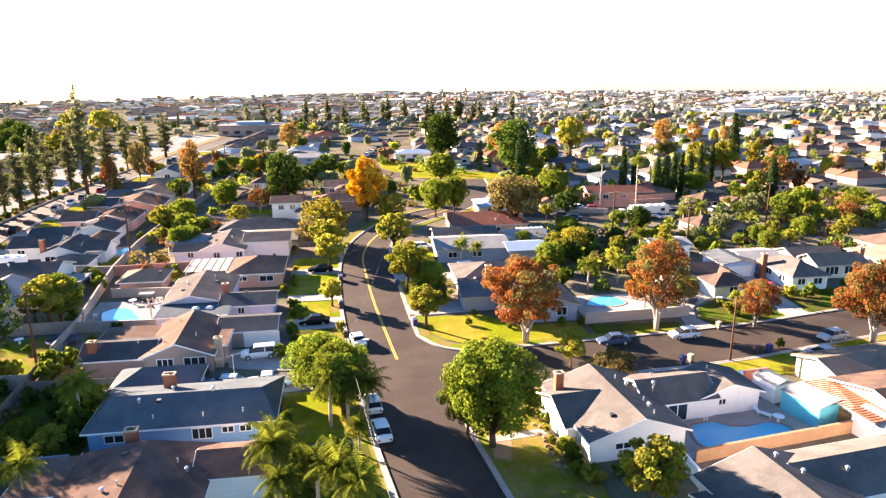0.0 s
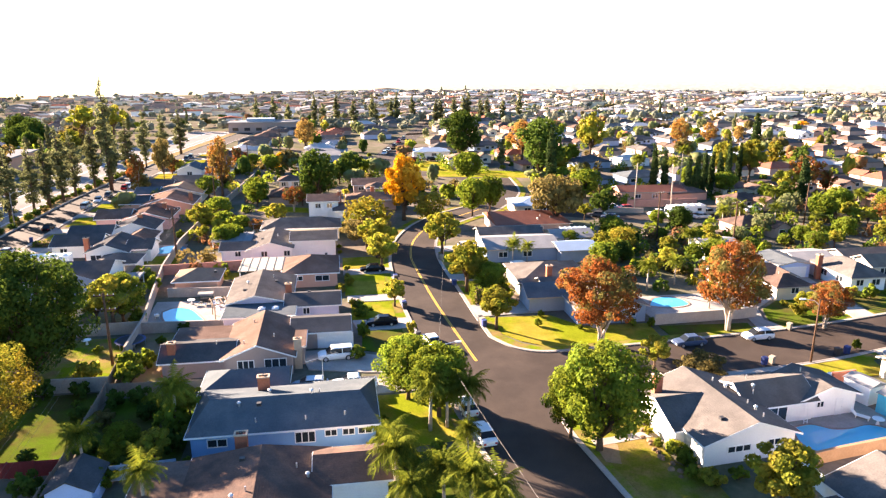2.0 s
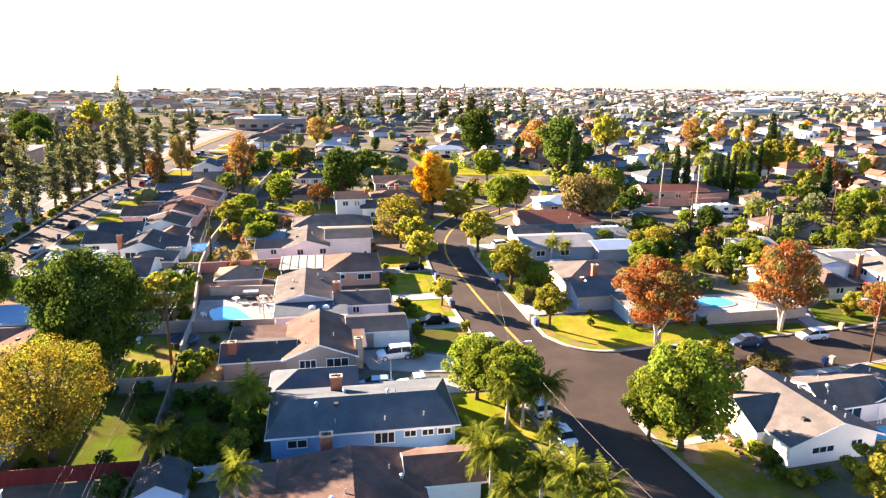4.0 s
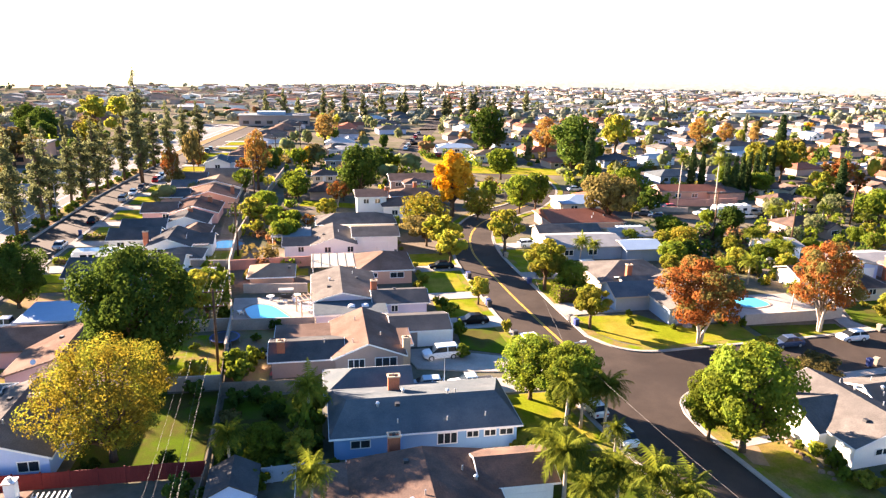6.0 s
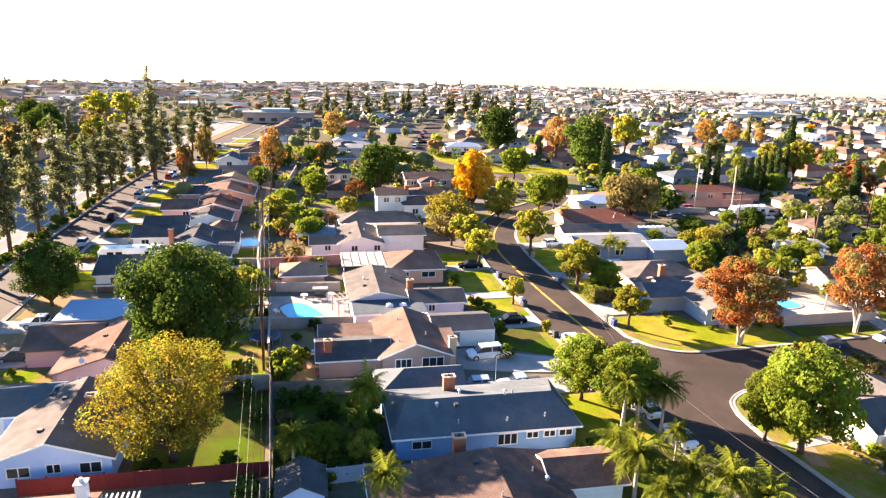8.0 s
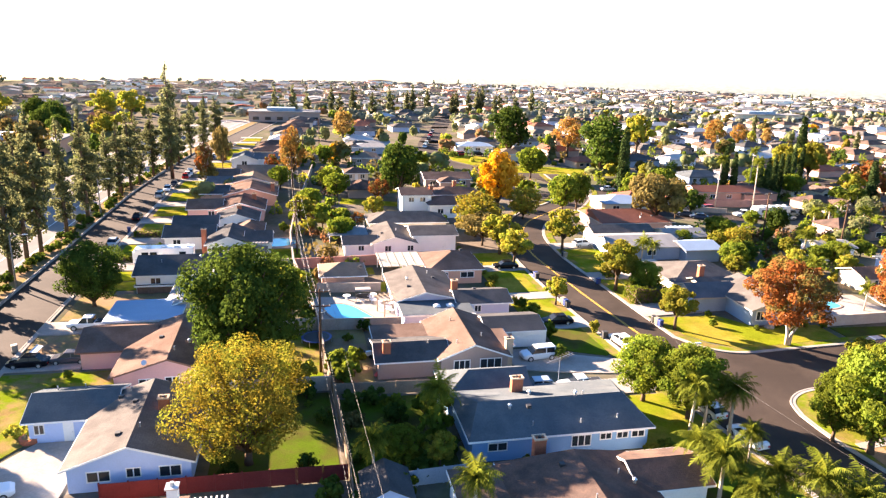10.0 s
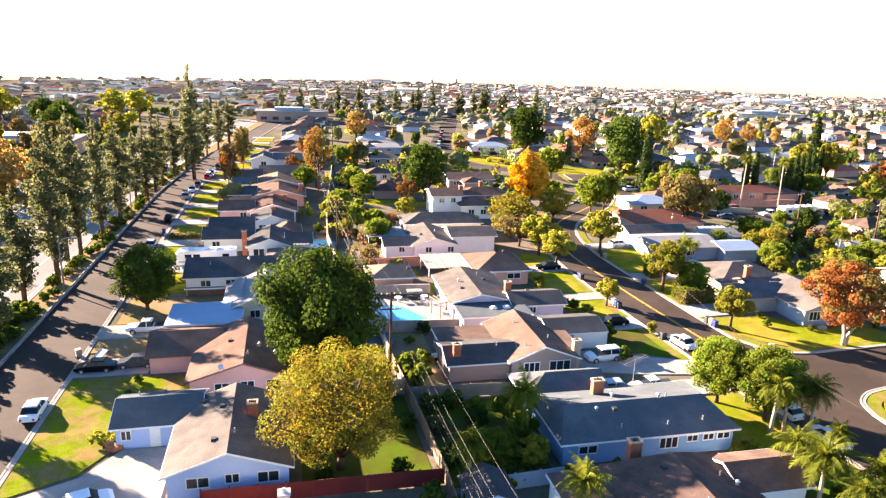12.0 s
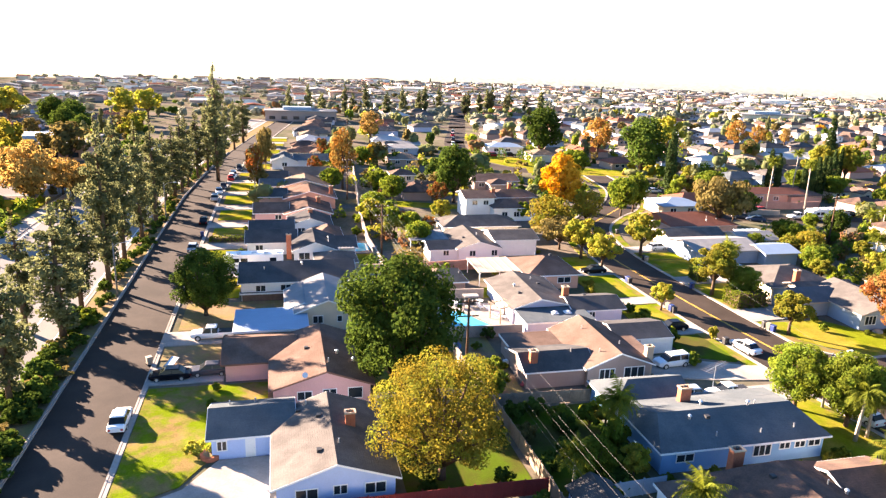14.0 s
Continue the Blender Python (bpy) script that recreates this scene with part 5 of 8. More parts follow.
# corner house yard
lawn([(13.4, 70), (15.4, 72.4), (20.5, 73.2), (21.7, 69), (19.6, 66), (19.6, 58), (21.8, 54.9), (21.6, 40), (16.2, 40), (14.2, 52), (13.2, 59), (12.6, 65)], M_LAWN_DRY, "dry yellow-green corner lawn")
pad("garden_path", [(12.9, 62.0), (19.5, 62.9), (19.5, 64.1), (12.8, 63.2)], 0.13, M_CONCRETE, "pale concrete garden path", "path")
drive([(34.0, 71.2), (43, 71.2), (43, 76.6), (34.0, 75.9)])
lawn([(43.4, 72.5), (56, 72.5), (57.5, 77.6), (43.4, 76.2)], None, "sunlit lawn by the side street")
drive([(57.8, 69), (63.5, 71.5), (65, 80.5), (59.5, 79.3)])
# frontage-street yards
lawn([(-78.4, 69), (-72.6, 72), (-70.3, 76), (-70.3, 83), (-65, 84), (-65, 91.6), (-78.4, 91.8)], M_LAWN_PATCHY, "front lawn patched with sun and tree shadow")
drive([(-79, 64), (-64.6, 64), (-64.5, 75.7), (-69.4, 75.7), (-72.2, 71.5), (-79, 68)])
drive([(-79, 92.6), (-70.2, 92.6), (-70.2, 97.3), (-79, 97.3)])
pad("bare_yard", [(-77.4, 97.6), (-70.2, 97.6), (-70.2, 103.4), (-77.4, 103.4)], 0.1, M_DIRT, "bare earth front yard", "ground")
drive([(-79, 103.8), (-69.8, 103.8), (-69.8, 108.5), (-79, 108.5)])
pad("bare_yard", [(-77.4, 108.9), (-63, 108.9), (-63, 119.5), (-77.4, 119.5)], 0.1, M_DIRT, "bare earth yard under a tree", "ground")
for i in range(12):
    y0 = 121 + 17.6 * i + max(0, i - 6) * 0.2
    sh = max(0, y0 - 205) * 0.085
    lawn([(-77.4 + sh, y0 + 5.4), (-70 + sh, y0 + 5.4), (-70 + sh, y0 + 10.5), (-77.4 + sh, y0 + 10.5)])
    lawn([(-77.4 + sh, y0 + 0.6), (-70 + sh, y0 + 0.6), (-70 + sh, y0 + 4.9), (-77.4 + sh, y0 + 4.9)], M_DIRT if i % 4 == 2 else None, "front yard strip before a bungalow")
    drive([(-79 + sh, y0 + 11.2), (-69.6 + sh, y0 + 11.2), (-69.6 + sh, y0 + 15.6), (-79 + sh, y0 + 15.6)])
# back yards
lawn([(-52.5, 66.2), (-40.4, 66.2), (-40.8, 82.5), (-52.5, 82.5)], M_LAWN_DEEP_SHADE, "back yard lawn coloured dark for tree shade", 0.03)
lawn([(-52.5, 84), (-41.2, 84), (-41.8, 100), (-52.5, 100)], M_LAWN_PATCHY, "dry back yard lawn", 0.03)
lawn([(-39.3, 64.5), (-29, 64.5), (-29, 80.5), (-40, 80.5)], M_LAWN_DEEP_SHADE, "overgrown back yard lawn", 0.03)
pad("bare_yard", [(-40.4, 82), (-35.3, 82), (-35.3, 101.6), (-41.2, 101.6)], 0.03, M_DIRT, "bare earth back yard with clutter", "ground")
lawn([(-51.5, 132), (-43.8, 132), (-44, 144), (-51.5, 144)], None, "back yard lawn beside a pool", 0.03)
lawn([(-31.8, 116.5), (-22.4, 116.5), (-22.4, 121.5), (-31.8, 121.5)], None, "small sunlit back lawn", 0.03)
lawn([(-42.5, 126), (-31, 126), (-31, 130), (-42.5, 130)], None, "narrow sunlit back lawn", 0.03)
lawn([(-34, 186), (-16, 181), (-14, 186), (-33, 193)], None, "long sunlit lawn between walls", 0.03)
lawn([(20, 236), (62, 226), (64, 240), (24, 252)], None, "broad sunlit front lawn", 0.05)


# ---- walls and fences ----
def wall_run(pts, h, material, label, thick=0.2, cap=True):
    w = thing("garden_wall", pose(*pts[0], 0), label, "wall")
    pts = [plan(*p) for p in pts]
    ox, oy = pts[0]
    for (xa, ya), (xb, yb) in zip(pts, pts[1:]):
        L = math.hypot(xb - xa, yb - ya)
        m = pose(xa - ox, ya - oy, 0, 0, 0, math.degrees(math.atan2(yb - ya, xb - xa)))
        n = max(1, round(L / 4))
        for i in range(n):
            part("panel", B().box(L * i / n + 0.005, -thick / 2, -0.05, L * (i + 1) / n - 0.005, thick / 2, h), material, w, at=m)
        if cap:
            part("coping", B().box(0, -thick / 2 - 0.04, h, L, thick / 2 + 0.04, h + 0.07), material, w, at=m)
    return w


def fence_run(pts, h, material, label):
    w = thing("fence", pose(*pts[0], 0), label, "fence")
    pts = [plan(*p) for p in pts]
    ox, oy = pts[0]
    for (xa, ya), (xb, yb) in zip(pts, pts[1:]):
        L = math.hypot(xb - xa, yb - ya)
        m = pose(xa - ox, ya - oy, 0, 0, 0, math.degrees(math.atan2(yb - ya, xb - xa)))
        n = max(1, round(L / 2.4))
        for i in range(n):
            s = L / n
            part("post", B().box(s * i - 0.06, -0.06, -0.05, s * i + 0.06, 0.06, h + 0.08), material, w, at=m)
            front, back = [], []
            for j in range(12):
                u0 = s * i + 0.07 + (s - 0.14) * j / 12
                u1 = s * i + 0.07 + (s - 0.14) * (j + 1) / 12
                d = -0.035 if j % 2 else -0.015
                front += [(u0, d), (u1, d)]
                back = [(u1, 0.015), (u0, 0.015)] + back
            b = B().slab(front + [(s * i + s - 0.07, 0.015), (s * i + 0.07, 0.015)], 0.06, h - random.uniform(0, 0.05))
            part("panel", b, material, w, at=m)
    return w


random.seed(11)
fence_run([(-39.7, 58), (-39.6, 65), (-40.2, 78), (-41.2, 92)], 1.8, M_FENCE, "weathered wooden fence between back yards")
wall_run([(-41.2, 92), (-41.6, 103), (-43.6, 118), (-45.2, 131)], 1.8, M_BLOCK, "tan block wall between back yards")
wall_run([(-45.2, 131), (-46, 150), (-45, 175), (-43, 200), (-40, 240)], 1.8, M_BLOCK, "tan block wall along the back lot line")
fence_run([(-61, 65.4), (-39.7, 65.2)], 1.7, M_REDFENCE, "dark red painted board fence")
wall_run([(-53.5, 83.4), (-40.6, 83.0)], 1.7, M_BLOCK, "grey block wall between back yards")
wall_run([(-52.6, 101.2), (-41.6, 101.5)], 1.7, M_BLOCK, "grey block wall between back yards")
wall_run([(-41.4, 101.2), (-29.8, 100.7)], 1.6, M_BLOCK, "tan block wall beside a pool yard")
fence_run([(-40.4, 81.4), (-28.4, 80.9)], 1.6, M_FENCE, "dark weathered fence below a house")
fence_run([(-38.6, 63.0), (-28.7, 63.6)], 1.7, mat("blue_grey_fence_paint", (0.3, 0.36, 0.44), 0.8, 0.15, 0.6, 6, 0.3), "blue-grey painted board fence")
wall_run([(-45.1, 130.6), (-22.4, 132.4)], 1.8, M_BLOCK_PINK, "pinkish block wall between yards")
wall_run([(-41.4, 117.4), (-31, 116.6)], 1.5, M_BLOCK, "low tan block wall behind a pool")
wall_run([(-52, 131.6), (-45.3, 131.2)], 1.7, M_BLOCK, "tan block wall between back yards")
wall_run([(34.2, 93.2), (51.2, 93.8)], 1.6, mat("buff_block_wall", (0.42, 0.36, 0.31), 0.9, 0.15, 0.5, 5, 0.3), "buff garden wall beside the side street", 0.25)
wall_run([(32.2, 55.6), (36.2, 56.3), (46.1, 57.7), (51.9, 58.6)], 1.3, mat("brown_block_wall", (0.36, 0.22, 0.13), 0.9, 0.2, 0.5, 5, 0.3), "brown block wall beside a pool", 0.25)
wall_run([(30.5, 48.6), (30.5, 54.9)], 1.7, M_TRIM, "white boundary wall", 0.2)
wall_run([(44.6, 70.4), (46.3, 70.9)], 1.7, M_TRIM, "short white garden wall", 0.2)
wall_run([(-87.95, 60), (-87.95, 200), (-85.8, 243), (-82.2, 283)], 0.35, M_CONCRETE, "low pale retaining kerb wall under the pines", 0.18, cap=False)


wall_run([(66.0, 177.0), (76.0, 175.4), (86.0, 176.0)], 1.9, M_BLOCK_PINK, "long brick-coloured garden wall along a street", 0.2)
wall_run([(52.0, 173.4), (58.0, 171.2), (67.0, 168.6)], 1.2, M_BLOCK, "low grey block wall at a street corner", 0.2)
wall_run([(46.4, 70.9), (49.9, 71.2)], 1.7, mat("terracotta_wall_paint", (0.5, 0.2, 0.13), 0.9, 0.15, 0.5, 5, 0.2), "terracotta painted garden wall between house and shed", 0.2)
# ladder leaning on the pool house wall
ld = thing("ladder", pose(37.3, 62.95, 0.06, -6, 0, 5), "metal ladder leaning on a white wall", "ladder")
for sx in (-0.22, 0.22):
    part("rail", B().box(sx - 0.03, -0.03, 0, sx + 0.03, 0.03, 2.3), M_TRIM, ld)
for i in range(7):
    part("rung", B().box(-0.186, -0.02, 0.25 + 0.3 * i, 0.186, 0.02, 0.29 + 0.3 * i), M_TRIM, ld)
# ---- pools ----
def pool(pts, deck, label):
    """Deck slab, coping ring proud of it, water inside."""
    ring = smooth_line(pts + [pts[0]], 5)[:-1]
    cx, cy = sum(p[0] for p in ring) / len(ring), sum(p[1] for p in ring) / len(ring)
    pad("pool_deck", deck, 0.06, M_CONCRETE, "concrete deck round a swimming pool", "deck")
    p = thing("swimming_pool", pose(cx, cy, 0), label, "pool")
    inner = [(x - cx, y - cy) for x, y in ring]
    outer = [(x * (1 + 0.35 / math.hypot(x, y)), y * (1 + 0.35 / math.hypot(x, y))) for x, y in inner]
    b, n = B(), len(inner)
    for z in (0.02, 0.12):
        b.v += [(x, y, z) for x, y in inner] + [(x, y, z) for x, y in outer]
    for i in range(n):
        j = (i + 1) % n
        b.f += [(2 * n + i, 2 * n + j, 3 * n + j, 3 * n + i), (i, 2 * n + i, 2 * n + j, j), (n + i, n + j, 3 * n + j, 3 * n + i)]
    part("coping", b, mat("pool_coping", (0.24, 0.17, 0.13), 0.8, 0.15, 1, 6, 0.2), p)
    part("water", B().poly([(x, y, 0.085) for x, y in inner]), M_WATER, p, "clear turquoise water")
    return p


pool([(-40.4, 109.6), (-38.9, 111.3), (-36.4, 110.2), (-34.5, 107.0), (-33.0, 103.6), (-34.6, 102.2), (-37.6, 103.2), (-39.6, 106.6)], [(-42.0, 101.4), (-29.9, 100.9), (-30.1, 114.0), (-42.6, 115.0)], "kidney-shaped swimming pool with bright turquoise water")
pool([(-51.4, 147.6), (-49.5, 151.6), (-46.2, 151.4), (-44.6, 148.6), (-46.6, 146.2), (-49.4, 145.8)], [(-52.4, 144.6), (-44.6, 144.6), (-45, 153), (-52.4, 153)], "oval swimming pool with blue water")
pool([(35.4, 62.2), (34.5, 60.0), (34.6, 58.3), (36.0, 57.5), (38.6, 57.8), (42.6, 58.7), (45.0, 59.4), (45.1, 60.7), (43.7, 61.6), (41.3, 61.2), (39.4, 61.4), (37.8, 62.6)], [(32.1, 56.2), (36.4, 56.7), (48.2, 58.6), (47.2, 64.4), (46.6, 67.0), (44.9, 66.6), (32.1, 63.6)], "free-form swimming pool with deep turquoise water")
pool([(37.2, 101.0), (39.5, 104.2), (43.0, 104.0), (43.6, 100.8), (40, 99.8)], [(35, 95.2), (50, 95.6), (50, 105.6), (35, 105.6)], "swimming pool behind a garden wall")

# sheds and garden roofs
sh = thing("shed", pose(49.1, 62.4, 0, 0, 0, 16.5), "turquoise painted garden building with a pale sloping roof", "shed")
part("wall", B().box(-1.5, -2.35, 0, 1.5, 2.35, 2.3), WALL["turq"], sh)
part("roof", B().extrude([(-1.65, 2.31), (1.65, 2.7), (1.65, 2.82), (-1.65, 2.43)], -2.5, 2.5, "y"), ROOF["pale"], sh)
sh = thing("shed", pose(48.0, 67.5, 0, 0, 0, 15), "small white garden shed beside the lawn", "shed")
part("wall", B().box(-1.35, -1.6, 0, 1.35, 1.6, 2.2), WALL["white"], sh)
part("roof", B().extrude([(-1.5, 2.22), (1.5, 2.22), (0, 2.7)], -1.75, 1.75, "y"), ROOF["pale"], sh)
sh = thing("shed", pose(53.6, 57.2, 0, 0, 0, 10), "white outbuilding with pale roof beside a block wall", "shed")
part("wall", B().box(-2.0, -1.8, 0, 2.0, 1.8, 2.3), WALL["white"], sh)
part("roof", B().extrude([(-2.2, 2.3), (2.2, 2.3), (0, 2.9)], -2.0, 2.0, "y"), ROOF["pale"], sh)
sh = thing("shed", pose(-36.8, 61.0, 0, 0, 0, 0), "small white shed with dark gable roof", "shed")
part("wall", B().extrude([(-1.9, 0), (1.9, 0), (1.9, 2.0), (0, 3.0), (-1.9, 2.0)], -2.0, 2.0, "y"), WALL["blue"], sh)
part("roof", B().extrude([(-2.2, 1.9), (0, 3.06), (2.2, 1.9), (2.2, 2.0), (0, 3.18), (-2.2, 2.0)], -2.3, 2.3, "y"), ROOF["dark"], sh)


def patio_cover(x0, y0, x1, y1, h, material, label):
    p = thing("patio_cover", pose((x0 + x1) / 2, (y0 + y1) / 2, 0), label, "patio roof")
    a, c = (x1 - x0) / 2, (y1 - y0) / 2
    part("roof", B().box(-a, -c, h, a, c, h + 0.12), material, p)
    for i in range(3):
        for sy in (-1, 1):
            px = -a + 0.3 + (2 * a - 0.6) * i / 2
            part("post", B().box(px - 0.06, sy * (c - 0.3) - 0.06, 0, px + 0.06, sy * (c - 0.3) + 0.06, h), M_TRIM, p)
    for i in range(6):
        px = -a + 0.2 + (2 * a - 0.4) * i / 5
        part("beam", B().box(px - 0.04, -c - 0.1, h + 0.124, px + 0.04, c + 0.1, h + 0.2), material, p)


patio_cover(-30.3, 122.0, -22.8, 130.2, 2.5, mat("cream_painted_metal", (0.36, 0.31, 0.235), 0.6, 0.1, 0.5, 5, 0.1), "cream metal patio roof on posts behind a salmon house")
patio_cover(-38.4, 143.8, -30.6, 151.4, 2.5, ROOF["pale"], "pale corrugated patio roof behind a white house")
patio_cover(-51.5, 119.0, -46.5, 124.0, 2.5, ROOF["pale"], "white patio roof in a back yard")
patio_cover(36.5, 140.5, 42.5, 146.0, 2.4, ROOF["sky"], "pale blue patio roof")
patio_cover(-32.0, 159.0, -27.8, 162.0, 2.5, ROOF["pale"], "small white patio roof")
patio_cover(-53.4, 139.4, -49.9, 143.5, 2.4, ROOF["pale"], "pale patio roof beside a white house")


sc = thing("slatted_cover", pose(52.4, 60.8, 0, 0, 0, 6), "terracotta painted slatted patio cover beside a brown roof", "patio roof")
for i in range(22):
    part("slat", B().box(-1.7, -4.8 + 0.44 * i, 2.6, 1.7, -4.8 + 0.44 * i + 0.22, 2.7), ROOF["tile"], sc)
for u in (-1.5, 1.5):
    part("beam", B().box(u - 0.08, -4.9, 2.4, u + 0.08, 4.9, 2.6), M_TRIM, sc)
    for w in (-4.6, 0, 4.6):
        part("post", B().box(u - 0.07, w - 0.07, 0, u + 0.07, w + 0.07, 2.4), M_TRIM, sc)
tm = thing("trampoline", pose(-41.9, 97.0, 0), "round black trampoline with a blue rim on a dry lawn", "trampoline")
part("mat", B().tube([(0, 0, 0.8), (0, 0, 0.83)], [1.7, 1.7], 24), M_BLACK, tm)
rb_ = B()
for k in range(24):
    a0, a1 = math.tau * k / 24, math.tau * (k + 1) / 24
    rb_.poly([(1.7 * math.cos(a0), 1.7 * math.sin(a0), 0.84), (2.0 * math.cos(a0), 2.0 * math.sin(a0), 0.82), (2.0 * math.cos(a1), 2.0 * math.sin(a1), 0.82), (1.7 * math.cos(a1), 1.7 * math.sin(a1), 0.84)])
part("rim", rb_, M_BIN_BLUE, tm)
for k in range(6):
    a0 = math.tau * k / 6
    part("leg", B().tube([(1.9 * math.cos(a0), 1.9 * math.sin(a0), 0), (1.9 * math.cos(a0), 1.9 * math.sin(a0), 0.82)], [0.04, 0.04], 5), M_METAL, tm)


# ---- poles, wires, lamps ----
def utility_pole(x, y, h, arms, turn=0.0):
    p = thing("utility_pole", pose(x, y, 0, 0, 0, turn), "dark wooden utility pole with crossarms", "utility pole", "poles of the power lines")
    part("pole", B().tube([(0, 0, -0.2), (0.03, 0, h * 0.5), (0, 0, h)], [0.19, 0.16, 0.13], 10), M_WOOD_POLE, p, smooth=True)
    for z in arms:
        arm = part("crossarm", B().box(-1.25, 0.14, z - 0.07, 1.25, 0.26, z + 0.07), M_WOOD_POLE, p)
        for u in (-1.1, -0.45, 0.45, 1.1):
            part("insulator", B().tube([(u, 0.2, z + 0.07), (u, 0.2, z + 0.26)], [0.05, 0.035], 6), M_LIGHT, arm)


def wire(a, b_, sag, r=0.006):
    pts = []
    for i in range(15):
        t = i / 14
        p = Vector(a).lerp(Vector(b_), t)
        pts.append((p.x, p.y, p.z - 4 * sag * t * (1 - t)))
    tagged(part("overhead_wire", B().tube(pts, [r] * 15, 4), M_WIRE), "thin overhead wire strung between poles", "wire", "overhead wires")


POLES = [(-38.6, 28, 10.5), (-41.6, 88.0, 10.5), (-44.6, 140.0, 10.5), (-46.0, 196, 10.5), (-43.0, 250, 10.5), (-36, 305, 10.5)]
for x, y, h in POLES:
    utility_pole(x, y, h, (h - 0.4, h - 2.2))
for (xa, ya, ha), (xb, yb, hb_) in zip(POLES, POLES[1:]):
    for u in (-1.1, -0.45, 1.1):
        wire((xa + u, ya + 0.2, ha - 0.15), (xb + u, yb + 0.2, hb_ - 0.15), 0.9)
    for u in (-0.3, 0.25):
        wire((xa + u, ya, ha - 3.2), (xb + u, yb, hb_ - 3.2), 1.1, 0.01)
utility_pole(56.7, 139.6, 11.0, (10.6,), 20)
utility_pole(70.3, 132.0, 10.0, (9.6, 8.4), 20)
utility_pole(100.0, 150.0, 10.0, (9.6,), 20)
for u in (-0.8, 0.8):
    wire((56.7 + u, 139.6, 10.6), (100 + u, 110, 9.4), 1.0)
    wire((56.7 + u, 139.6, 10.6), (20 + u, 172, 9.8), 1.0)
    wire((70.3 + u, 132, 9.7), (118 + u, 96, 9.4), 1.0)


M_POLE = mat("grey_concrete_pole", (0.2, 0.19, 0.18), 0.85, 0.15, 0.6, 6, 0.2)


def street_lamp(x, y, turn, wood=False, h=8.6):
    p = thing("street_lamp", pose(x, y, 0, 0, 0, turn), "dark wooden street lamp pole with a cobra-head arm" if wood else "grey concrete street lamp with a cobra-head arm", "street lamp", "street lamps")
    part("pole", B().tube([(0, 0, -0.1), (0, 0, h)], [0.15, 0.085], 10), M_WOOD_POLE if wood else M_POLE, p, smooth=True)
    arm = part("arm", B().tube([(0, 0, h - 0.7), (0.7, 0, h - 0.1), (1.9, 0, h + 0.1)], [0.05, 0.045, 0.04], 6), M_METAL, p)
    hd = B().extrude([(-0.14, -0.06), (0.14, -0.06), (0.1, 0.08), (-0.1, 0.08)], 1.85, 2.55, "x")
    hd.v = [(a, b2, z + h + 0.1) for a, b2, z in hd.v]
    part("lamp_head", hd, M_LIGHT, arm)


street_lamp(48.5, 77.3, 170, True)
street_lamp(-1.6, 74.8, 0, h=6.9)
street_lamp(-88.3, 124.3, 0)
street_lamp(-88.3, 174, 0)
street_lamp(-118.5, 150, 0)
street_lamp(-118.5, 205, 0)
wire((48.5, 77.3, 8.9), (74, 62, 8.0), 0.5, 0.03)
wire((48.5, 77.3, 8.7), (74, 61.4, 7.8), 0.5, 0.03)
wire((-1.6, 74.8, 6.85), (3.0, 28.0, 8.4), 0.8, 0.009)
wire((-1.6, 74.8, 6.85), (9.6, 140.0, 8.0), 0.8, 0.009)


# ---- vehicles ----
def paint(name, col):
    m = simple(name, col, 0.16, 0.0, 0.14 if max(col) < 0.2 else 0.3)
    m.node_tree.nodes["Principled BSDF"].inputs["Coat Weight"].default_value = 0.0
    return m


PAINT = {k: paint(k + "_car_paint", c) for k, c in {"white": (0.75, 0.75, 0.74), "black": (0.008, 0.008, 0.011), "silver": (0.42, 0.43, 0.44), "blue": (0.05, 0.07, 0.12), "red": (0.3, 0.02, 0.02), "grey": (0.07, 0.07, 0.08), "pale blue": (0.35, 0.42, 0.48)}.items()}
SHAPES = {  # stations: along, half width, underside, shoulder; glass: base back/front, top back/front, heights
    "saloon car": ([(-2.3, .74, .36, .74), (-2.1, .86, .24, .9), (-1.2, .9, .2, .95), (0.9, .9, .2, .93), (1.9, .86, .22, .8), (2.25, .74, .36, .66)], (-1.8, 1.2, -1.05, 0.42, .93, 1.45), 0.32),
    "hatchback": ([(-2.1, .76, .36, .8), (-1.95, .86, .24, .98), (-1.2, .88, .2, 1.0), (0.9, .88, .2, .98), (1.8, .85, .22, .84), (2.15, .74, .36, .68)], (-1.98, 1.3, -1.4, 0.4, .97, 1.5), 0.32),
    "sport utility vehicle": ([(-2.35, .8, .45, .95), (-2.2, .92, .3, 1.08), (-1.2, .95, .26, 1.1), (1.0, .95, .26, 1.08), (2.0, .92, .28, 1.0), (2.4, .8, .42, .85)], (-2.25, 1.4, -1.95, 0.62, 1.08, 1.75), 0.38),
    "van": ([(-2.5, .86, .4, 1.05), (-2.35, .97, .28, 1.15), (-1.2, .99, .26, 1.15), (1.2, .99, .26, 1.12), (2.1, .95, .28, .98), (2.45, .82, .42, .8)], (-2.4, 1.75, -2.2, 0.75, 1.12, 1.85), 0.36),
    "pickup truck": ([(-2.75, .86, .5, 1.0), (-2.6, .95, .4, 1.05), (-1.2, .97, .36, 1.05), (1.2, .97, .36, 1.08), (2.3, .94, .38, 1.02), (2.65, .84, .5, .9)], (-0.75, 1.3, -0.55, 0.6, 1.06, 1.78), 0.4),
}


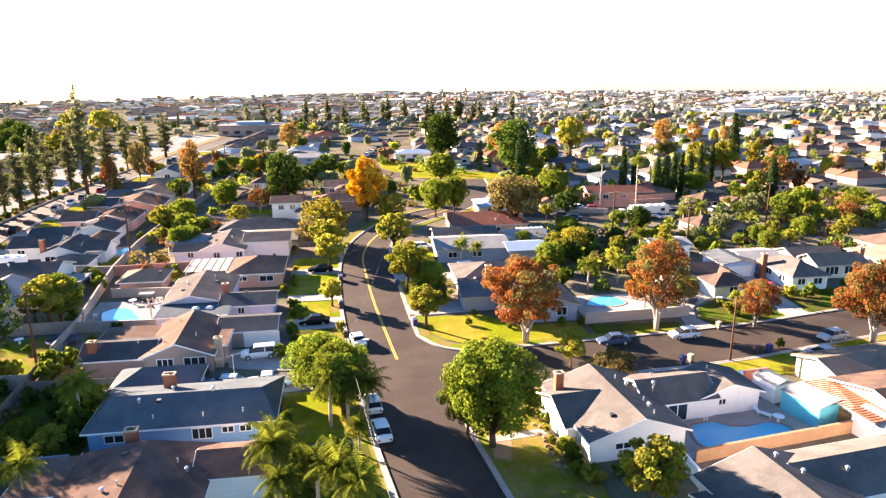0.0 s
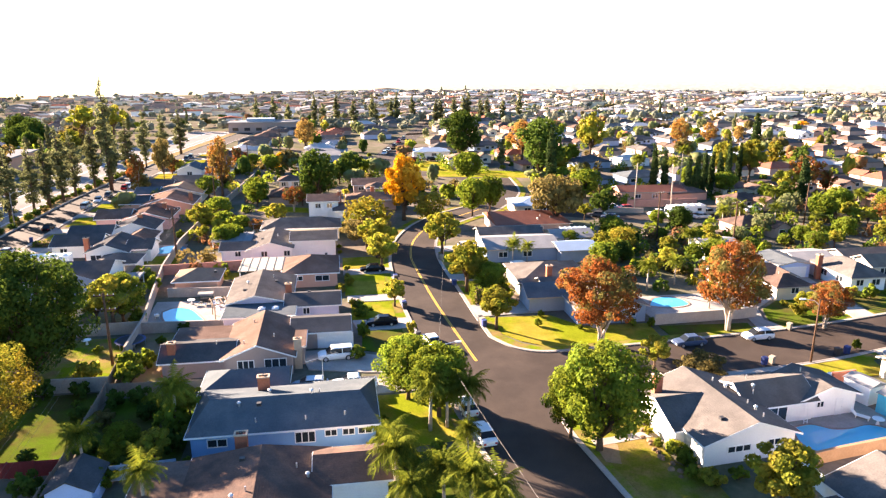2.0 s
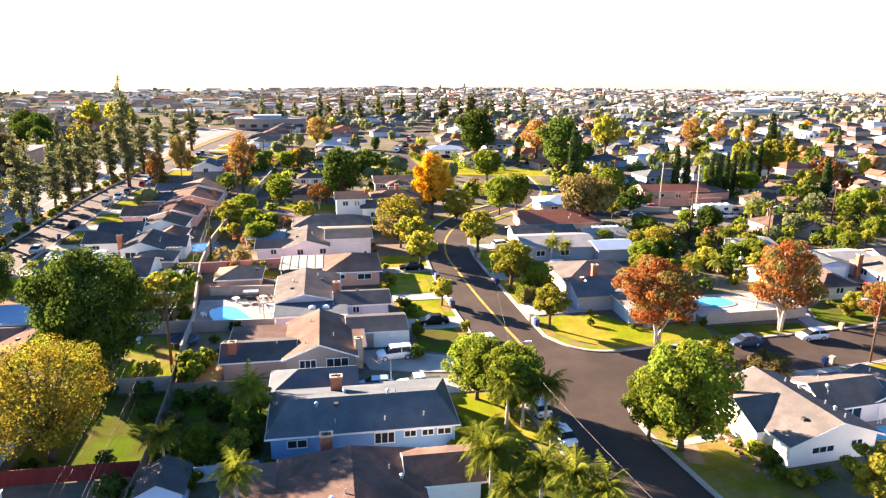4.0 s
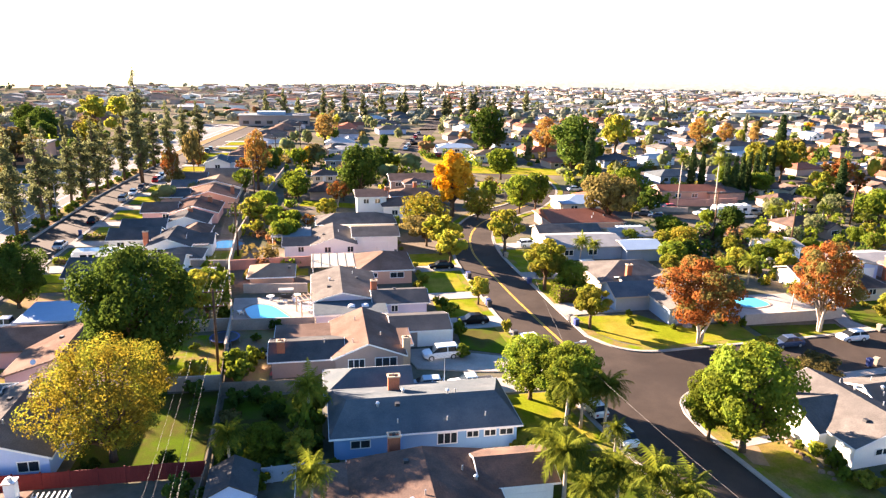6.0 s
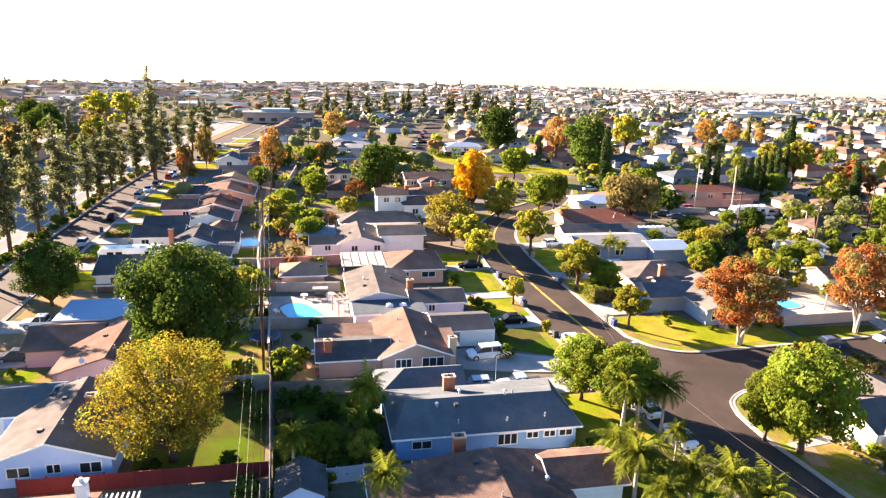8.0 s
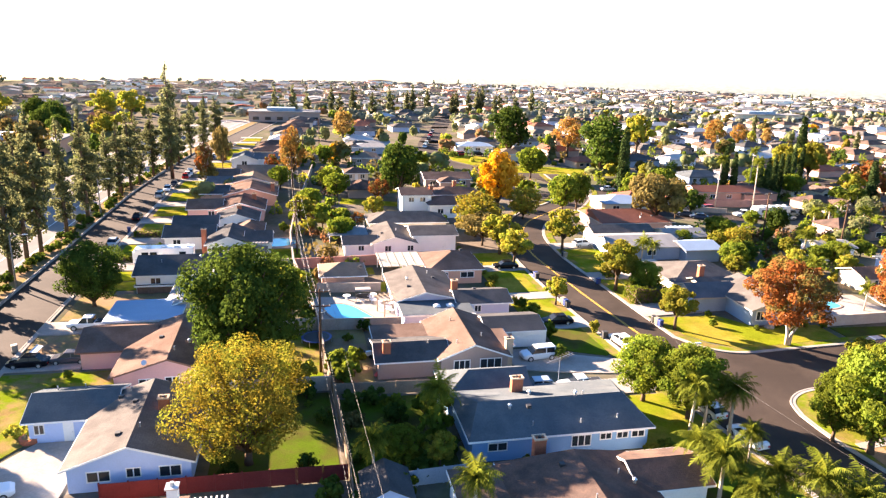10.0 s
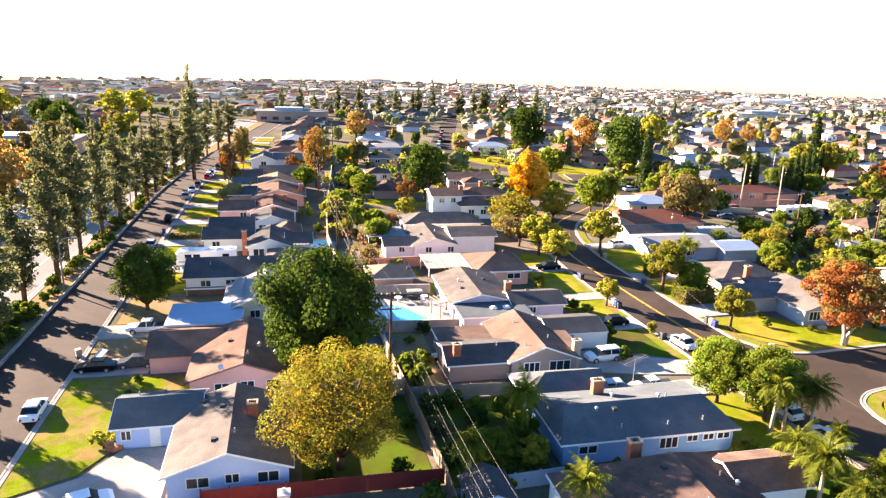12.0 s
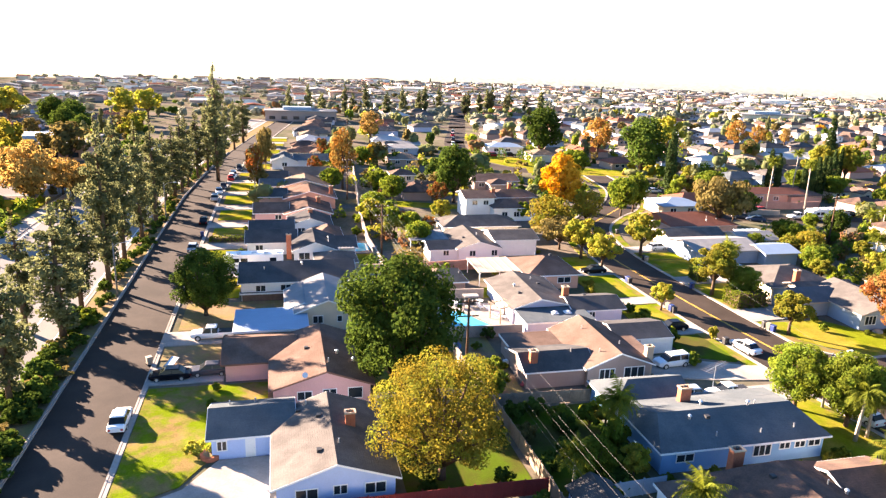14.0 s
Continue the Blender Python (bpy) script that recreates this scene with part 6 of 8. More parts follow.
def vehicle(kind, colour, x, y, heading, label, group="parked vehicles"):
    st, gl, wr = SHAPES[kind]
    name = kind.replace(" ", "_")
    v = thing(name, pose(x, y, 0.02, 0, 0, heading), label, kind.split()[-1] if kind != "sport utility vehicle" else "car", group)
    b = B()
    for s, hw, zb, zt in st:
        za, zm = zb + (zt - zb) * 0.35, zb + (zt - zb) * 0.82
        b.v += [(s, -hw * 0.88, zb), (s, -hw, za), (s, -hw * 0.985, zm), (s, -hw * 0.87, zt), (s, 0, zt + 0.025), (s, hw * 0.87, zt), (s, hw * 0.985, zm), (s, hw, za), (s, hw * 0.88, zb)]
    for i in range(len(st) - 1):
        for k in range(9):
            b.f.append((9 * i + k, 9 * i + (k + 1) % 9, 9 * i + 9 + (k + 1) % 9, 9 * i + 9 + k))
    b.f += [tuple(range(8, -1, -1)), tuple(9 * (len(st) - 1) + k for k in range(9))]
    part("body", b, PAINT[colour], v)
    s0, s1, t0, t1, z0, z1 = gl
    hb2, ht = st[2][1] * 0.9, st[2][1] * 0.74
    g_ = B()
    g_.v += [(s0, -hb2, z0 - 0.06), (s1, -hb2, z0 - 0.06), (s1, hb2, z0 - 0.06), (s0, hb2, z0 - 0.06), (t0, -ht, z1 - 0.05), (t1, -ht, z1 - 0.05), (t1, ht, z1 - 0.05), (t0, ht, z1 - 0.05)]
    g_.f += [(0, 1, 5, 4), (1, 2, 6, 5), (2, 3, 7, 6), (3, 0, 4, 7), (4, 5, 6, 7)]
    part("cabin_glass", g_, M_CARGLASS, v)
    r_ = B()
    r_.v += [(t0 - 0.12, -ht - 0.03, z1 - 0.06), (t1 + 0.1, -ht - 0.03, z1 - 0.06), (t1 + 0.1, ht + 0.03, z1 - 0.06), (t0 - 0.12, ht + 0.03, z1 - 0.06), (t0 + 0.05, -ht * 0.85, z1 + 0.02), (t1 - 0.05, -ht * 0.85, z1 + 0.02), (t1 - 0.05, ht * 0.85, z1 + 0.02), (t0 + 0.05, ht * 0.85, z1 + 0.02)]
    r_.f += [(0, 1, 5, 4), (1, 2, 6, 5), (2, 3, 7, 6), (3, 0, 4, 7), (4, 5, 6, 7), (3, 2, 1, 0)]
    part("roof_panel", r_, PAINT[colour], v)
    for sx in ((t0 + t1) / 2, t0 + 0.1) if kind in ("van", "sport utility vehicle") else ((t0 + t1) / 2,):
        for sy in (-1, 1):
            part("pillar", B().poly([(sx - 0.06, sy * (hb2 + 0.006), z0 - 0.05), (sx + 0.06, sy * (hb2 + 0.006), z0 - 0.05), (sx + 0.05, sy * (ht + 0.006), z1 - 0.06), (sx - 0.05, sy * (ht + 0.006), z1 - 0.06)]), PAINT[colour], v)
    for wx in (st[0][0] + 0.95, st[-1][0] - 0.9):
        for sy in (-1, 1):
            yy = sy * (st[2][1] - 0.1)
            wh = part("wheel", B().tube([(wx, yy - 0.11, wr), (wx, yy + 0.11, wr)], [wr, wr], 14), M_TYRE, v)
            part("rim", B().tube([(wx, yy + sy * 0.08, wr), (wx, yy + sy * 0.125, wr)], [wr * 0.62, wr * 0.58], 10), M_METAL, wh)
    f, r = st[-1], st[0]
    for sy in (-1, 1):
        part("headlight", B().box(f[0] - 0.16, sy * f[1] * 0.72 - 0.16, f[3] - 0.2, f[0] + 0.02, sy * f[1] * 0.72 + 0.16, f[3] - 0.05), M_LIGHT, v)
        part("tail_lamp", B().box(r[0] - 0.02, sy * r[1] * 0.8 - 0.12, r[3] - 0.24, r[0] + 0.12, sy * r[1] * 0.8 + 0.12, r[3] - 0.04), M_REDLIGHT, v)
    if kind == "pickup truck":
        part("bed", B().box(-2.62, -0.78, 1.06, -0.85, 0.78, 1.075), M_BLACK, v)
    return v


vehicle("sport utility vehicle", "white", -13.4, 88.1, 185, "white sport utility vehicle parked on a driveway")
vehicle("saloon car", "black", -6.6, 99.4, 180, "black saloon car parked on a driveway")
vehicle("saloon car", "white", -0.2, 91.0, 100, "white saloon car parked at the kerb")
vehicle("saloon car", "white", 1.75, 65.6, 97, "white saloon car parked at the kerb in palm shade")
vehicle("hatchback", "white", 1.05, 71.6, 97, "white hatchback parked at the kerb")
vehicle("hatchback", "pale blue", -16.6, 79.6, 178, "pale blue hatchback on a driveway beside a house")
vehicle("pickup truck", "white", -11.4, 79.0, 182, "old white pickup truck with an open bed on a driveway")
vehicle("hatchback", "white", 46.4, 87.0 - 1.2, 182, "white hatchback parked at the kerb")
vehicle("saloon car", "blue", 35.5, 86.4 - 1.2, 182, "dark blue saloon car parked at the kerb")
vehicle("pickup truck", "blue", 54.2, 101.3, 92, "dark blue pickup truck on a curved driveway")
vehicle("saloon car", "red", 70.3, 103.6, 128, "dark red saloon car on a driveway")
vehicle("saloon car", "silver", 66.9, 82.0, 192, "silver saloon car parked at the kerb")
vehicle("van", "silver", 61.0, 75.6, 110, "silver estate van on a driveway")
vehicle("saloon car", "white", -79.9, 84.4, 90, "white saloon car parked at the kerb of the frontage street")
vehicle("saloon car", "black", -76.4, 94.3, 180, "dark saloon car on a driveway apron")
vehicle("saloon car", "grey", -71.9, 94.9, 180, "grey saloon car before a garage")
vehicle("pickup truck", "white", -72.6, 105.9, 180, "white pickup truck on a driveway")
vehicle("saloon car", "silver", -80.0, 150.0, 90, "silver saloon car parked at the kerb")
vehicle("saloon car", "black", -80.1, 172.0, 90, "black saloon car parked at the kerb")
vehicle("sport utility vehicle", "silver", -79.8, 197.0, 90, "silver sport utility vehicle parked at the kerb")
vehicle("hatchback", "white", 14.5, 140.6, 10, "white hatchback on a driveway")
vehicle("sport utility vehicle", "silver", 21.5, 123.5, 5, "silver sport utility vehicle beside a house")
vehicle("saloon car", "black", -6.5, 127.0, 180, "black saloon car on a driveway")
vehicle("saloon car", "red", 29.5, 46.6, 100, "dark red saloon car beside a white wall")
vehicle("saloon car", "white", -70.6, 67.0, 20, "white saloon car on a curved driveway")

def motorhome(x, y, turn, label, stripe):
    rv = thing("motorhome", pose(x, y, 0, 0, 0, turn), label, "motorhome", "parked vehicles")
    part("body", B().box(-4.7, -1.2, 0.5, 4.9, 1.2, 3.05), PAINT["white"], rv)
    part("nose", B().box(-5.1, -1.15, 0.5, -4.704, 1.15, 2.5), PAINT["white"], rv)
    part("windscreen", B().box(-5.13, -1.0, 1.4, -5.104, 1.0, 2.3), M_CARGLASS, rv)
    for u in (-3.6, -2.2, 2.6):
        part("window", B().box(u, -1.225, 1.7, u + 1.1, -1.204, 2.4), M_CARGLASS, rv)
    part("stripe", B().box(-4.6, -1.222, 1.0, 4.8, -1.204, 1.25), stripe, rv)
    for u, w in ((-3, 0.5), (-0.5, 0.6), (1.6, 0.5), (3.6, 0.4)):
        part("roof_unit", B().box(u, -0.45, 3.054, u + w * 1.6, 0.45, 3.3), M_TRIM, rv)
    for u in (-3.4, 2.6):
        for sy in (-1, 1):
            part("wheel", B().tube([(u, sy * 1.1 - 0.12, 0.42), (u, sy * 1.1 + 0.12, 0.42)], [0.42, 0.42], 12), M_TYRE, rv)


motorhome(-68.0, 136.4, 0, "large white motorhome with dark windows parked beside a house", simple("grey_stripe", (0.3, 0.3, 0.33), 0.5))
motorhome(75.4, 162.4, 4, "white motorhome with a dark red stripe parked along a street", simple("red_stripe", (0.25, 0.03, 0.03), 0.5))

tr = thing("tilted_trailer", pose(-76.6, 97.4, 0, 0, 0, 60) @ Matrix.Scale(0.55, 4), "white utility trailer bed tilted up beside cars", "trailer", "parked vehicles")
part("bed", B().poly([(-1.8, -1, 0.5), (1.4, -1, 1.9), (1.4, 1, 1.9), (-1.8, 1, 0.5)]).poly([(-1.83, -1, 0.56), (-1.83, 1, 0.56), (1.37, 1, 1.96), (1.37, -1, 1.96)]), PAINT["white"], tr)
for sy in (-1, 1):
    part("side_rail", B().tube([(-1.8, sy, 0.62), (1.4, sy, 2.02)], [0.06, 0.06], 6), M_BLACK, tr)
    part("wheel", B().tube([(0, sy * 1.1 - 0.1, 0.35), (0, sy * 1.1 + 0.1, 0.35)], [0.35, 0.35], 12), M_TYRE, tr)
    part("stand", B().tube([(0.9, sy * 0.9, 0), (1.0, sy * 0.9, 1.7)], [0.05, 0.05], 6), M_BLACK, tr)


# ---- bins ----
def wheelie_bin(x, y, turn, material, label):
    b = thing("wheelie_bin", pose(x, y, 0.0, 0, 0, turn), label, "bin", "bins at the kerb")
    body = B()
    body.v += [(sx * (0.24 + 0.06 * k), sy * (0.28 + 0.07 * k), 0.05 + 0.95 * k) for k in (0, 1) for sx, sy in ((-1, -1), (1, -1), (1, 1), (-1, 1))]
    body.f += [(3, 2, 1, 0), (4, 5, 6, 7), (0, 1, 5, 4), (1, 2, 6, 5), (2, 3, 7, 6), (3, 0, 4, 7)]
    part("body", body, material, b)
    part("lid", B().extrude([(-0.38, 1.0), (0.38, 1.0), (0.36, 1.08), (-0.3, 1.12)], -0.32, 0.32, "x"), material, b)
    for sx in (-1, 1):
        part("wheel", B().tube([(sx * 0.26 - 0.03, 0.28, 0.12), (sx * 0.26 + 0.03, 0.28, 0.12)], [0.12, 0.12], 10), M_BLACK, b)


BINS = [(-2.5, 105.6), (-2.5, 106.5), (-2.6, 107.4), (-2.6, 120.2), (-2.6, 121.0), (-3.0, 136.4), (-1.8, 93.2), (8.5, 96.3), (8.4, 97.2), (8.3, 98.0), (7.4, 116.2), (7.6, 132.6), (7.5, 133.4), (42.0, 77.6), (43.2, 77.8), (53.6, 78.9), (55.3, 79.2), (-79.4, 98.6), (-79.3, 142), (-79.3, 160), (53, 88.2), (12.0, 154)]
for i, (x, y) in enumerate(BINS):
    k = (i * 7) % 3
    wheelie_bin(x, y, 90 + 13 * k, (M_BLACK, M_BIN_BLUE, M_BIN_TAN)[k], ("black wheeled bin at the kerb", "blue wheeled bin at the kerb", "tan wheeled bin at the kerb")[k])

# ---- small garden things ----
an = thing("antenna", pose(-15.0, 77.2, 0, 0, 0, 25), "metal television antenna on a mast above a driveway", "antenna")
part("mast", B().tube([(0, 0, 0), (0, 0, 5.2)], [0.04, 0.03], 6), M_METAL, an)
bm_ = part("boom", B().tube([(-2.0, 0, 5.0), (2.0, 0, 5.2)], [0.018, 0.018], 5), M_METAL, an)
for i in range(9):
    part("rod", B().tube([(-1.9 + 0.46 * i, -0.75 + 0.03 * i, 5.02 + 0.02 * i), (-1.9 + 0.46 * i, 0.75 - 0.03 * i, 5.02 + 0.02 * i)], [0.012, 0.012], 4), M_POLE, bm_)


def lounger(x, y, turn):
    t = thing("sun_lounger", pose(x, y, 0.06, 0, 0, turn), "pale sun lounger on the pool deck", "lounger", "poolside loungers")
    part("frame", B().box(-0.32, -0.9, 0.26, 0.32, 0.5, 0.33), M_TRIM, t)
    part("backrest", B().poly([(-0.32, 0.5, 0.3), (0.32, 0.5, 0.3), (0.32, 1.0, 0.75), (-0.32, 1.0, 0.75)]).poly([(-0.32, 1.0, 0.8), (0.32, 1.0, 0.8), (0.32, 0.46, 0.34), (-0.32, 0.46, 0.34)]), M_TRIM, t)
    for sx in (-0.28, 0.28):
        for sy in (-0.8, 0.4):
            part("leg", B().box(sx - 0.03, sy - 0.03, 0, sx + 0.03, sy + 0.03, 0.26), M_TRIM, t)


for x, y, a in [(-31.4, 109.0, 60), (-31.0, 107.4, 62), (-33.0, 112.2, 20), (-34.6, 112.6, 10), (-40.9, 107.6, 200), (44.2, 63.2, 40), (-31.6, 111.0, 80)]:
    lounger(x, y, a)


def garden_table(x, y, label="round white garden table with chairs beside the pool"):
    t = thing("garden_table", pose(x, y, 0.06), label, "table")
    part("tabletop", B().tube([(0, 0, 0.68), (0, 0, 0.73)], [0.6, 0.6], 14), M_TRIM, t)
    part("column", B().tube([(0, 0, 0), (0, 0, 0.68)], [0.2, 0.06], 8), M_TRIM, t)


for x, y in [(-32.6, 113.4), (45.0, 61.6), (-36.8, 113.2), (-48, 98)]:
    garden_table(x, y)
dish = thing("satellite_dish", pose(-60.9, 84.3, 4.0), "grey satellite dish on the pink gable", "satellite dish")
part("dish", B().tube([(0, -0.25, 0.2), (0, -0.12, 0.12), (0, 0, 0.05)], [0.3, 0.2, 0.03], 12), M_METAL, dish)
part("mount", B().tube([(0, 0, 0.05), (0, 0.5, -0.2)], [0.03, 0.03], 6), M_METAL, dish)
for x in (-24.4, -22.4):
    s_ = thing("skylight", pose(x, 102.2, 2.45), "small domed white skylight on a flat roof", "skylight", "skylights")
    part("frame", B().box(-0.5, -0.5, 0, 0.5, 0.5, 0.12), M_TRIM, s_)
    part("dome", B().tube([(0, 0, 0.12), (0, 0, 0.26), (0, 0, 0.32)], [0.48, 0.4, 0.2], 10), M_LIGHT, s_)

pt = thing("planter", pose(-70.2, 76.4, 0.1), "low curved brick planter with bright foliage by a door", "planter")
part("wall", B().tube([(0, 0, -0.05), (0, 0, 0.42), (0, 0, 0.43)], [0.95, 0.95, 0.6], 14), M_BRICK, pt)
part("soil", B().tube([(0, 0, 0.3), (0, 0, 0.45)], [0.7, 0.68], 12), M_DIRT, pt)
put(T_BUSHG, -70.2, 76.4, 0.3, sz=0.42, z=0.5, label="bright foliage plant growing in a brick planter")
# wooden pergola over the terrace of the back yard pool
pg = thing("pergola", pose(-29.6, 107.2, 0.06, 0, 0, 18), "weathered wooden pergola over a pool terrace", "pergola")
for x in (-2.6, 0.0, 2.6):
    for y in (-1.3, 1.3):
        part("post", B().box(x - 0.08, y - 0.08, 0, x + 0.08, y + 0.08, 2.3), M_FENCE, pg)
for y in (-1.3, 1.3):
    part("beam", B().box(-3.0, y - 0.06, 2.304, 3.0, y + 0.06, 2.48), M_FENCE, pg)
for k in range(9):
    x = -2.8 + 0.7 * k
    part("rafter", B().box(x - 0.04, -1.7, 2.484, x + 0.04, 1.7, 2.6), M_FENCE, pg)
# garden swing seat by the wall
sw = thing("garden_swing", pose(-34.3, 112.6, 0.06, 0, 0, 0), "dark garden swing seat with a pale canopy by a wall", "swing seat")
part("canopy", B().extrude([(-0.75, 1.85), (0.75, 1.85), (0.6, 1.98), (-0.6, 1.98)], -1.15, 1.15, "x"), M_CONCRETE, sw)
part("seat", B().box(-0.95, -0.35, 0.45, 0.95, 0.25, 0.55), M_BLACK, sw)
part("backrest", B().box(-0.95, 0.26, 0.5, 0.95, 0.34, 1.0), M_BLACK, sw)
for x in (-1.08, 1.08):
    part("side_frame", B().tube([(x, -0.65, 0), (x, 0, 1.84), (x, 0.65, 0)], [0.035, 0.035, 0.035], 6), M_BLACK, sw)
# things left in the bare back yard
tc = thing("ride_on_mower", pose(-35.9, 91.2, 0.04, 0, 0, 15), "small white ride-on mower in a bare back yard", "mower")
part("body", B().box(-0.75, -0.32, 0.3, 0.1, 0.32, 0.55), PAINT["white"], tc)
part("bonnet", B().extrude([(-0.28, 0.3), (0.28, 0.3), (0.22, 0.82), (-0.22, 0.82)], 0.104, 0.85, "x"), PAINT["white"], tc)
part("seat", B().box(-0.6, -0.2, 0.554, -0.2, 0.2, 0.66).box(-0.68, -0.2, 0.6, -0.604, 0.2, 1.0), M_BLACK, tc)
part("steering_wheel", B().tube([(0.02, 0, 0.55), (-0.06, 0, 0.98)], [0.03, 0.14], 8), M_BLACK, tc)
for x, r in ((-0.5, 0.3), (0.6, 0.22)):
    for y in (-0.42, 0.42):
        part("wheel", B().tube([(x, y - 0.09, r), (x, y + 0.09, r)], [r, r], 12), M_TYRE, tc)
M_TOY = simple("red_plastic", (0.5, 0.05, 0.03), 0.45)
ps = thing("toy_slide", pose(-34.4, 86.0, 0.04, 0, 0, 30), "red plastic toddler slide beside a house wall", "toy")
part("chute", B().extrude([(-0.9, 0.1), (0.3, 1.0), (0.3, 1.08), (-0.9, 0.18)], -0.25, 0.25, "y"), M_TOY, ps)
for y in (-0.27, 0.27):
    part("ladder_side", B().tube([(0.75, y, 0), (0.34, y, 1.25)], [0.05, 0.05], 6), M_TOY, ps)
for k in range(3):
    part("rung", B().tube([(0.66 - 0.11 * k, -0.25, 0.27 + 0.3 * k), (0.66 - 0.11 * k, 0.25, 0.27 + 0.3 * k)], [0.035, 0.035], 6), M_TRIM, ps)
put(T_BUSHD, -35.2, 99.9, 0.62, sz=0.85, label="dark rounded bush before a block wall")
put(T_BUSHD, -9.7, 106.6, 0.55, sz=0.75, label="dark clipped round bush on a front lawn")
put(T_BUSHG, -10.7, 107.6, 0.45, sz=0.7)
put(T_BUSHG, -2.5, 95.2, 0.5, sz=0.9, label="small bright bush beside the kerb")
rk = B()
rk.tube([(0, 0, -0.05), (0.02, 0, 0.28), (0, 0.03, 0.5)], [0.75, 0.62, 0.2], 9)
tagged(part("boulder", rk, M_CONCRETE, at=laid(pose(24.3, 93.9, 0.1))), "pale rounded boulder on a lawn", "boulder")
# bare earth by the kerbs
pad("earth_bed", [(-78.3, 99.4), (-72.6, 99.4), (-72.2, 103.6), (-78.3, 103.4)], 0.115, M_DIRT, "bare dry earth between two driveways", "ground")
pad("earth_bed", [(12.8, 59.2), (14.2, 58.6), (15.2, 62.0), (13.6, 64.0), (12.9, 63.2)], 0.112, M_DIRT, "bare earth under a street tree", "ground")

# neighbour's low roof, white flue and trellis at the end of the back lane
hs = thing("outbuilding", pose(-57.0, 57.0, 0), "low brown-roofed outbuilding beside a red fence", "outbuilding")
part("wall", B().box(-5.4, -4.0, 0, 3.6, 4.0, 2.4), WALL["cream"], hs)
part("roof", B().extrude([(-4.4, 2.3), (4.4, 2.3), (4.4, 2.44), (0, 3.5), (-4.4, 2.44)], -5.8, 4.0, "x"), ROOF["brown"], hs)
fl = part("flue", B().box(2.6, 2.6, 2.2, 3.4, 3.4, 4.3), WALL["white"], hs, "white square flue")
part("cap", B().box(2.5, 2.5, 4.304, 3.5, 3.5, 4.42).tube([(3, 3, 4.42), (3, 3, 4.75)], [0.2, 0.16], 8), M_METAL, fl)
tl = thing("trellis_cover", pose(-51.4, 59.6, 0), "white slatted trellis cover beside a red fence", "trellis")
for px in (-1.4, 1.4):
    for py in (-1.3, 1.3):
        part("post", B().box(px - 0.06, py - 0.06, 0, px + 0.06, py + 0.06, 2.2), M_TRIM, tl)
for i in range(8):
    part("slat", B().box(-1.6 + 0.42 * i, -1.7, 2.204, -1.6 + 0.42 * i + 0.12, 1.7, 2.3), M_TRIM, tl)
M_STONE = mat("garden_stone", (0.2, 0.13, 0.085), 0.95, 0.3, 2.0, 9, 0.6, rand=0.35)
# stones of the planter along the corner house
random.seed(12)
for i in range(16):
    k = random.uniform(0.16, 0.46)
    st_ = thing("garden_stone", pose(18.6 + random.uniform(-0.4, 0.7), 55.6 + 0.72 * i + random.uniform(-0.2, 0.2), 0.08, 0, 0, random.uniform(0, 180)), "rounded tan garden stone in a planter bed", "stone", "stones of the planter bed")
    b = B()
    for j in range(3):
        rr = k * (1.0, 0.9, 0.45)[j]
        b.v += [(rr * math.cos(a * math.tau / 7) * random.uniform(0.85, 1.1), rr * 0.8 * math.sin(a * math.tau / 7) * random.uniform(0.85, 1.1), k * (0, 0.45, 0.75)[j]) for a in range(7)]
    b.f += [(7 * j + a, 7 * j + (a + 1) % 7, 7 * j + 7 + (a + 1) % 7, 7 * j + 7 + a) for j in range(2) for a in range(7)] + [tuple(14 + a for a in range(7))]
    part("stone", b, M_STONE, st_)
# ---- planting near the camera ----
random.seed(21)
SHRUBS = [(-9.2, 103.4, 0.9), (-10.6, 87.6, 0.8), (-9.6, 94.6, 0.8), (14.6, 66.0, 0.5), (20.4, 60, 0.6), (20.2, 57.5, 0.7), (21.0, 54.0, 0.8), (-30.6, 70.5, 1.2), (-35.5, 66.5, 0.9), (-34.0, 76.5, 0.9), (-30.8, 75.8, 1.0), (-38.6, 84.5, 1.2), (-39.6, 87.0, 1.3), (-37.6, 88.6, 0.9), (-43.5, 85.5, 1.0), (-27, 116, 0.9), (-12.5, 115.6, 0.7), (-23.0, 118, 0.7), (-10.9, 118.8, 0.6), (16.5, 95.2, 0.5), (33.2, 92.4, 0.5), (58.5, 93.5, 1.0), (61.5, 95.5, 0.8), (71.5, 98.6, 0.9), (75.5, 99.0, 0.8), (57.6, 80.3, 0.5), (-71.8, 77.4, 0.7), (-70.6, 84.6, 0.5), (-63.5, 109.5, 0.6), (-60.5, 118.6, 0.6), (-43.0, 105, 0.9), (-46.5, 126, 1.0), (-48.5, 128, 1.1), (-44.5, 121, 1.0)]
for x, y, s in [(-33.0, 64.6, 1.3), (-30.2, 67.8, 1.2), (-35.6, 70.6, 1.2), (-38.6, 78.5, 1.0), (-36.0, 79.0, 1.1), (-50.6, 67.4, 0.9), (-43.4, 67.2, 0.9), (-41.6, 75.6, 0.8), (-51.6, 80.6, 1.2), (-47.6, 81.6, 1.1), (-43.4, 81.4, 1.0), (-29.4, 60.2, 0.7), (-39.0, 60.5, 1.0), (-41.5, 62.0, 1.1)]:
    put(T_BUSHD, x, y, s * 0.8, sz=s * random.uniform(0.6, 1.0), label="dark dense shrub in a shaded back yard")
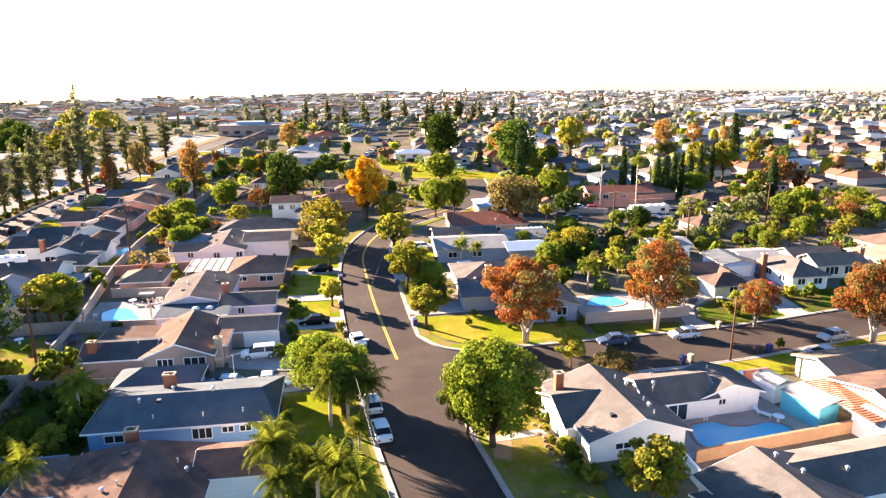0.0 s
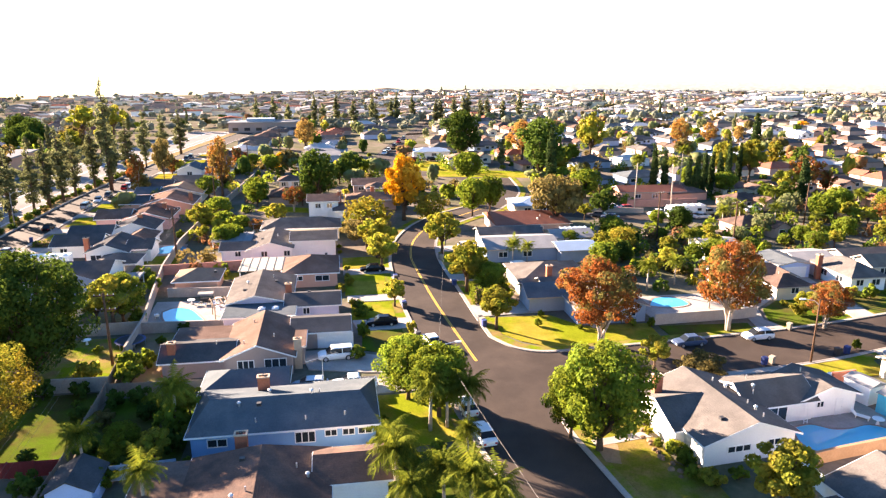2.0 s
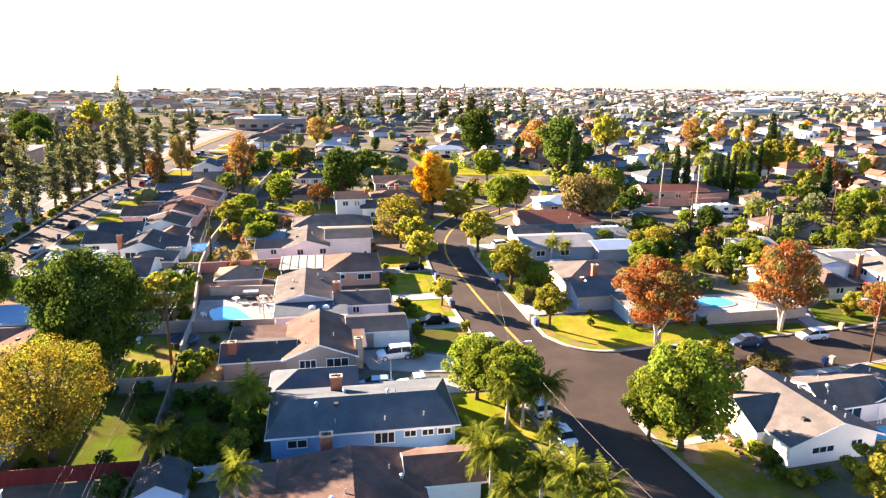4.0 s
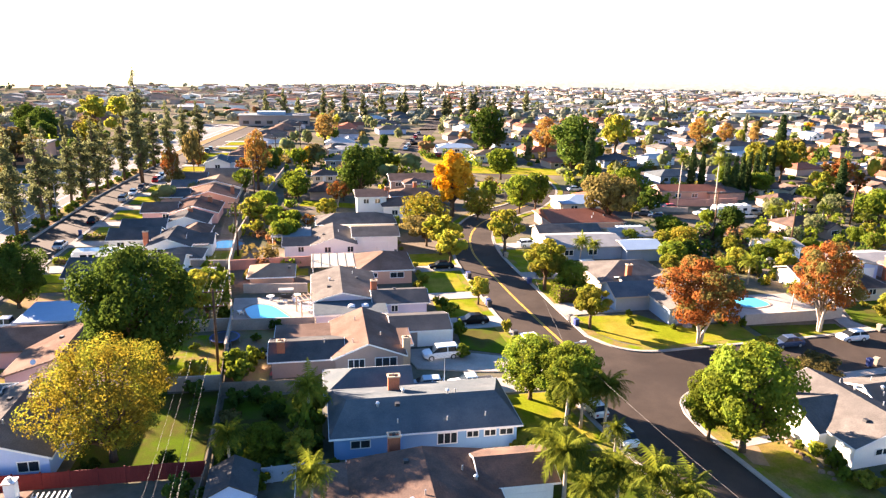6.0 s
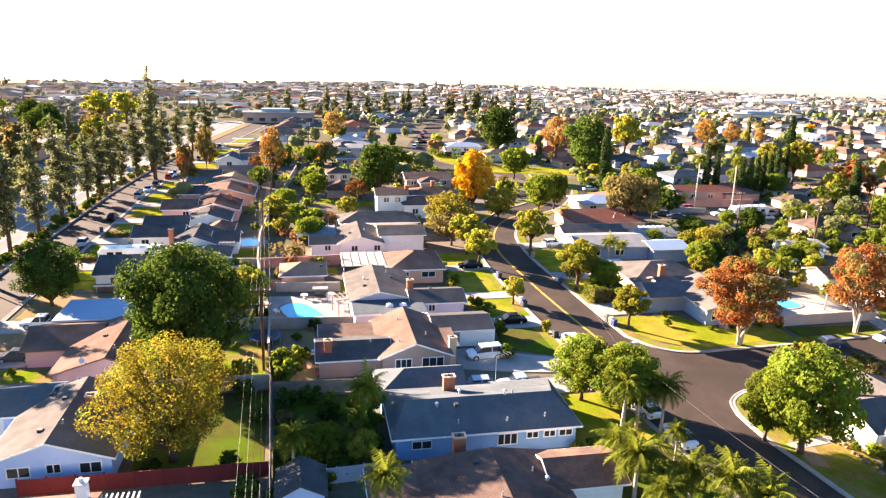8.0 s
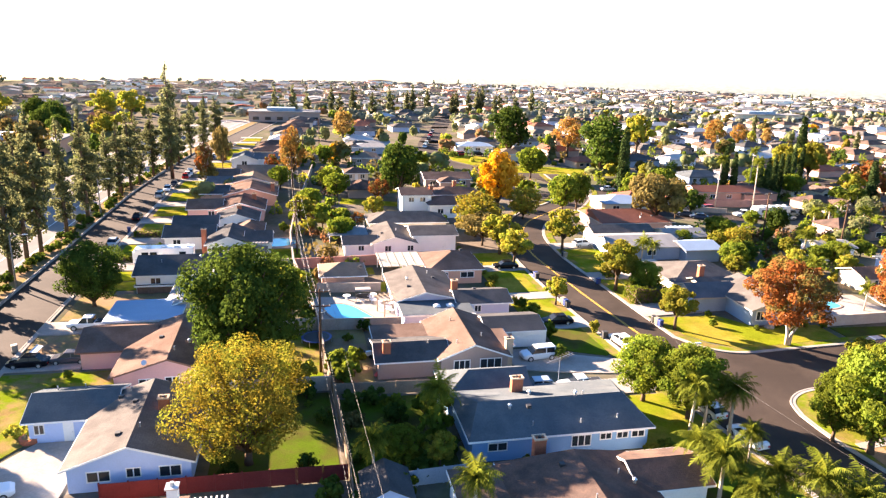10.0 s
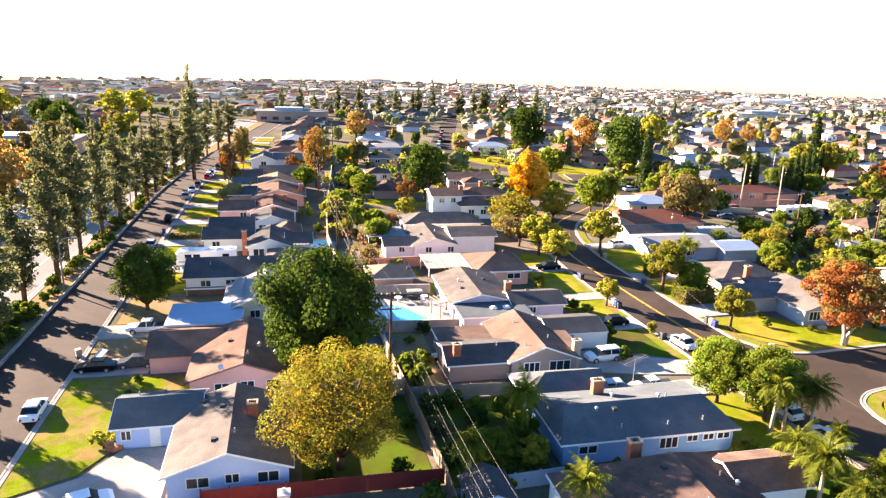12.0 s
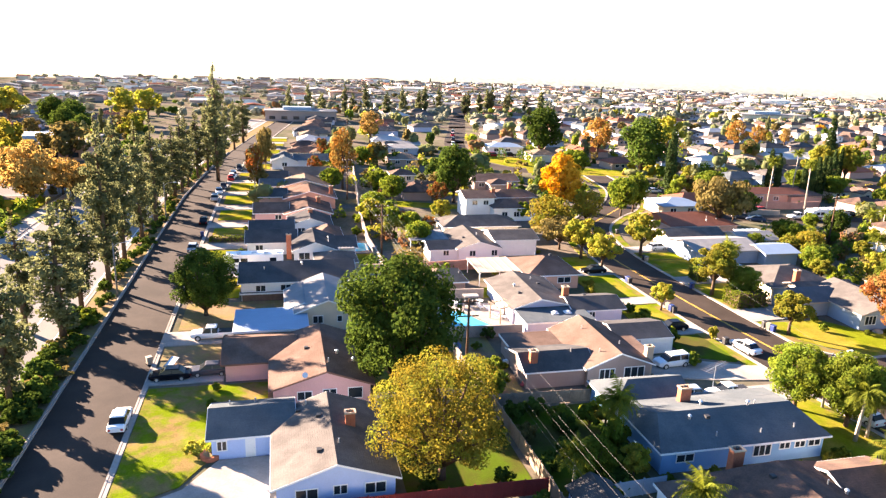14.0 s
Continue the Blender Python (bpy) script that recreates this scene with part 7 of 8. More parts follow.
for x, y, s in SHRUBS:
    put(T_BUSH if random.random() < 0.6 else T_BUSHG, x, y, s * random.uniform(0.85, 1.15), sz=s * random.uniform(0.8, 1.3))
for i in range(44):
    put(random.choice((T_BUSHD, T_BUSHD, T_BUSH, T_BUSHO)), -88.8 - random.uniform(0, 3.4), random.uniform(64, 116), random.uniform(0.8, 1.3), sz=random.uniform(0.55, 1.1), label="dusty shrub under the pines", group="shrubs in the planted strip")
for i in range(74):
    y = 72 + 2.7 * i + random.uniform(-1, 1)
    x = -88.4 - random.uniform(0.2, 3.2) + max(0, y - 205) * 0.075
    put(random.choice((T_BUSHD, T_BUSHD, T_BUSHO, T_BUSH)), x, y, random.uniform(0.5, 0.95), sz=random.uniform(0.45, 0.85), label="dusty shrub under the pines", group="shrubs in the planted strip")
for x, y, k in [(-6.6, 61.4, 0.8), (-5.2, 56.4, 0.7), (-2.8, 60.6, 0.7), (-1.2, 57.4, 0.65), (-6.4, 53.4, 0.8), (-0.4, 54.6, 0.6), (-3.4, 63.6, 0.55), (-7.6, 65.4, 0.6), (-8.4, 69.0, 0.5)]:
    put(T_BUSH, x, y, k, sz=k * random.uniform(0.7, 1.1), label="leafy understorey shrub beneath palms")
# clipped hedges
def hedge(x0, y0, x1, y1, h, label="tall clipped green hedge"):
    rng = np.random.default_rng(int(abs(x0 * 31 + y0 * 7)))
    n = int(((x1 - x0 + y1 - y0) * 2 * h + (x1 - x0) * (y1 - y0)) * 26)
    p = rng.uniform((x0, y0, 0.05), (x1, y1, h), (n, 3))
    f = rng.integers(0, 5, n)
    for k, (ax, v) in enumerate(((0, x0), (0, x1), (1, y0), (1, y1), (2, h))):
        p[f == k, ax] = v + rng.normal(0, 0.12, (f == k).sum())
    cx, cy = (x0 + x1) / 2, (y0 + y1) / 2
    t = thing("hedge", pose(cx, cy, 0), label, "hedge")
    part("core", B().box(x0 - cx + 0.25, y0 - cy + 0.25, 0, x1 - cx - 0.25, y1 - cy - 0.25, h - 0.3), M_BARK, t)
    b = B()
    leaf_quads(b, p - np.array([cx, cy, 0]), 0.17, rng, 0.3)
    part("leaves", b, LV["green"], t)


hedge(9.1, 105.6, 14.6, 109.6, 2.6)
hedge(10.2, 119.0, 12.6, 121.8, 2.2, "block of clipped green hedge")
hedge(-77.2, 138.0, -69.8, 139.4, 1.0, "low clipped hedge along a lawn")
hedge(-77.2, 155.6, -69.8, 156.8, 1.0, "low clipped hedge along a lawn")
hedge(-23.5, 163.0, -10.5, 165.0, 1.6)
TREES = [  # proto, x, y, scale, scale of the height where it differs
    (T_LIME, 26.9, 78.2, 0.72), (T_OLIVE, 31.0, 74.2, 0.45), (T_LIME, 24.4, 48.8, 1.1), (T_RED, 58.6, 88.0, 0.62), (T_LIME, 59.5, 93.5, 0.6),
    (T_BUSHD, -34.2, 75.0, 0.85), (T_LIME, -29.6, 74.5, 0.6), (T_ROUND, -34.4, 66.6, 0.38), (T_LIME, -31.2, 65.4, 0.6), (T_BUSHO, -38.6, 74.2, 0.9), (T_BUSHD, -38.4, 68.4, 0.85), (T_BUSH, -35.0, 62.0, 0.9), (T_LIME, -46.0, 103.8, 1.25), (T_ROUND, -45.5, 106.5, 0.7), (T_LIME, -49.0, 106.0, 0.8), (T_LIME, -43.6, 163, 1.05), (T_BUSH, -47.5, 158, 0.8),
    (T_LIME, -42.0, 155, 0.55), (T_ROUND, -39.0, 165.0, 0.42), (T_LIME, -35.0, 163.0, 0.6), (T_RED, -31.0, 160, 0.3), (T_LIME, -27, 166, 0.9), (T_RED, -24.0, 184, 0.55), (T_RED, -36, 164, 0.32),
    (T_ROUND, 12.6, 109.5, 0.55), (T_TALL, -18.0, 190.0, 0.72, 0.76), (T_ROUND, 21.5, 171, 0.72, 0.9), (T_ROUND, 27.0, 175, 0.66, 0.88), (T_OLIVE, 38.4, 154.4, 1.05, 1.5), (T_ROUND, 58.0, 188, 0.8), (T_TALL, 54.5, 222, 0.97, 1.02), (T_TALL, 36.0, 268, 0.98, 0.98), (T_RUSSET, 62, 272, 1.1, 0.88), (T_LIME, 87, 261.5, 2.1, 2.7), (T_TALLAMBER, -25.5, 312, 1.0, 0.78), (T_RUSSET, 140, 292, 0.85, 0.8), (T_RUSSET, 161, 304, 0.7, 0.62), (T_TALLAMBER, 176, 304, 0.6, 0.55), (T_ROUND, 30, 222, 0.9), (T_GOLD, 9.5, 166, 0.6), (T_GOLD, -6.5, 150, 0.75),
    (T_OLIVE, -6.8, 143.0, 0.8), (T_ROUND, 37, 121, 0.5), (T_LIME, 34, 116, 0.7), (T_LIME, 41, 127, 0.7), (T_GOLD, 46, 133, 0.42), (T_ROUND, 60, 122, 0.45), (T_LIME, 49, 119, 0.7), (T_ROUND, 47, 140, 0.5), (T_LIME, 57, 114, 0.6), (T_LIME, 63, 128, 0.7), 
    (T_ROUND, 86, 127, 0.4), (T_LIME, 92, 129, 0.6), (T_LIME, 114, 146, 0.7), (T_LIME, 86, 160, 0.8), (T_LIME, 111, 206, 1.6, 2.1), (T_LIME, 118.5, 203, 1.6, 2.2), (T_LIME, 118, 184, 1.2), (T_RED, 128, 190, 0.9), (T_LIME, 62, 204, 1.2), (T_GOLD, 122, 150, 0.5), (T_ROUND, 130, 158, 0.6),
    (T_AMBER, -121.3, 193.9, 1.25), (T_AMBER, -113.9, 200.1, 0.85), (T_LIME, -181, 362, 2.6, 2.6), (T_LIME, -135, 368, 2.2, 2.6), (T_LIME, -128, 392, 2.2, 2.4), (T_LIME, -118, 300, 1.5, 1.8), (T_BIG, -150, 330, 0.7), (T_BIG, -140, 318, 0.6), (T_AMBER, -132, 217, 0.8), (T_AMBER, -111, 203, 0.6), (T_ROUND, -126, 168, 0.9), (T_BIG, -152, 352, 0.8), (T_BIG, -166, 372, 0.8), (T_RUSSET, -46, 210, 0.68, 0.98), (T_RED, -70.3, 212, 0.5, 1.0), (T_OLIVE, -67.7, 234, 0.46, 1.7),
]
for p_, x, y, s, *tall in TREES:
    put(p_, x, y, s, sz=tall[0] if tall else None)
for i, (x, y) in enumerate([(24, 128), (46, 98.5), (51.5, 96.2), (40, 108.5), (88, 142), (92, 150), (84, 152), (120, 160), (126, 164), (131, 168), (137, 172), (128, 150), (104, 168), (110, 172), (20.5, 126), (-37.5, 64.8)]):
    put(T_QUEEN, x, y, random.uniform(0.55, 0.85))
put(T_CYP, 50.5, 197.5, 1.8, sz=1.85, label="tall dark conifer above the roofs")
put(T_CYP, 141, 236, 2.0, sz=1.9, label="tall dark conifer above the roofs")
put(T_CYP, 118, 176, 1.6, sz=1.2, label="dark conifer beside low roofs")

# ---- the town beyond ----
random.seed(33)
PLAIN[0] = True
FAR_HOUSES = []
KINDS = [("mauve", "grey"), ("cream", "brown"), ("grey", "dark"), ("mauve", "umber"), ("salmon", "brown"), ("grey", "blue"), ("mauve", "tan"), ("mauve", "rust"), ("lilac", "grey"), ("cream", "tan"), ("white", "gravel"), ("mauve", "gravel")]
for i, (wl, rf_) in enumerate(KINDS):
    k = i % 3
    a, d = 5.8 + k, 4.2 + 0.4 * k
    wings = [(-a, -d, a, d, "x", "hip", 2.5, 1.5), ((-a, a - 5)[i % 2], -d - 4.5, (-a + 5, a)[i % 2], -d + 1, "y", ("gable", "gable", "hip")[k], 2.6, 1.2)]
    u = 7.5 if i % 2 == 0 else 1.5
    h = house("distant %s bungalow with %s roof" % ({"grey": "blue-grey", "mauve": "tan", "lilac": "lilac-grey"}.get(wl, wl), {"pale": "pale grey", "gravel": "haze-paled", "blue": "blue-grey", "dark": "dark grey", "rust": "rust-red"}.get(rf_, rf_)), wl, rf_, wings,
              windows=[(0, "S", u, 0.9, 1.8, 1.1, 1), (0, "S", u + 2.8, 0.9, 1.6, 1.1, 1), (1, "S", 1.4, 0.9, 2.0, 1.1, 1)], group="houses of the town beyond")
    FAR_HOUSES.append(h)
    FAR_AWAY.append(h)
PLAIN[0] = False
TAKEN = [(w.matrix_basis.translation.x, w.matrix_basis.translation.y) for w in scene.objects if w.parent is None and w.name.startswith("house")]
ROADS = KL + KRU + SIDE_N + SIDE_S + far_road + CL + [(x - 20, y) for x, y in CL]


def clear(x, y, house_gap, road_gap):
    return all((x - a) ** 2 + (y - b2) ** 2 > house_gap**2 for a, b2 in TAKEN) and all((x - a) ** 2 + (y - b2) ** 2 > road_gap**2 for a, b2 in ROADS)


def in_view(x, y, margin=40):
    """Whether a place of the plan lies in the wedge of town that the walk overlooks."""
    return -0.62 * y - 60 - margin < x + 30 < 1.12 * y + margin and y > 40


LOTS = []
# frontage row and the row behind it go on northwards
for i in range(10):
    y = 272 + 17.6 * i
    sh = max(0, y - 205) * 0.085
    LOTS.append((-61 + sh, y, random.choice((0, 90))))
for i in range(11):
    LOTS.append((-28 + 0.09 * max(0, 18 * i - 20), 200 + 18 * i, random.choice((0, 90, 180))))
for j in range(5):
    for i in range(24):
        LOTS.append((28 + i * 19.5 - 6 * j, 178 + j * 62 + i * 3.2, 8 + random.choice((0, 180))))
        LOTS.append((28 + i * 19.5 - 6 * j, 207 + j * 62 + i * 3.2, 8 + random.choice((0, 180))))
LOTS += [(84, 145, 10), (96, 172, 12), (112, 124, 12), (108, 168, 10), (126, 130, 12), (140, 138, 12), (134, 154, 12), (146, 160, 12), (128, 172, 12), (70, 205, 12), (90, 210, 10), (106, 184, 12)]
for j in range(8):
    for i in range(4):
        LOTS.append((-150 - i * 24, 290 + j * 24, random.choice((0, 90))))
placed = 0
for x, y, a in LOTS:
    x, y = x + random.uniform(-1.5, 1.5), y + random.uniform(-1.5, 1.5)
    if (4 < x < 34 and 234 < y < 298) or y > 470 or not in_view(x, y) or not clear(x, y, 15.0 if y > 190 else 12.0, 10.5) or random.random() < 0.05:
        continue
    near = y < 200 and x > 40
    copy_thing(random.choice([FAR_HOUSES[q] for q in (1, 3, 4, 6, 7, 11)] if near else FAR_HOUSES), laid(pose(x, y, 0, 0, 0, a + random.uniform(-2, 2)) @ Matrix.Diagonal((0.86, 0.86, 0.9, 1) if near else (0.88, 0.88, 0.94, 1))))
    TAKEN.append((x, y))
    placed += 1
# trees and shrubs among them
W_ = [0, 0, 1, 1, 1, 2, 2, 3, 4, 5]
n = 0
while n < 62:
    y = 150 + 120 * random.random() ** 0.8
    x = random.uniform(-0.62 * y - 90, 1.12 * y)
    if not clear(x, y, 8.0, 6.5):
        continue
    put(FARS[random.choice(W_)], x, y, random.uniform(0.5, 1.15), group="trees of the town beyond")
    n += 1
for i in range(22):
    k = i / 21
    put(FARPINE, -60 + 175 * k + random.uniform(-5, 5), 425 + 60 * k + random.uniform(-14, 14), random.uniform(0.75, 1.0), sz=random.uniform(0.7, 1.1), group="distant pines")
# a cross street with parked cars beyond the side street
strip("town_street", [(45, 172), (54, 166.5), (68, 162.5), (86, 163), (120, 171), (170, 186)], -3.6, 3.6, -0.02, 0.02, M_ASPHALT, "asphalt street between rows of houses", "road")
for x, y, k, c, a in [(69.2, 164.4, "pickup truck", "white", 182), (82.5, 164.0, "sport utility vehicle", "silver", 5), (79.0, 160.4, "saloon car", "white", 4), (87, 165.6, "saloon car", "black", 10), (55.5, 163.0, "saloon car", "blue", 150), (53.4, 166.2, "saloon car", "grey", 150), (63.4, 172.6, "hatchback", "red", 178), (60.2, 174.6, "saloon car", "white", 176), (96, 165.6, "saloon car", "white", 12), (47.6, 200.5, "saloon car", "white", 5), (18.7, 274.5, "sport utility vehicle", "red", 2), (25.6, 274.5, "sport utility vehicle", "black", 2)]:
    vehicle(k, c, x, y, a, "%s %s parked on a street beyond the corner" % (c, k))
random.seed(91)
for i in range(26):
    x, y, a = random.choice([(-80, random.uniform(205, 300), 95), (random.uniform(30, 170), 0, 8), (0, random.uniform(285, 360), 76)])
    if y == 0:
        y = 193 + 62 * random.randrange(4) + 3.3 * (x - 22) / 20 + random.choice((-2.8, 2.8))
    elif a == 95:
        x = -79.6 + max(0, y - 205) * 0.09
    else:
        x = 7.1 + (y - 280.7) * 0.24 - 3.2
    vehicle(random.choice(("saloon car", "hatchback", "sport utility vehicle")), random.choice(("white", "silver", "black", "grey", "red", "white")), x, y, a + random.choice((0, 180)), "parked car on a far residential street")
# streets between the rows
for j in range(5):
    line = [(22 + t * 20 - 6 * j, 193 + j * 62 + 3.3 * t) for t in range(0, 26, 5)]
    strip("town_street", line, -4, 4, -0.02, 0.02, M_ASPHALT, "asphalt street between rows of houses", "road")
# roofs of the school over the avenue
for x0, y0, x1, y1, h_, wl in [(-158, 264, -127, 288, 5.0, "salmon"), (-205, 262, -164, 290, 4.2, "white"), (-70, 405, -34, 419, 5.0, "mauve"), (250, 440, 300, 455, 5, "cream")]:
    hb3 = thing("school_building", pose((x0 + x1) / 2, (y0 + y1) / 2, 0), "long low building with pale flat roof beyond the avenue", "building")
    a, d = (x1 - x0) / 2, (y1 - y0) / 2
    part("wall", B().box(-a, -d, 0, a, d, h_), WALL[wl], hb3)
    part("roof", B().box(-a - 0.6, -d - 0.6, h_ + 0.01, a + 0.6, d + 0.6, h_ + 0.5), ROOF["pale"], hb3)
    part("roof_hall", B().box(-a * 0.5, -d * 0.5, h_ + 0.51, a * 0.3, d * 0.4, h_ + 2.0), ROOF["sky"], hb3)
    for i in range(int(a / 3)):
        part("window", B().box(-a + 2 + 6 * i, -d - 0.05, 1.0, -a + 5 + 6 * i, -d - 0.004, 2.6), M_GLASS, hb3)
lawn([(-150, 150), (-119, 150), (-119, 200), (-150, 200)], None, "broad lawn beyond the avenue")
pad("parking_lot", [(-150, 204), (-119, 204), (-119, 255), (-150, 255)], 0.05, M_ASPHALT_OLD, "worn asphalt parking lot beyond the avenue", "parking")

# low shrubs along house walls
random.seed(71)
SPOTS = [(20.6, 56.4), (20.9, 58), (19.6, 59.6), (19.4, 61.4), (19.3, 63.2), (19.5, 65), (20.4, 55.2), (-64.6, 83.8), (-62.8, 83.9), (-59, 66.2), (-27.5, 64.6), (-23, 64.7), (-13, 64.6), (-10.2, 64.4), (-9.0, 70), (-9.1, 73.5), (-27.6, 83), (-25.9, 83.2), (-19.6, 83.2), (-10.4, 103.8), (-10.2, 106.5), (-11.4, 121), (-11.3, 124), (-11.5, 128), (22.6, 92.9), (26, 93.2), (31, 93), (18.2, 99.0), (21.6, 54.4), (24, 54.8), (28, 54.9), (20, 69.8), (19.2, 67), (33.5, 72), (44, 74), (58.4, 97.6), (63, 97.8), (67, 98), (74, 99.2), (80, 100), (84.8, 103), (16.6, 110), (16.4, 114), (16, 126), (16.2, 131), (16.2, 145), (30, 119), (-70.6, 86), (-70.6, 90), (-69.9, 110), (-66, 110.2), (-70.6, 127), (-70.4, 143), (-70.4, 147), (-70.4, 161), (-70.4, 165), (-12.2, 140), (-12, 145), (-46, 87), (-50, 97), (-45.5, 95), (-48, 80), (-51, 76), (-43, 79), (-38, 97), (-37, 92), (-40, 124), (-33, 128), (-26, 128), (36, 95), (44, 95.2), (49.5, 95.4), (55, 71.5), (48, 72.3)]
for x, y in SPOTS:
    put(random.choice((T_BUSH, T_BUSH, T_BUSHG)), x + random.uniform(-0.6, 0.6), y + random.uniform(-0.4, 0.4), random.uniform(0.28, 0.6), label="low garden shrub beside a house", group="shrubs along house walls")
# back yard trees between the rows
for i in range(17):
    y = random.uniform(126, 260)
    x = random.choice((random.uniform(-50, -42.5), random.uniform(-42, -34)))
    if clear(x, y, 8.0, 6.0) and (x + 48) ** 2 + (y - 146) ** 2 > 130:
        put(random.choice((T_LIME, T_ROUND, T_ROUND, T_BUSHD, T_BUSH)), x, y, random.uniform(0.35, 0.65), label="leafy back yard tree between walls", group="back yard trees")

# belt of big trees beyond the avenue
random.seed(17)
for i in range(36):
    y = random.uniform(160, 330)
    x = -124 - 0.35 * max(0, 260 - y) * random.random() - random.uniform(0, 0.36 * y)
    if y > 300:
        x += 0.25 * (y - 300)
    if clear(x, y, 11.0, 8.0):
        put(FARS[random.choice((0, 1, 1, 2, 3, 3, 3, 6, 6, 5, 4))], x, y, random.uniform(0.95, 1.7), group="trees beyond the avenue")
# garden planting of the block beyond the corner
random.seed(63)
G_R, G_L = "trees and bushes of the block beyond the corner", (T_ROUND, T_BUSH, T_LIME)
for x, y, k, s in [(47, 142.6, "g", 0.6), (63.2, 153, "g", 0.4), (66.5, 148.3, "d", 0.5), (62.6, 133.7, "g", 0.5), (84, 158, "s", 0.95), (83, 141.5, "s", 0.7), (55.9, 121.9, "g", 0.5), (52.6, 126.2, "l", 0.8), (46.6, 135.5, "l", 0.8), (41.7, 134.1, "l", 0.7), (56.2, 114.5, "l", 0.75), (74, 136.3, "s", 0.6), (48.7, 163, "l", 0.8), (51.3, 178.9, "g", 0.55), (94.4, 195.8, "g", 0.75), (101.4, 188.3, "g", 0.8), (98, 155, "s", 0.75), (105, 151, "g", 0.75), (103.4, 161, "s", 0.8), (115.7, 159, "g", 0.8), (112, 150, "l", 1.0), (119, 147, "r", 0.55), (100.8, 137, "g", 0.45), (92, 135, "l", 0.8), (105, 131.4, "l", 0.85), (112, 137, "l", 0.8), (124, 143, "g", 0.6), (87, 133, "g", 0.4), (107, 176, "g", 0.6), (45.3, 117, "l", 0.65), (36, 111, "g", 0.33), (71, 127, "g", 0.36), (38, 120.5, "l", 0.6), (43, 126, "d", 0.34), (58, 140, "g", 0.38), (137, 202, "g", 0.7), (20, 140.2, "l", 0.5), (36, 137.5, "g", 0.42), (129, 138, "l", 0.9), (69, 140, "l", 0.7)]:
    put({"d": T_BIG, "g": T_ROUND, "l": T_LIME, "r": T_RED, "s": FARS[6]}[k], x, y, s * random.uniform(0.72, 0.95), group=G_R)
for x, y in [(46.4, 111), (60, 119.5), (100, 146), (108, 157), (113, 163), (97, 163), (79, 151), (58, 128)]:
    put(T_QUEEN, x, y, random.uniform(0.55, 0.9), group=G_R)


def shrubbery(label, key, spots, rng, size=0.42, n=80):
    """Low planting too thick to count: uneven leafy mounds."""
    b = B()
    for x, y, r, h_ in spots:
        q = rng.normal(size=(n, 3))
        q /= np.linalg.norm(q, axis=1, keepdims=True)
        q[:, 2] = np.abs(q[:, 2]) if h_ < 2 * r else q[:, 2]
        base = 0.1 if h_ < 2 * r else h_ * 0.5
        tall = h_ * (0.9 if h_ < 2 * r else 0.5)
        lump = 1 + 0.25 * np.sin(q[:, :1] * 5 + x) * np.cos(q[:, 1:2] * 4 + y)
        leaf_quads(b, q * np.array([r, r, tall]) * lump * rng.uniform(0.75, 1.0, (n, 1)) + np.array([x, y, base]), size, rng, 0.4)
    tagged(part("shrubbery", b, LV[key]), label, "shrubbery", kind="stuff")


rng = np.random.default_rng(41)
BEDS = [(38, 108, 58, 146, 50), (56, 118, 84, 150, 55), (84, 124, 128, 162, 60), (60, 178, 135, 205, 90), (16, 184, 62, 216, 60), (-53, 122, -34, 195, 30), (-52, 195, -30, 300, 60), (-30, 190, 40, 300, 150), (40, 205, 220, 330, 260), (-135, 150, -112, 260, 40)]
spots = {"green": [], "dark": [], "lime": [], "olive": [], "russet": []}
for x0, y0, x1, y1, k in BEDS:
    for i in range(k):
        x, y = rng.uniform(x0, x1), rng.uniform(y0, y1)
        r = rng.uniform(0.7, 2.0)
        if clear(x, y, 7.5, 5.8) and (x + 48) ** 2 + (y - 146) ** 2 > 90:
            spots[rng.choice(list(spots), p=[0.34, 0.22, 0.12, 0.22, 0.1])].append((x, y, r, r * rng.uniform(0.9, 2.4)))
for k, sp in spots.items():
    shrubbery("thick %s planting between the back yards" % {"russet": "russet", "lime": "yellow-green", "dark": "dark green", "green": "green", "olive": "olive"}[k], k, sp, rng)

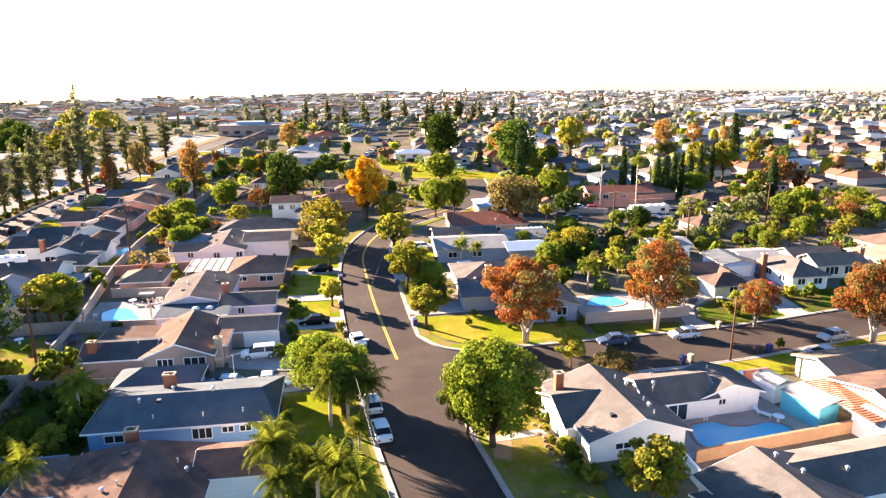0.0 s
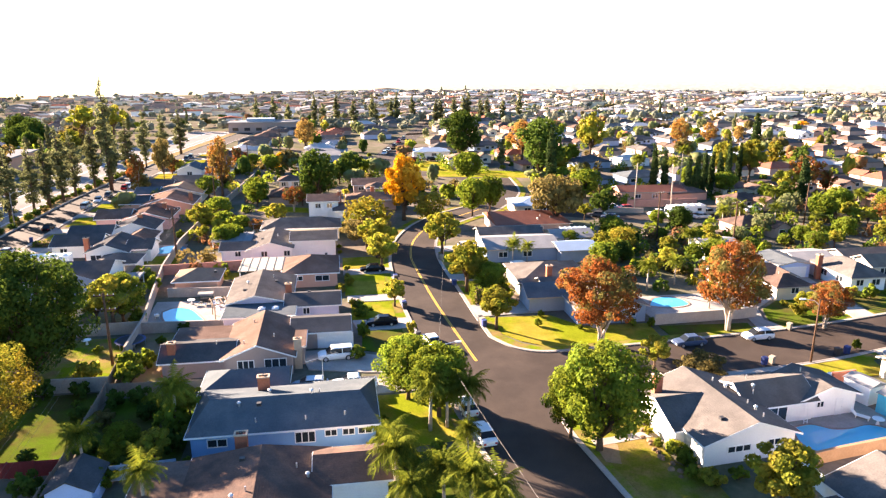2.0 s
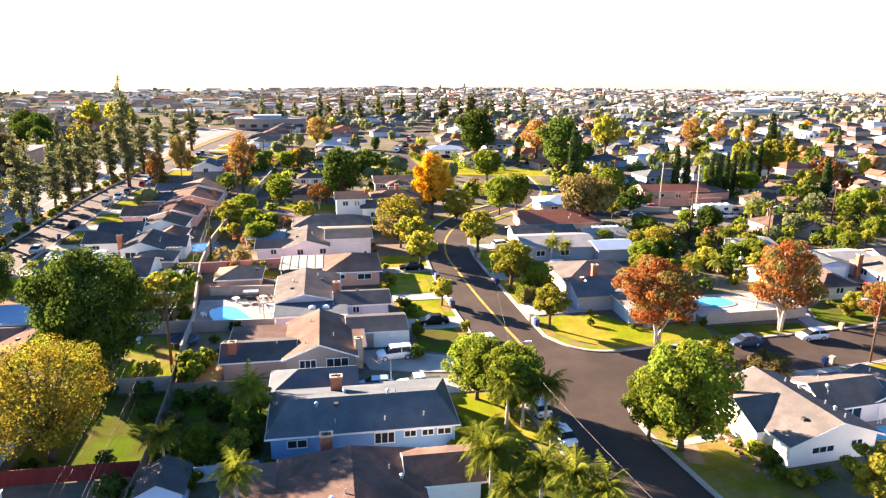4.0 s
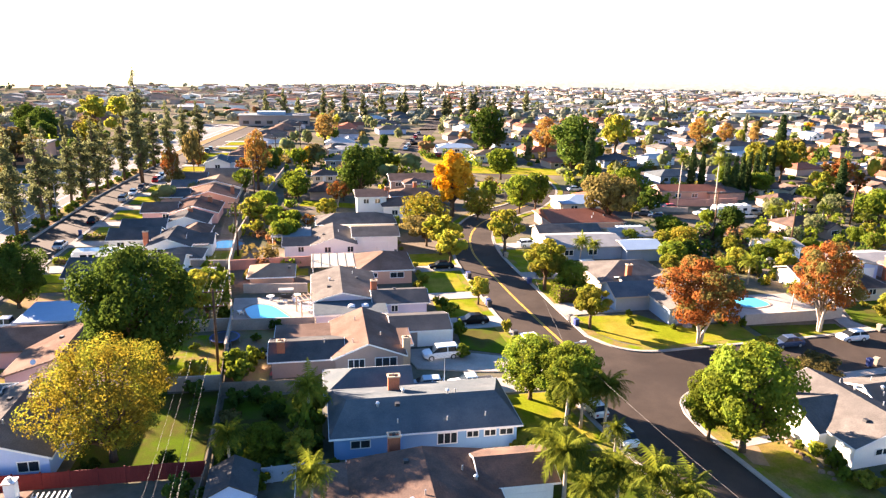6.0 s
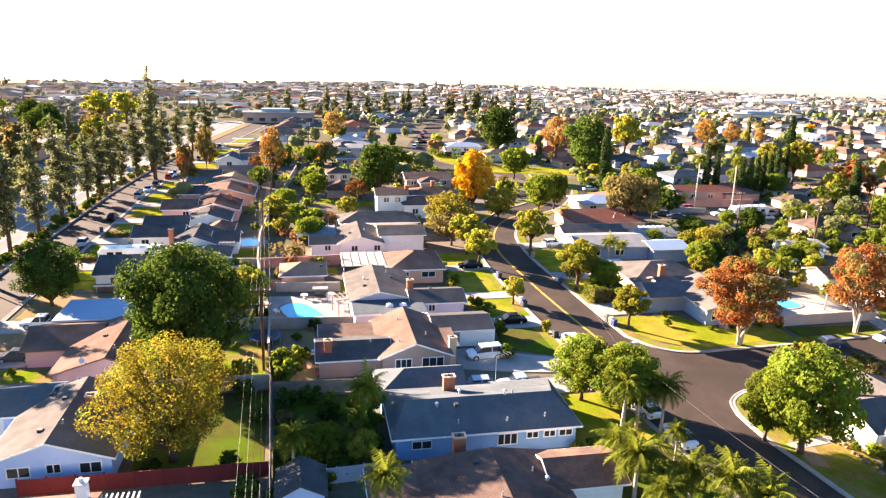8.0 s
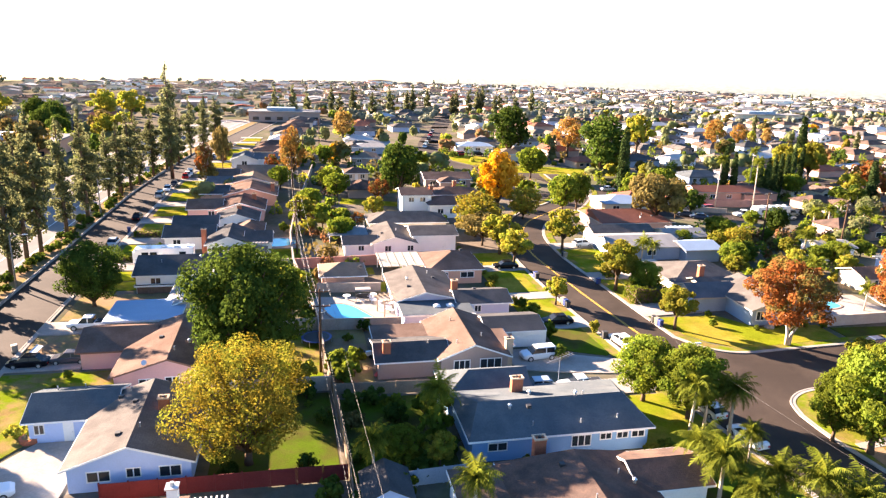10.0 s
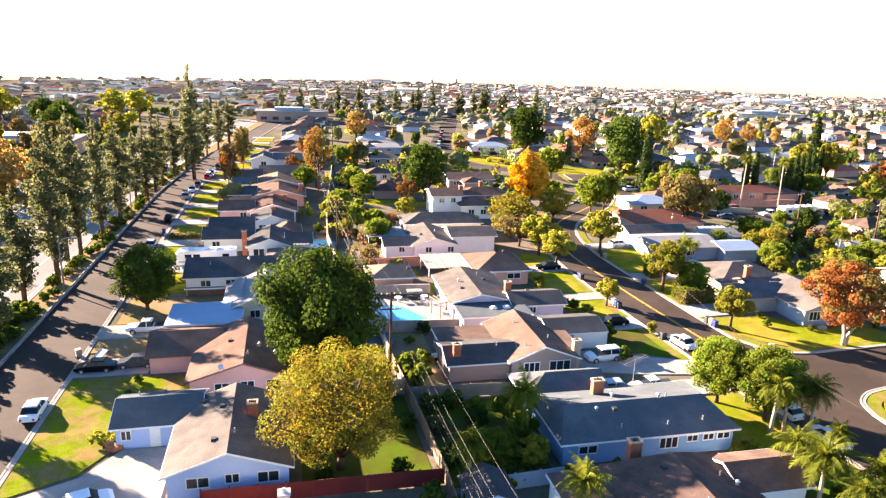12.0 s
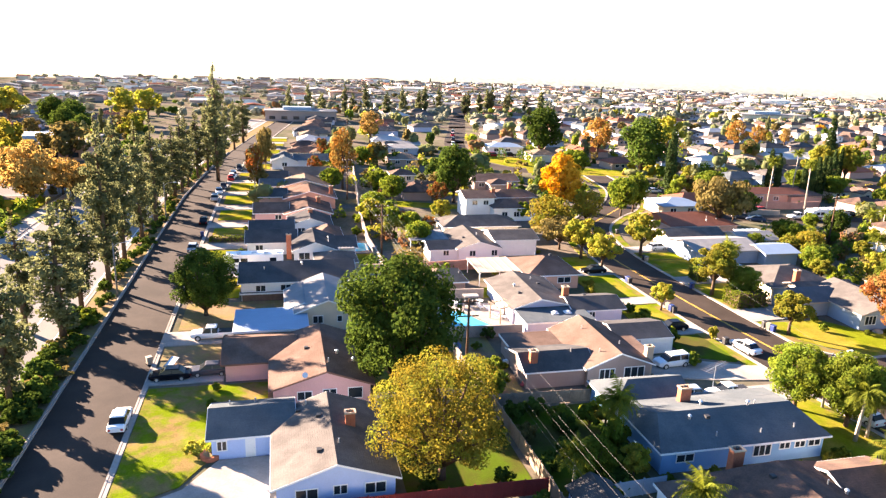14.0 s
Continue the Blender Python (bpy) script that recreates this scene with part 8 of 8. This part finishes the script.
# the far town and its woods, past counting
rng = np.random.default_rng(77)
rows_ = {k: B() for k in ("gravel", "pale", "tan", "grey", "brown", "rust")}
fw = {k: B() for k in ("white", "cream", "mauve")}
for j in range(30):
    for i in range(100):
        u, w_ = -560 + 17.5 * i + rng.uniform(-3, 3), 478 + (j // 2) * 38 + (j % 2) * 19 + rng.uniform(-2.5, 2.5)
        x, y = u * 0.99 - 30, w_ + 0.1 * u * (1 if (i // 30) % 2 else 0.6)
        if rng.random() < (0.6 if x < -0.1 * y else 0.2 if y < 560 else 0.4) or math.hypot(x - HAZE_X, y - HAZE_Y) > HAZE_R - 12 or not in_view(x, y, 30) or y < 474:
            continue
        a, d, h_ = rng.uniform(4.5, 8), rng.uniform(3.8, 5), rng.uniform(2.6, 3.2)
        if rng.random() < 0.012:
            a, d, h_ = a * 2.6, d * 2.0, 5
        fw[("white", "cream", "mauve")[rng.choice(3, p=[0.3, 0.3, 0.4])]].box(x - a, y - d, 0, x + a, y + d, h_)
        k = list(rows_)[rng.choice(6, p=[0.16, 0.28, 0.22, 0.18, 0.12, 0.04])]
        if rng.random() < 0.5:
            rows_[k].extrude([(y - d - 0.4, h_), (y + d + 0.4, h_), (y, h_ + 1.0)], x - a - 0.4, x + a + 0.4, "x")
        else:
            rows_[k].extrude([(x - a - 0.4, h_), (x + a + 0.4, h_), (x, h_ + 1.1)], y - d - 0.4, y + d + 0.4, "y")
for k, b in fw.items():
    tagged(part("far_house_walls", b, WALL[k]), "pale walls of the far town's houses", "far houses", kind="stuff")
for k, b in rows_.items():
    tagged(part("far_roofs", b, ROOF[k]), "low roofs of the far town", "far roofs", kind="stuff")
LUMP, LUMP_F = [], []
for lat in (-0.85, -0.2, 0.45, 0.9):
    for k in range(6):
        a = math.tau * (k + 0.5 * (lat > 0)) / 6
        w_ = math.sqrt(1 - lat * lat)
        LUMP.append((w_ * math.cos(a), w_ * math.sin(a), lat))
for j in range(3):
    LUMP_F += [(6 * j + k, 6 * j + (k + 1) % 6, 6 * j + 6 + (k + 1) % 6, 6 * j + 6 + k) for k in range(6)]
LUMP_F += [tuple(18 + k for k in range(6))]
LUMP = np.array(LUMP)
# Greyed crowns take over with distance; haze is put into their colour.
for key, num in (("greyed", 4200), ("dark", 190), ("green", 300), ("olive", 260), ("sage", 900), ("lime", 150), ("pine", 90), ("orange", 20), ("russet", 70), ("gold", 36)):
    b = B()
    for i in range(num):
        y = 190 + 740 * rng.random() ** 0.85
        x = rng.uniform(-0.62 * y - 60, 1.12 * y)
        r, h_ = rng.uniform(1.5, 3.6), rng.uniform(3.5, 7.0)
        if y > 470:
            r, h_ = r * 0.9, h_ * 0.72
        if (key == "greyed" and y < 400) or (key not in ("greyed", "sage", "pine", "olive") and y > 520) or (key == "sage" and y > 600):
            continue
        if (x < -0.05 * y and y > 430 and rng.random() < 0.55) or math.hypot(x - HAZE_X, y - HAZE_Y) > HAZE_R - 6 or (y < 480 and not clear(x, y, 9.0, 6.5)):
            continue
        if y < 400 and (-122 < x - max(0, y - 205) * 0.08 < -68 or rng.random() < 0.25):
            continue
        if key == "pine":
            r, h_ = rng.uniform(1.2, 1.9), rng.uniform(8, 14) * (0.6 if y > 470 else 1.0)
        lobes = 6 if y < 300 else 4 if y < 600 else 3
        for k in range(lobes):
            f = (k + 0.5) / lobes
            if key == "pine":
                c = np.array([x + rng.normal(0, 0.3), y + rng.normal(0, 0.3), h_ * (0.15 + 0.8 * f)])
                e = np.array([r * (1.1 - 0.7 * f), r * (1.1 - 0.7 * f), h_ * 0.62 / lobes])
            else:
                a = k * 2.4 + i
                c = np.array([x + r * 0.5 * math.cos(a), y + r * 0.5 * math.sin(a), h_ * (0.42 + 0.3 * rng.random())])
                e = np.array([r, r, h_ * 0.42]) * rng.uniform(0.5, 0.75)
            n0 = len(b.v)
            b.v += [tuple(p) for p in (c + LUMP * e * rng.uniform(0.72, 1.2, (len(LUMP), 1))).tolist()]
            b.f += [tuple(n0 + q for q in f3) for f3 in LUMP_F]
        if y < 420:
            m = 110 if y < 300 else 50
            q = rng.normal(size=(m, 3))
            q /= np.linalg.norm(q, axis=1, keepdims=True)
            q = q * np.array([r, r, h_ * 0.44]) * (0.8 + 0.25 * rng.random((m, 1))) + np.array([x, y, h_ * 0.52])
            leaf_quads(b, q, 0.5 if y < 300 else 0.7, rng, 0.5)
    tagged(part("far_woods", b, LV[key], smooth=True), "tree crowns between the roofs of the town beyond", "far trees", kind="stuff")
# remove the masters
for t in FAR_AWAY:
    for o in [*t.children_recursive, t]:
        bpy.data.objects.remove(o)
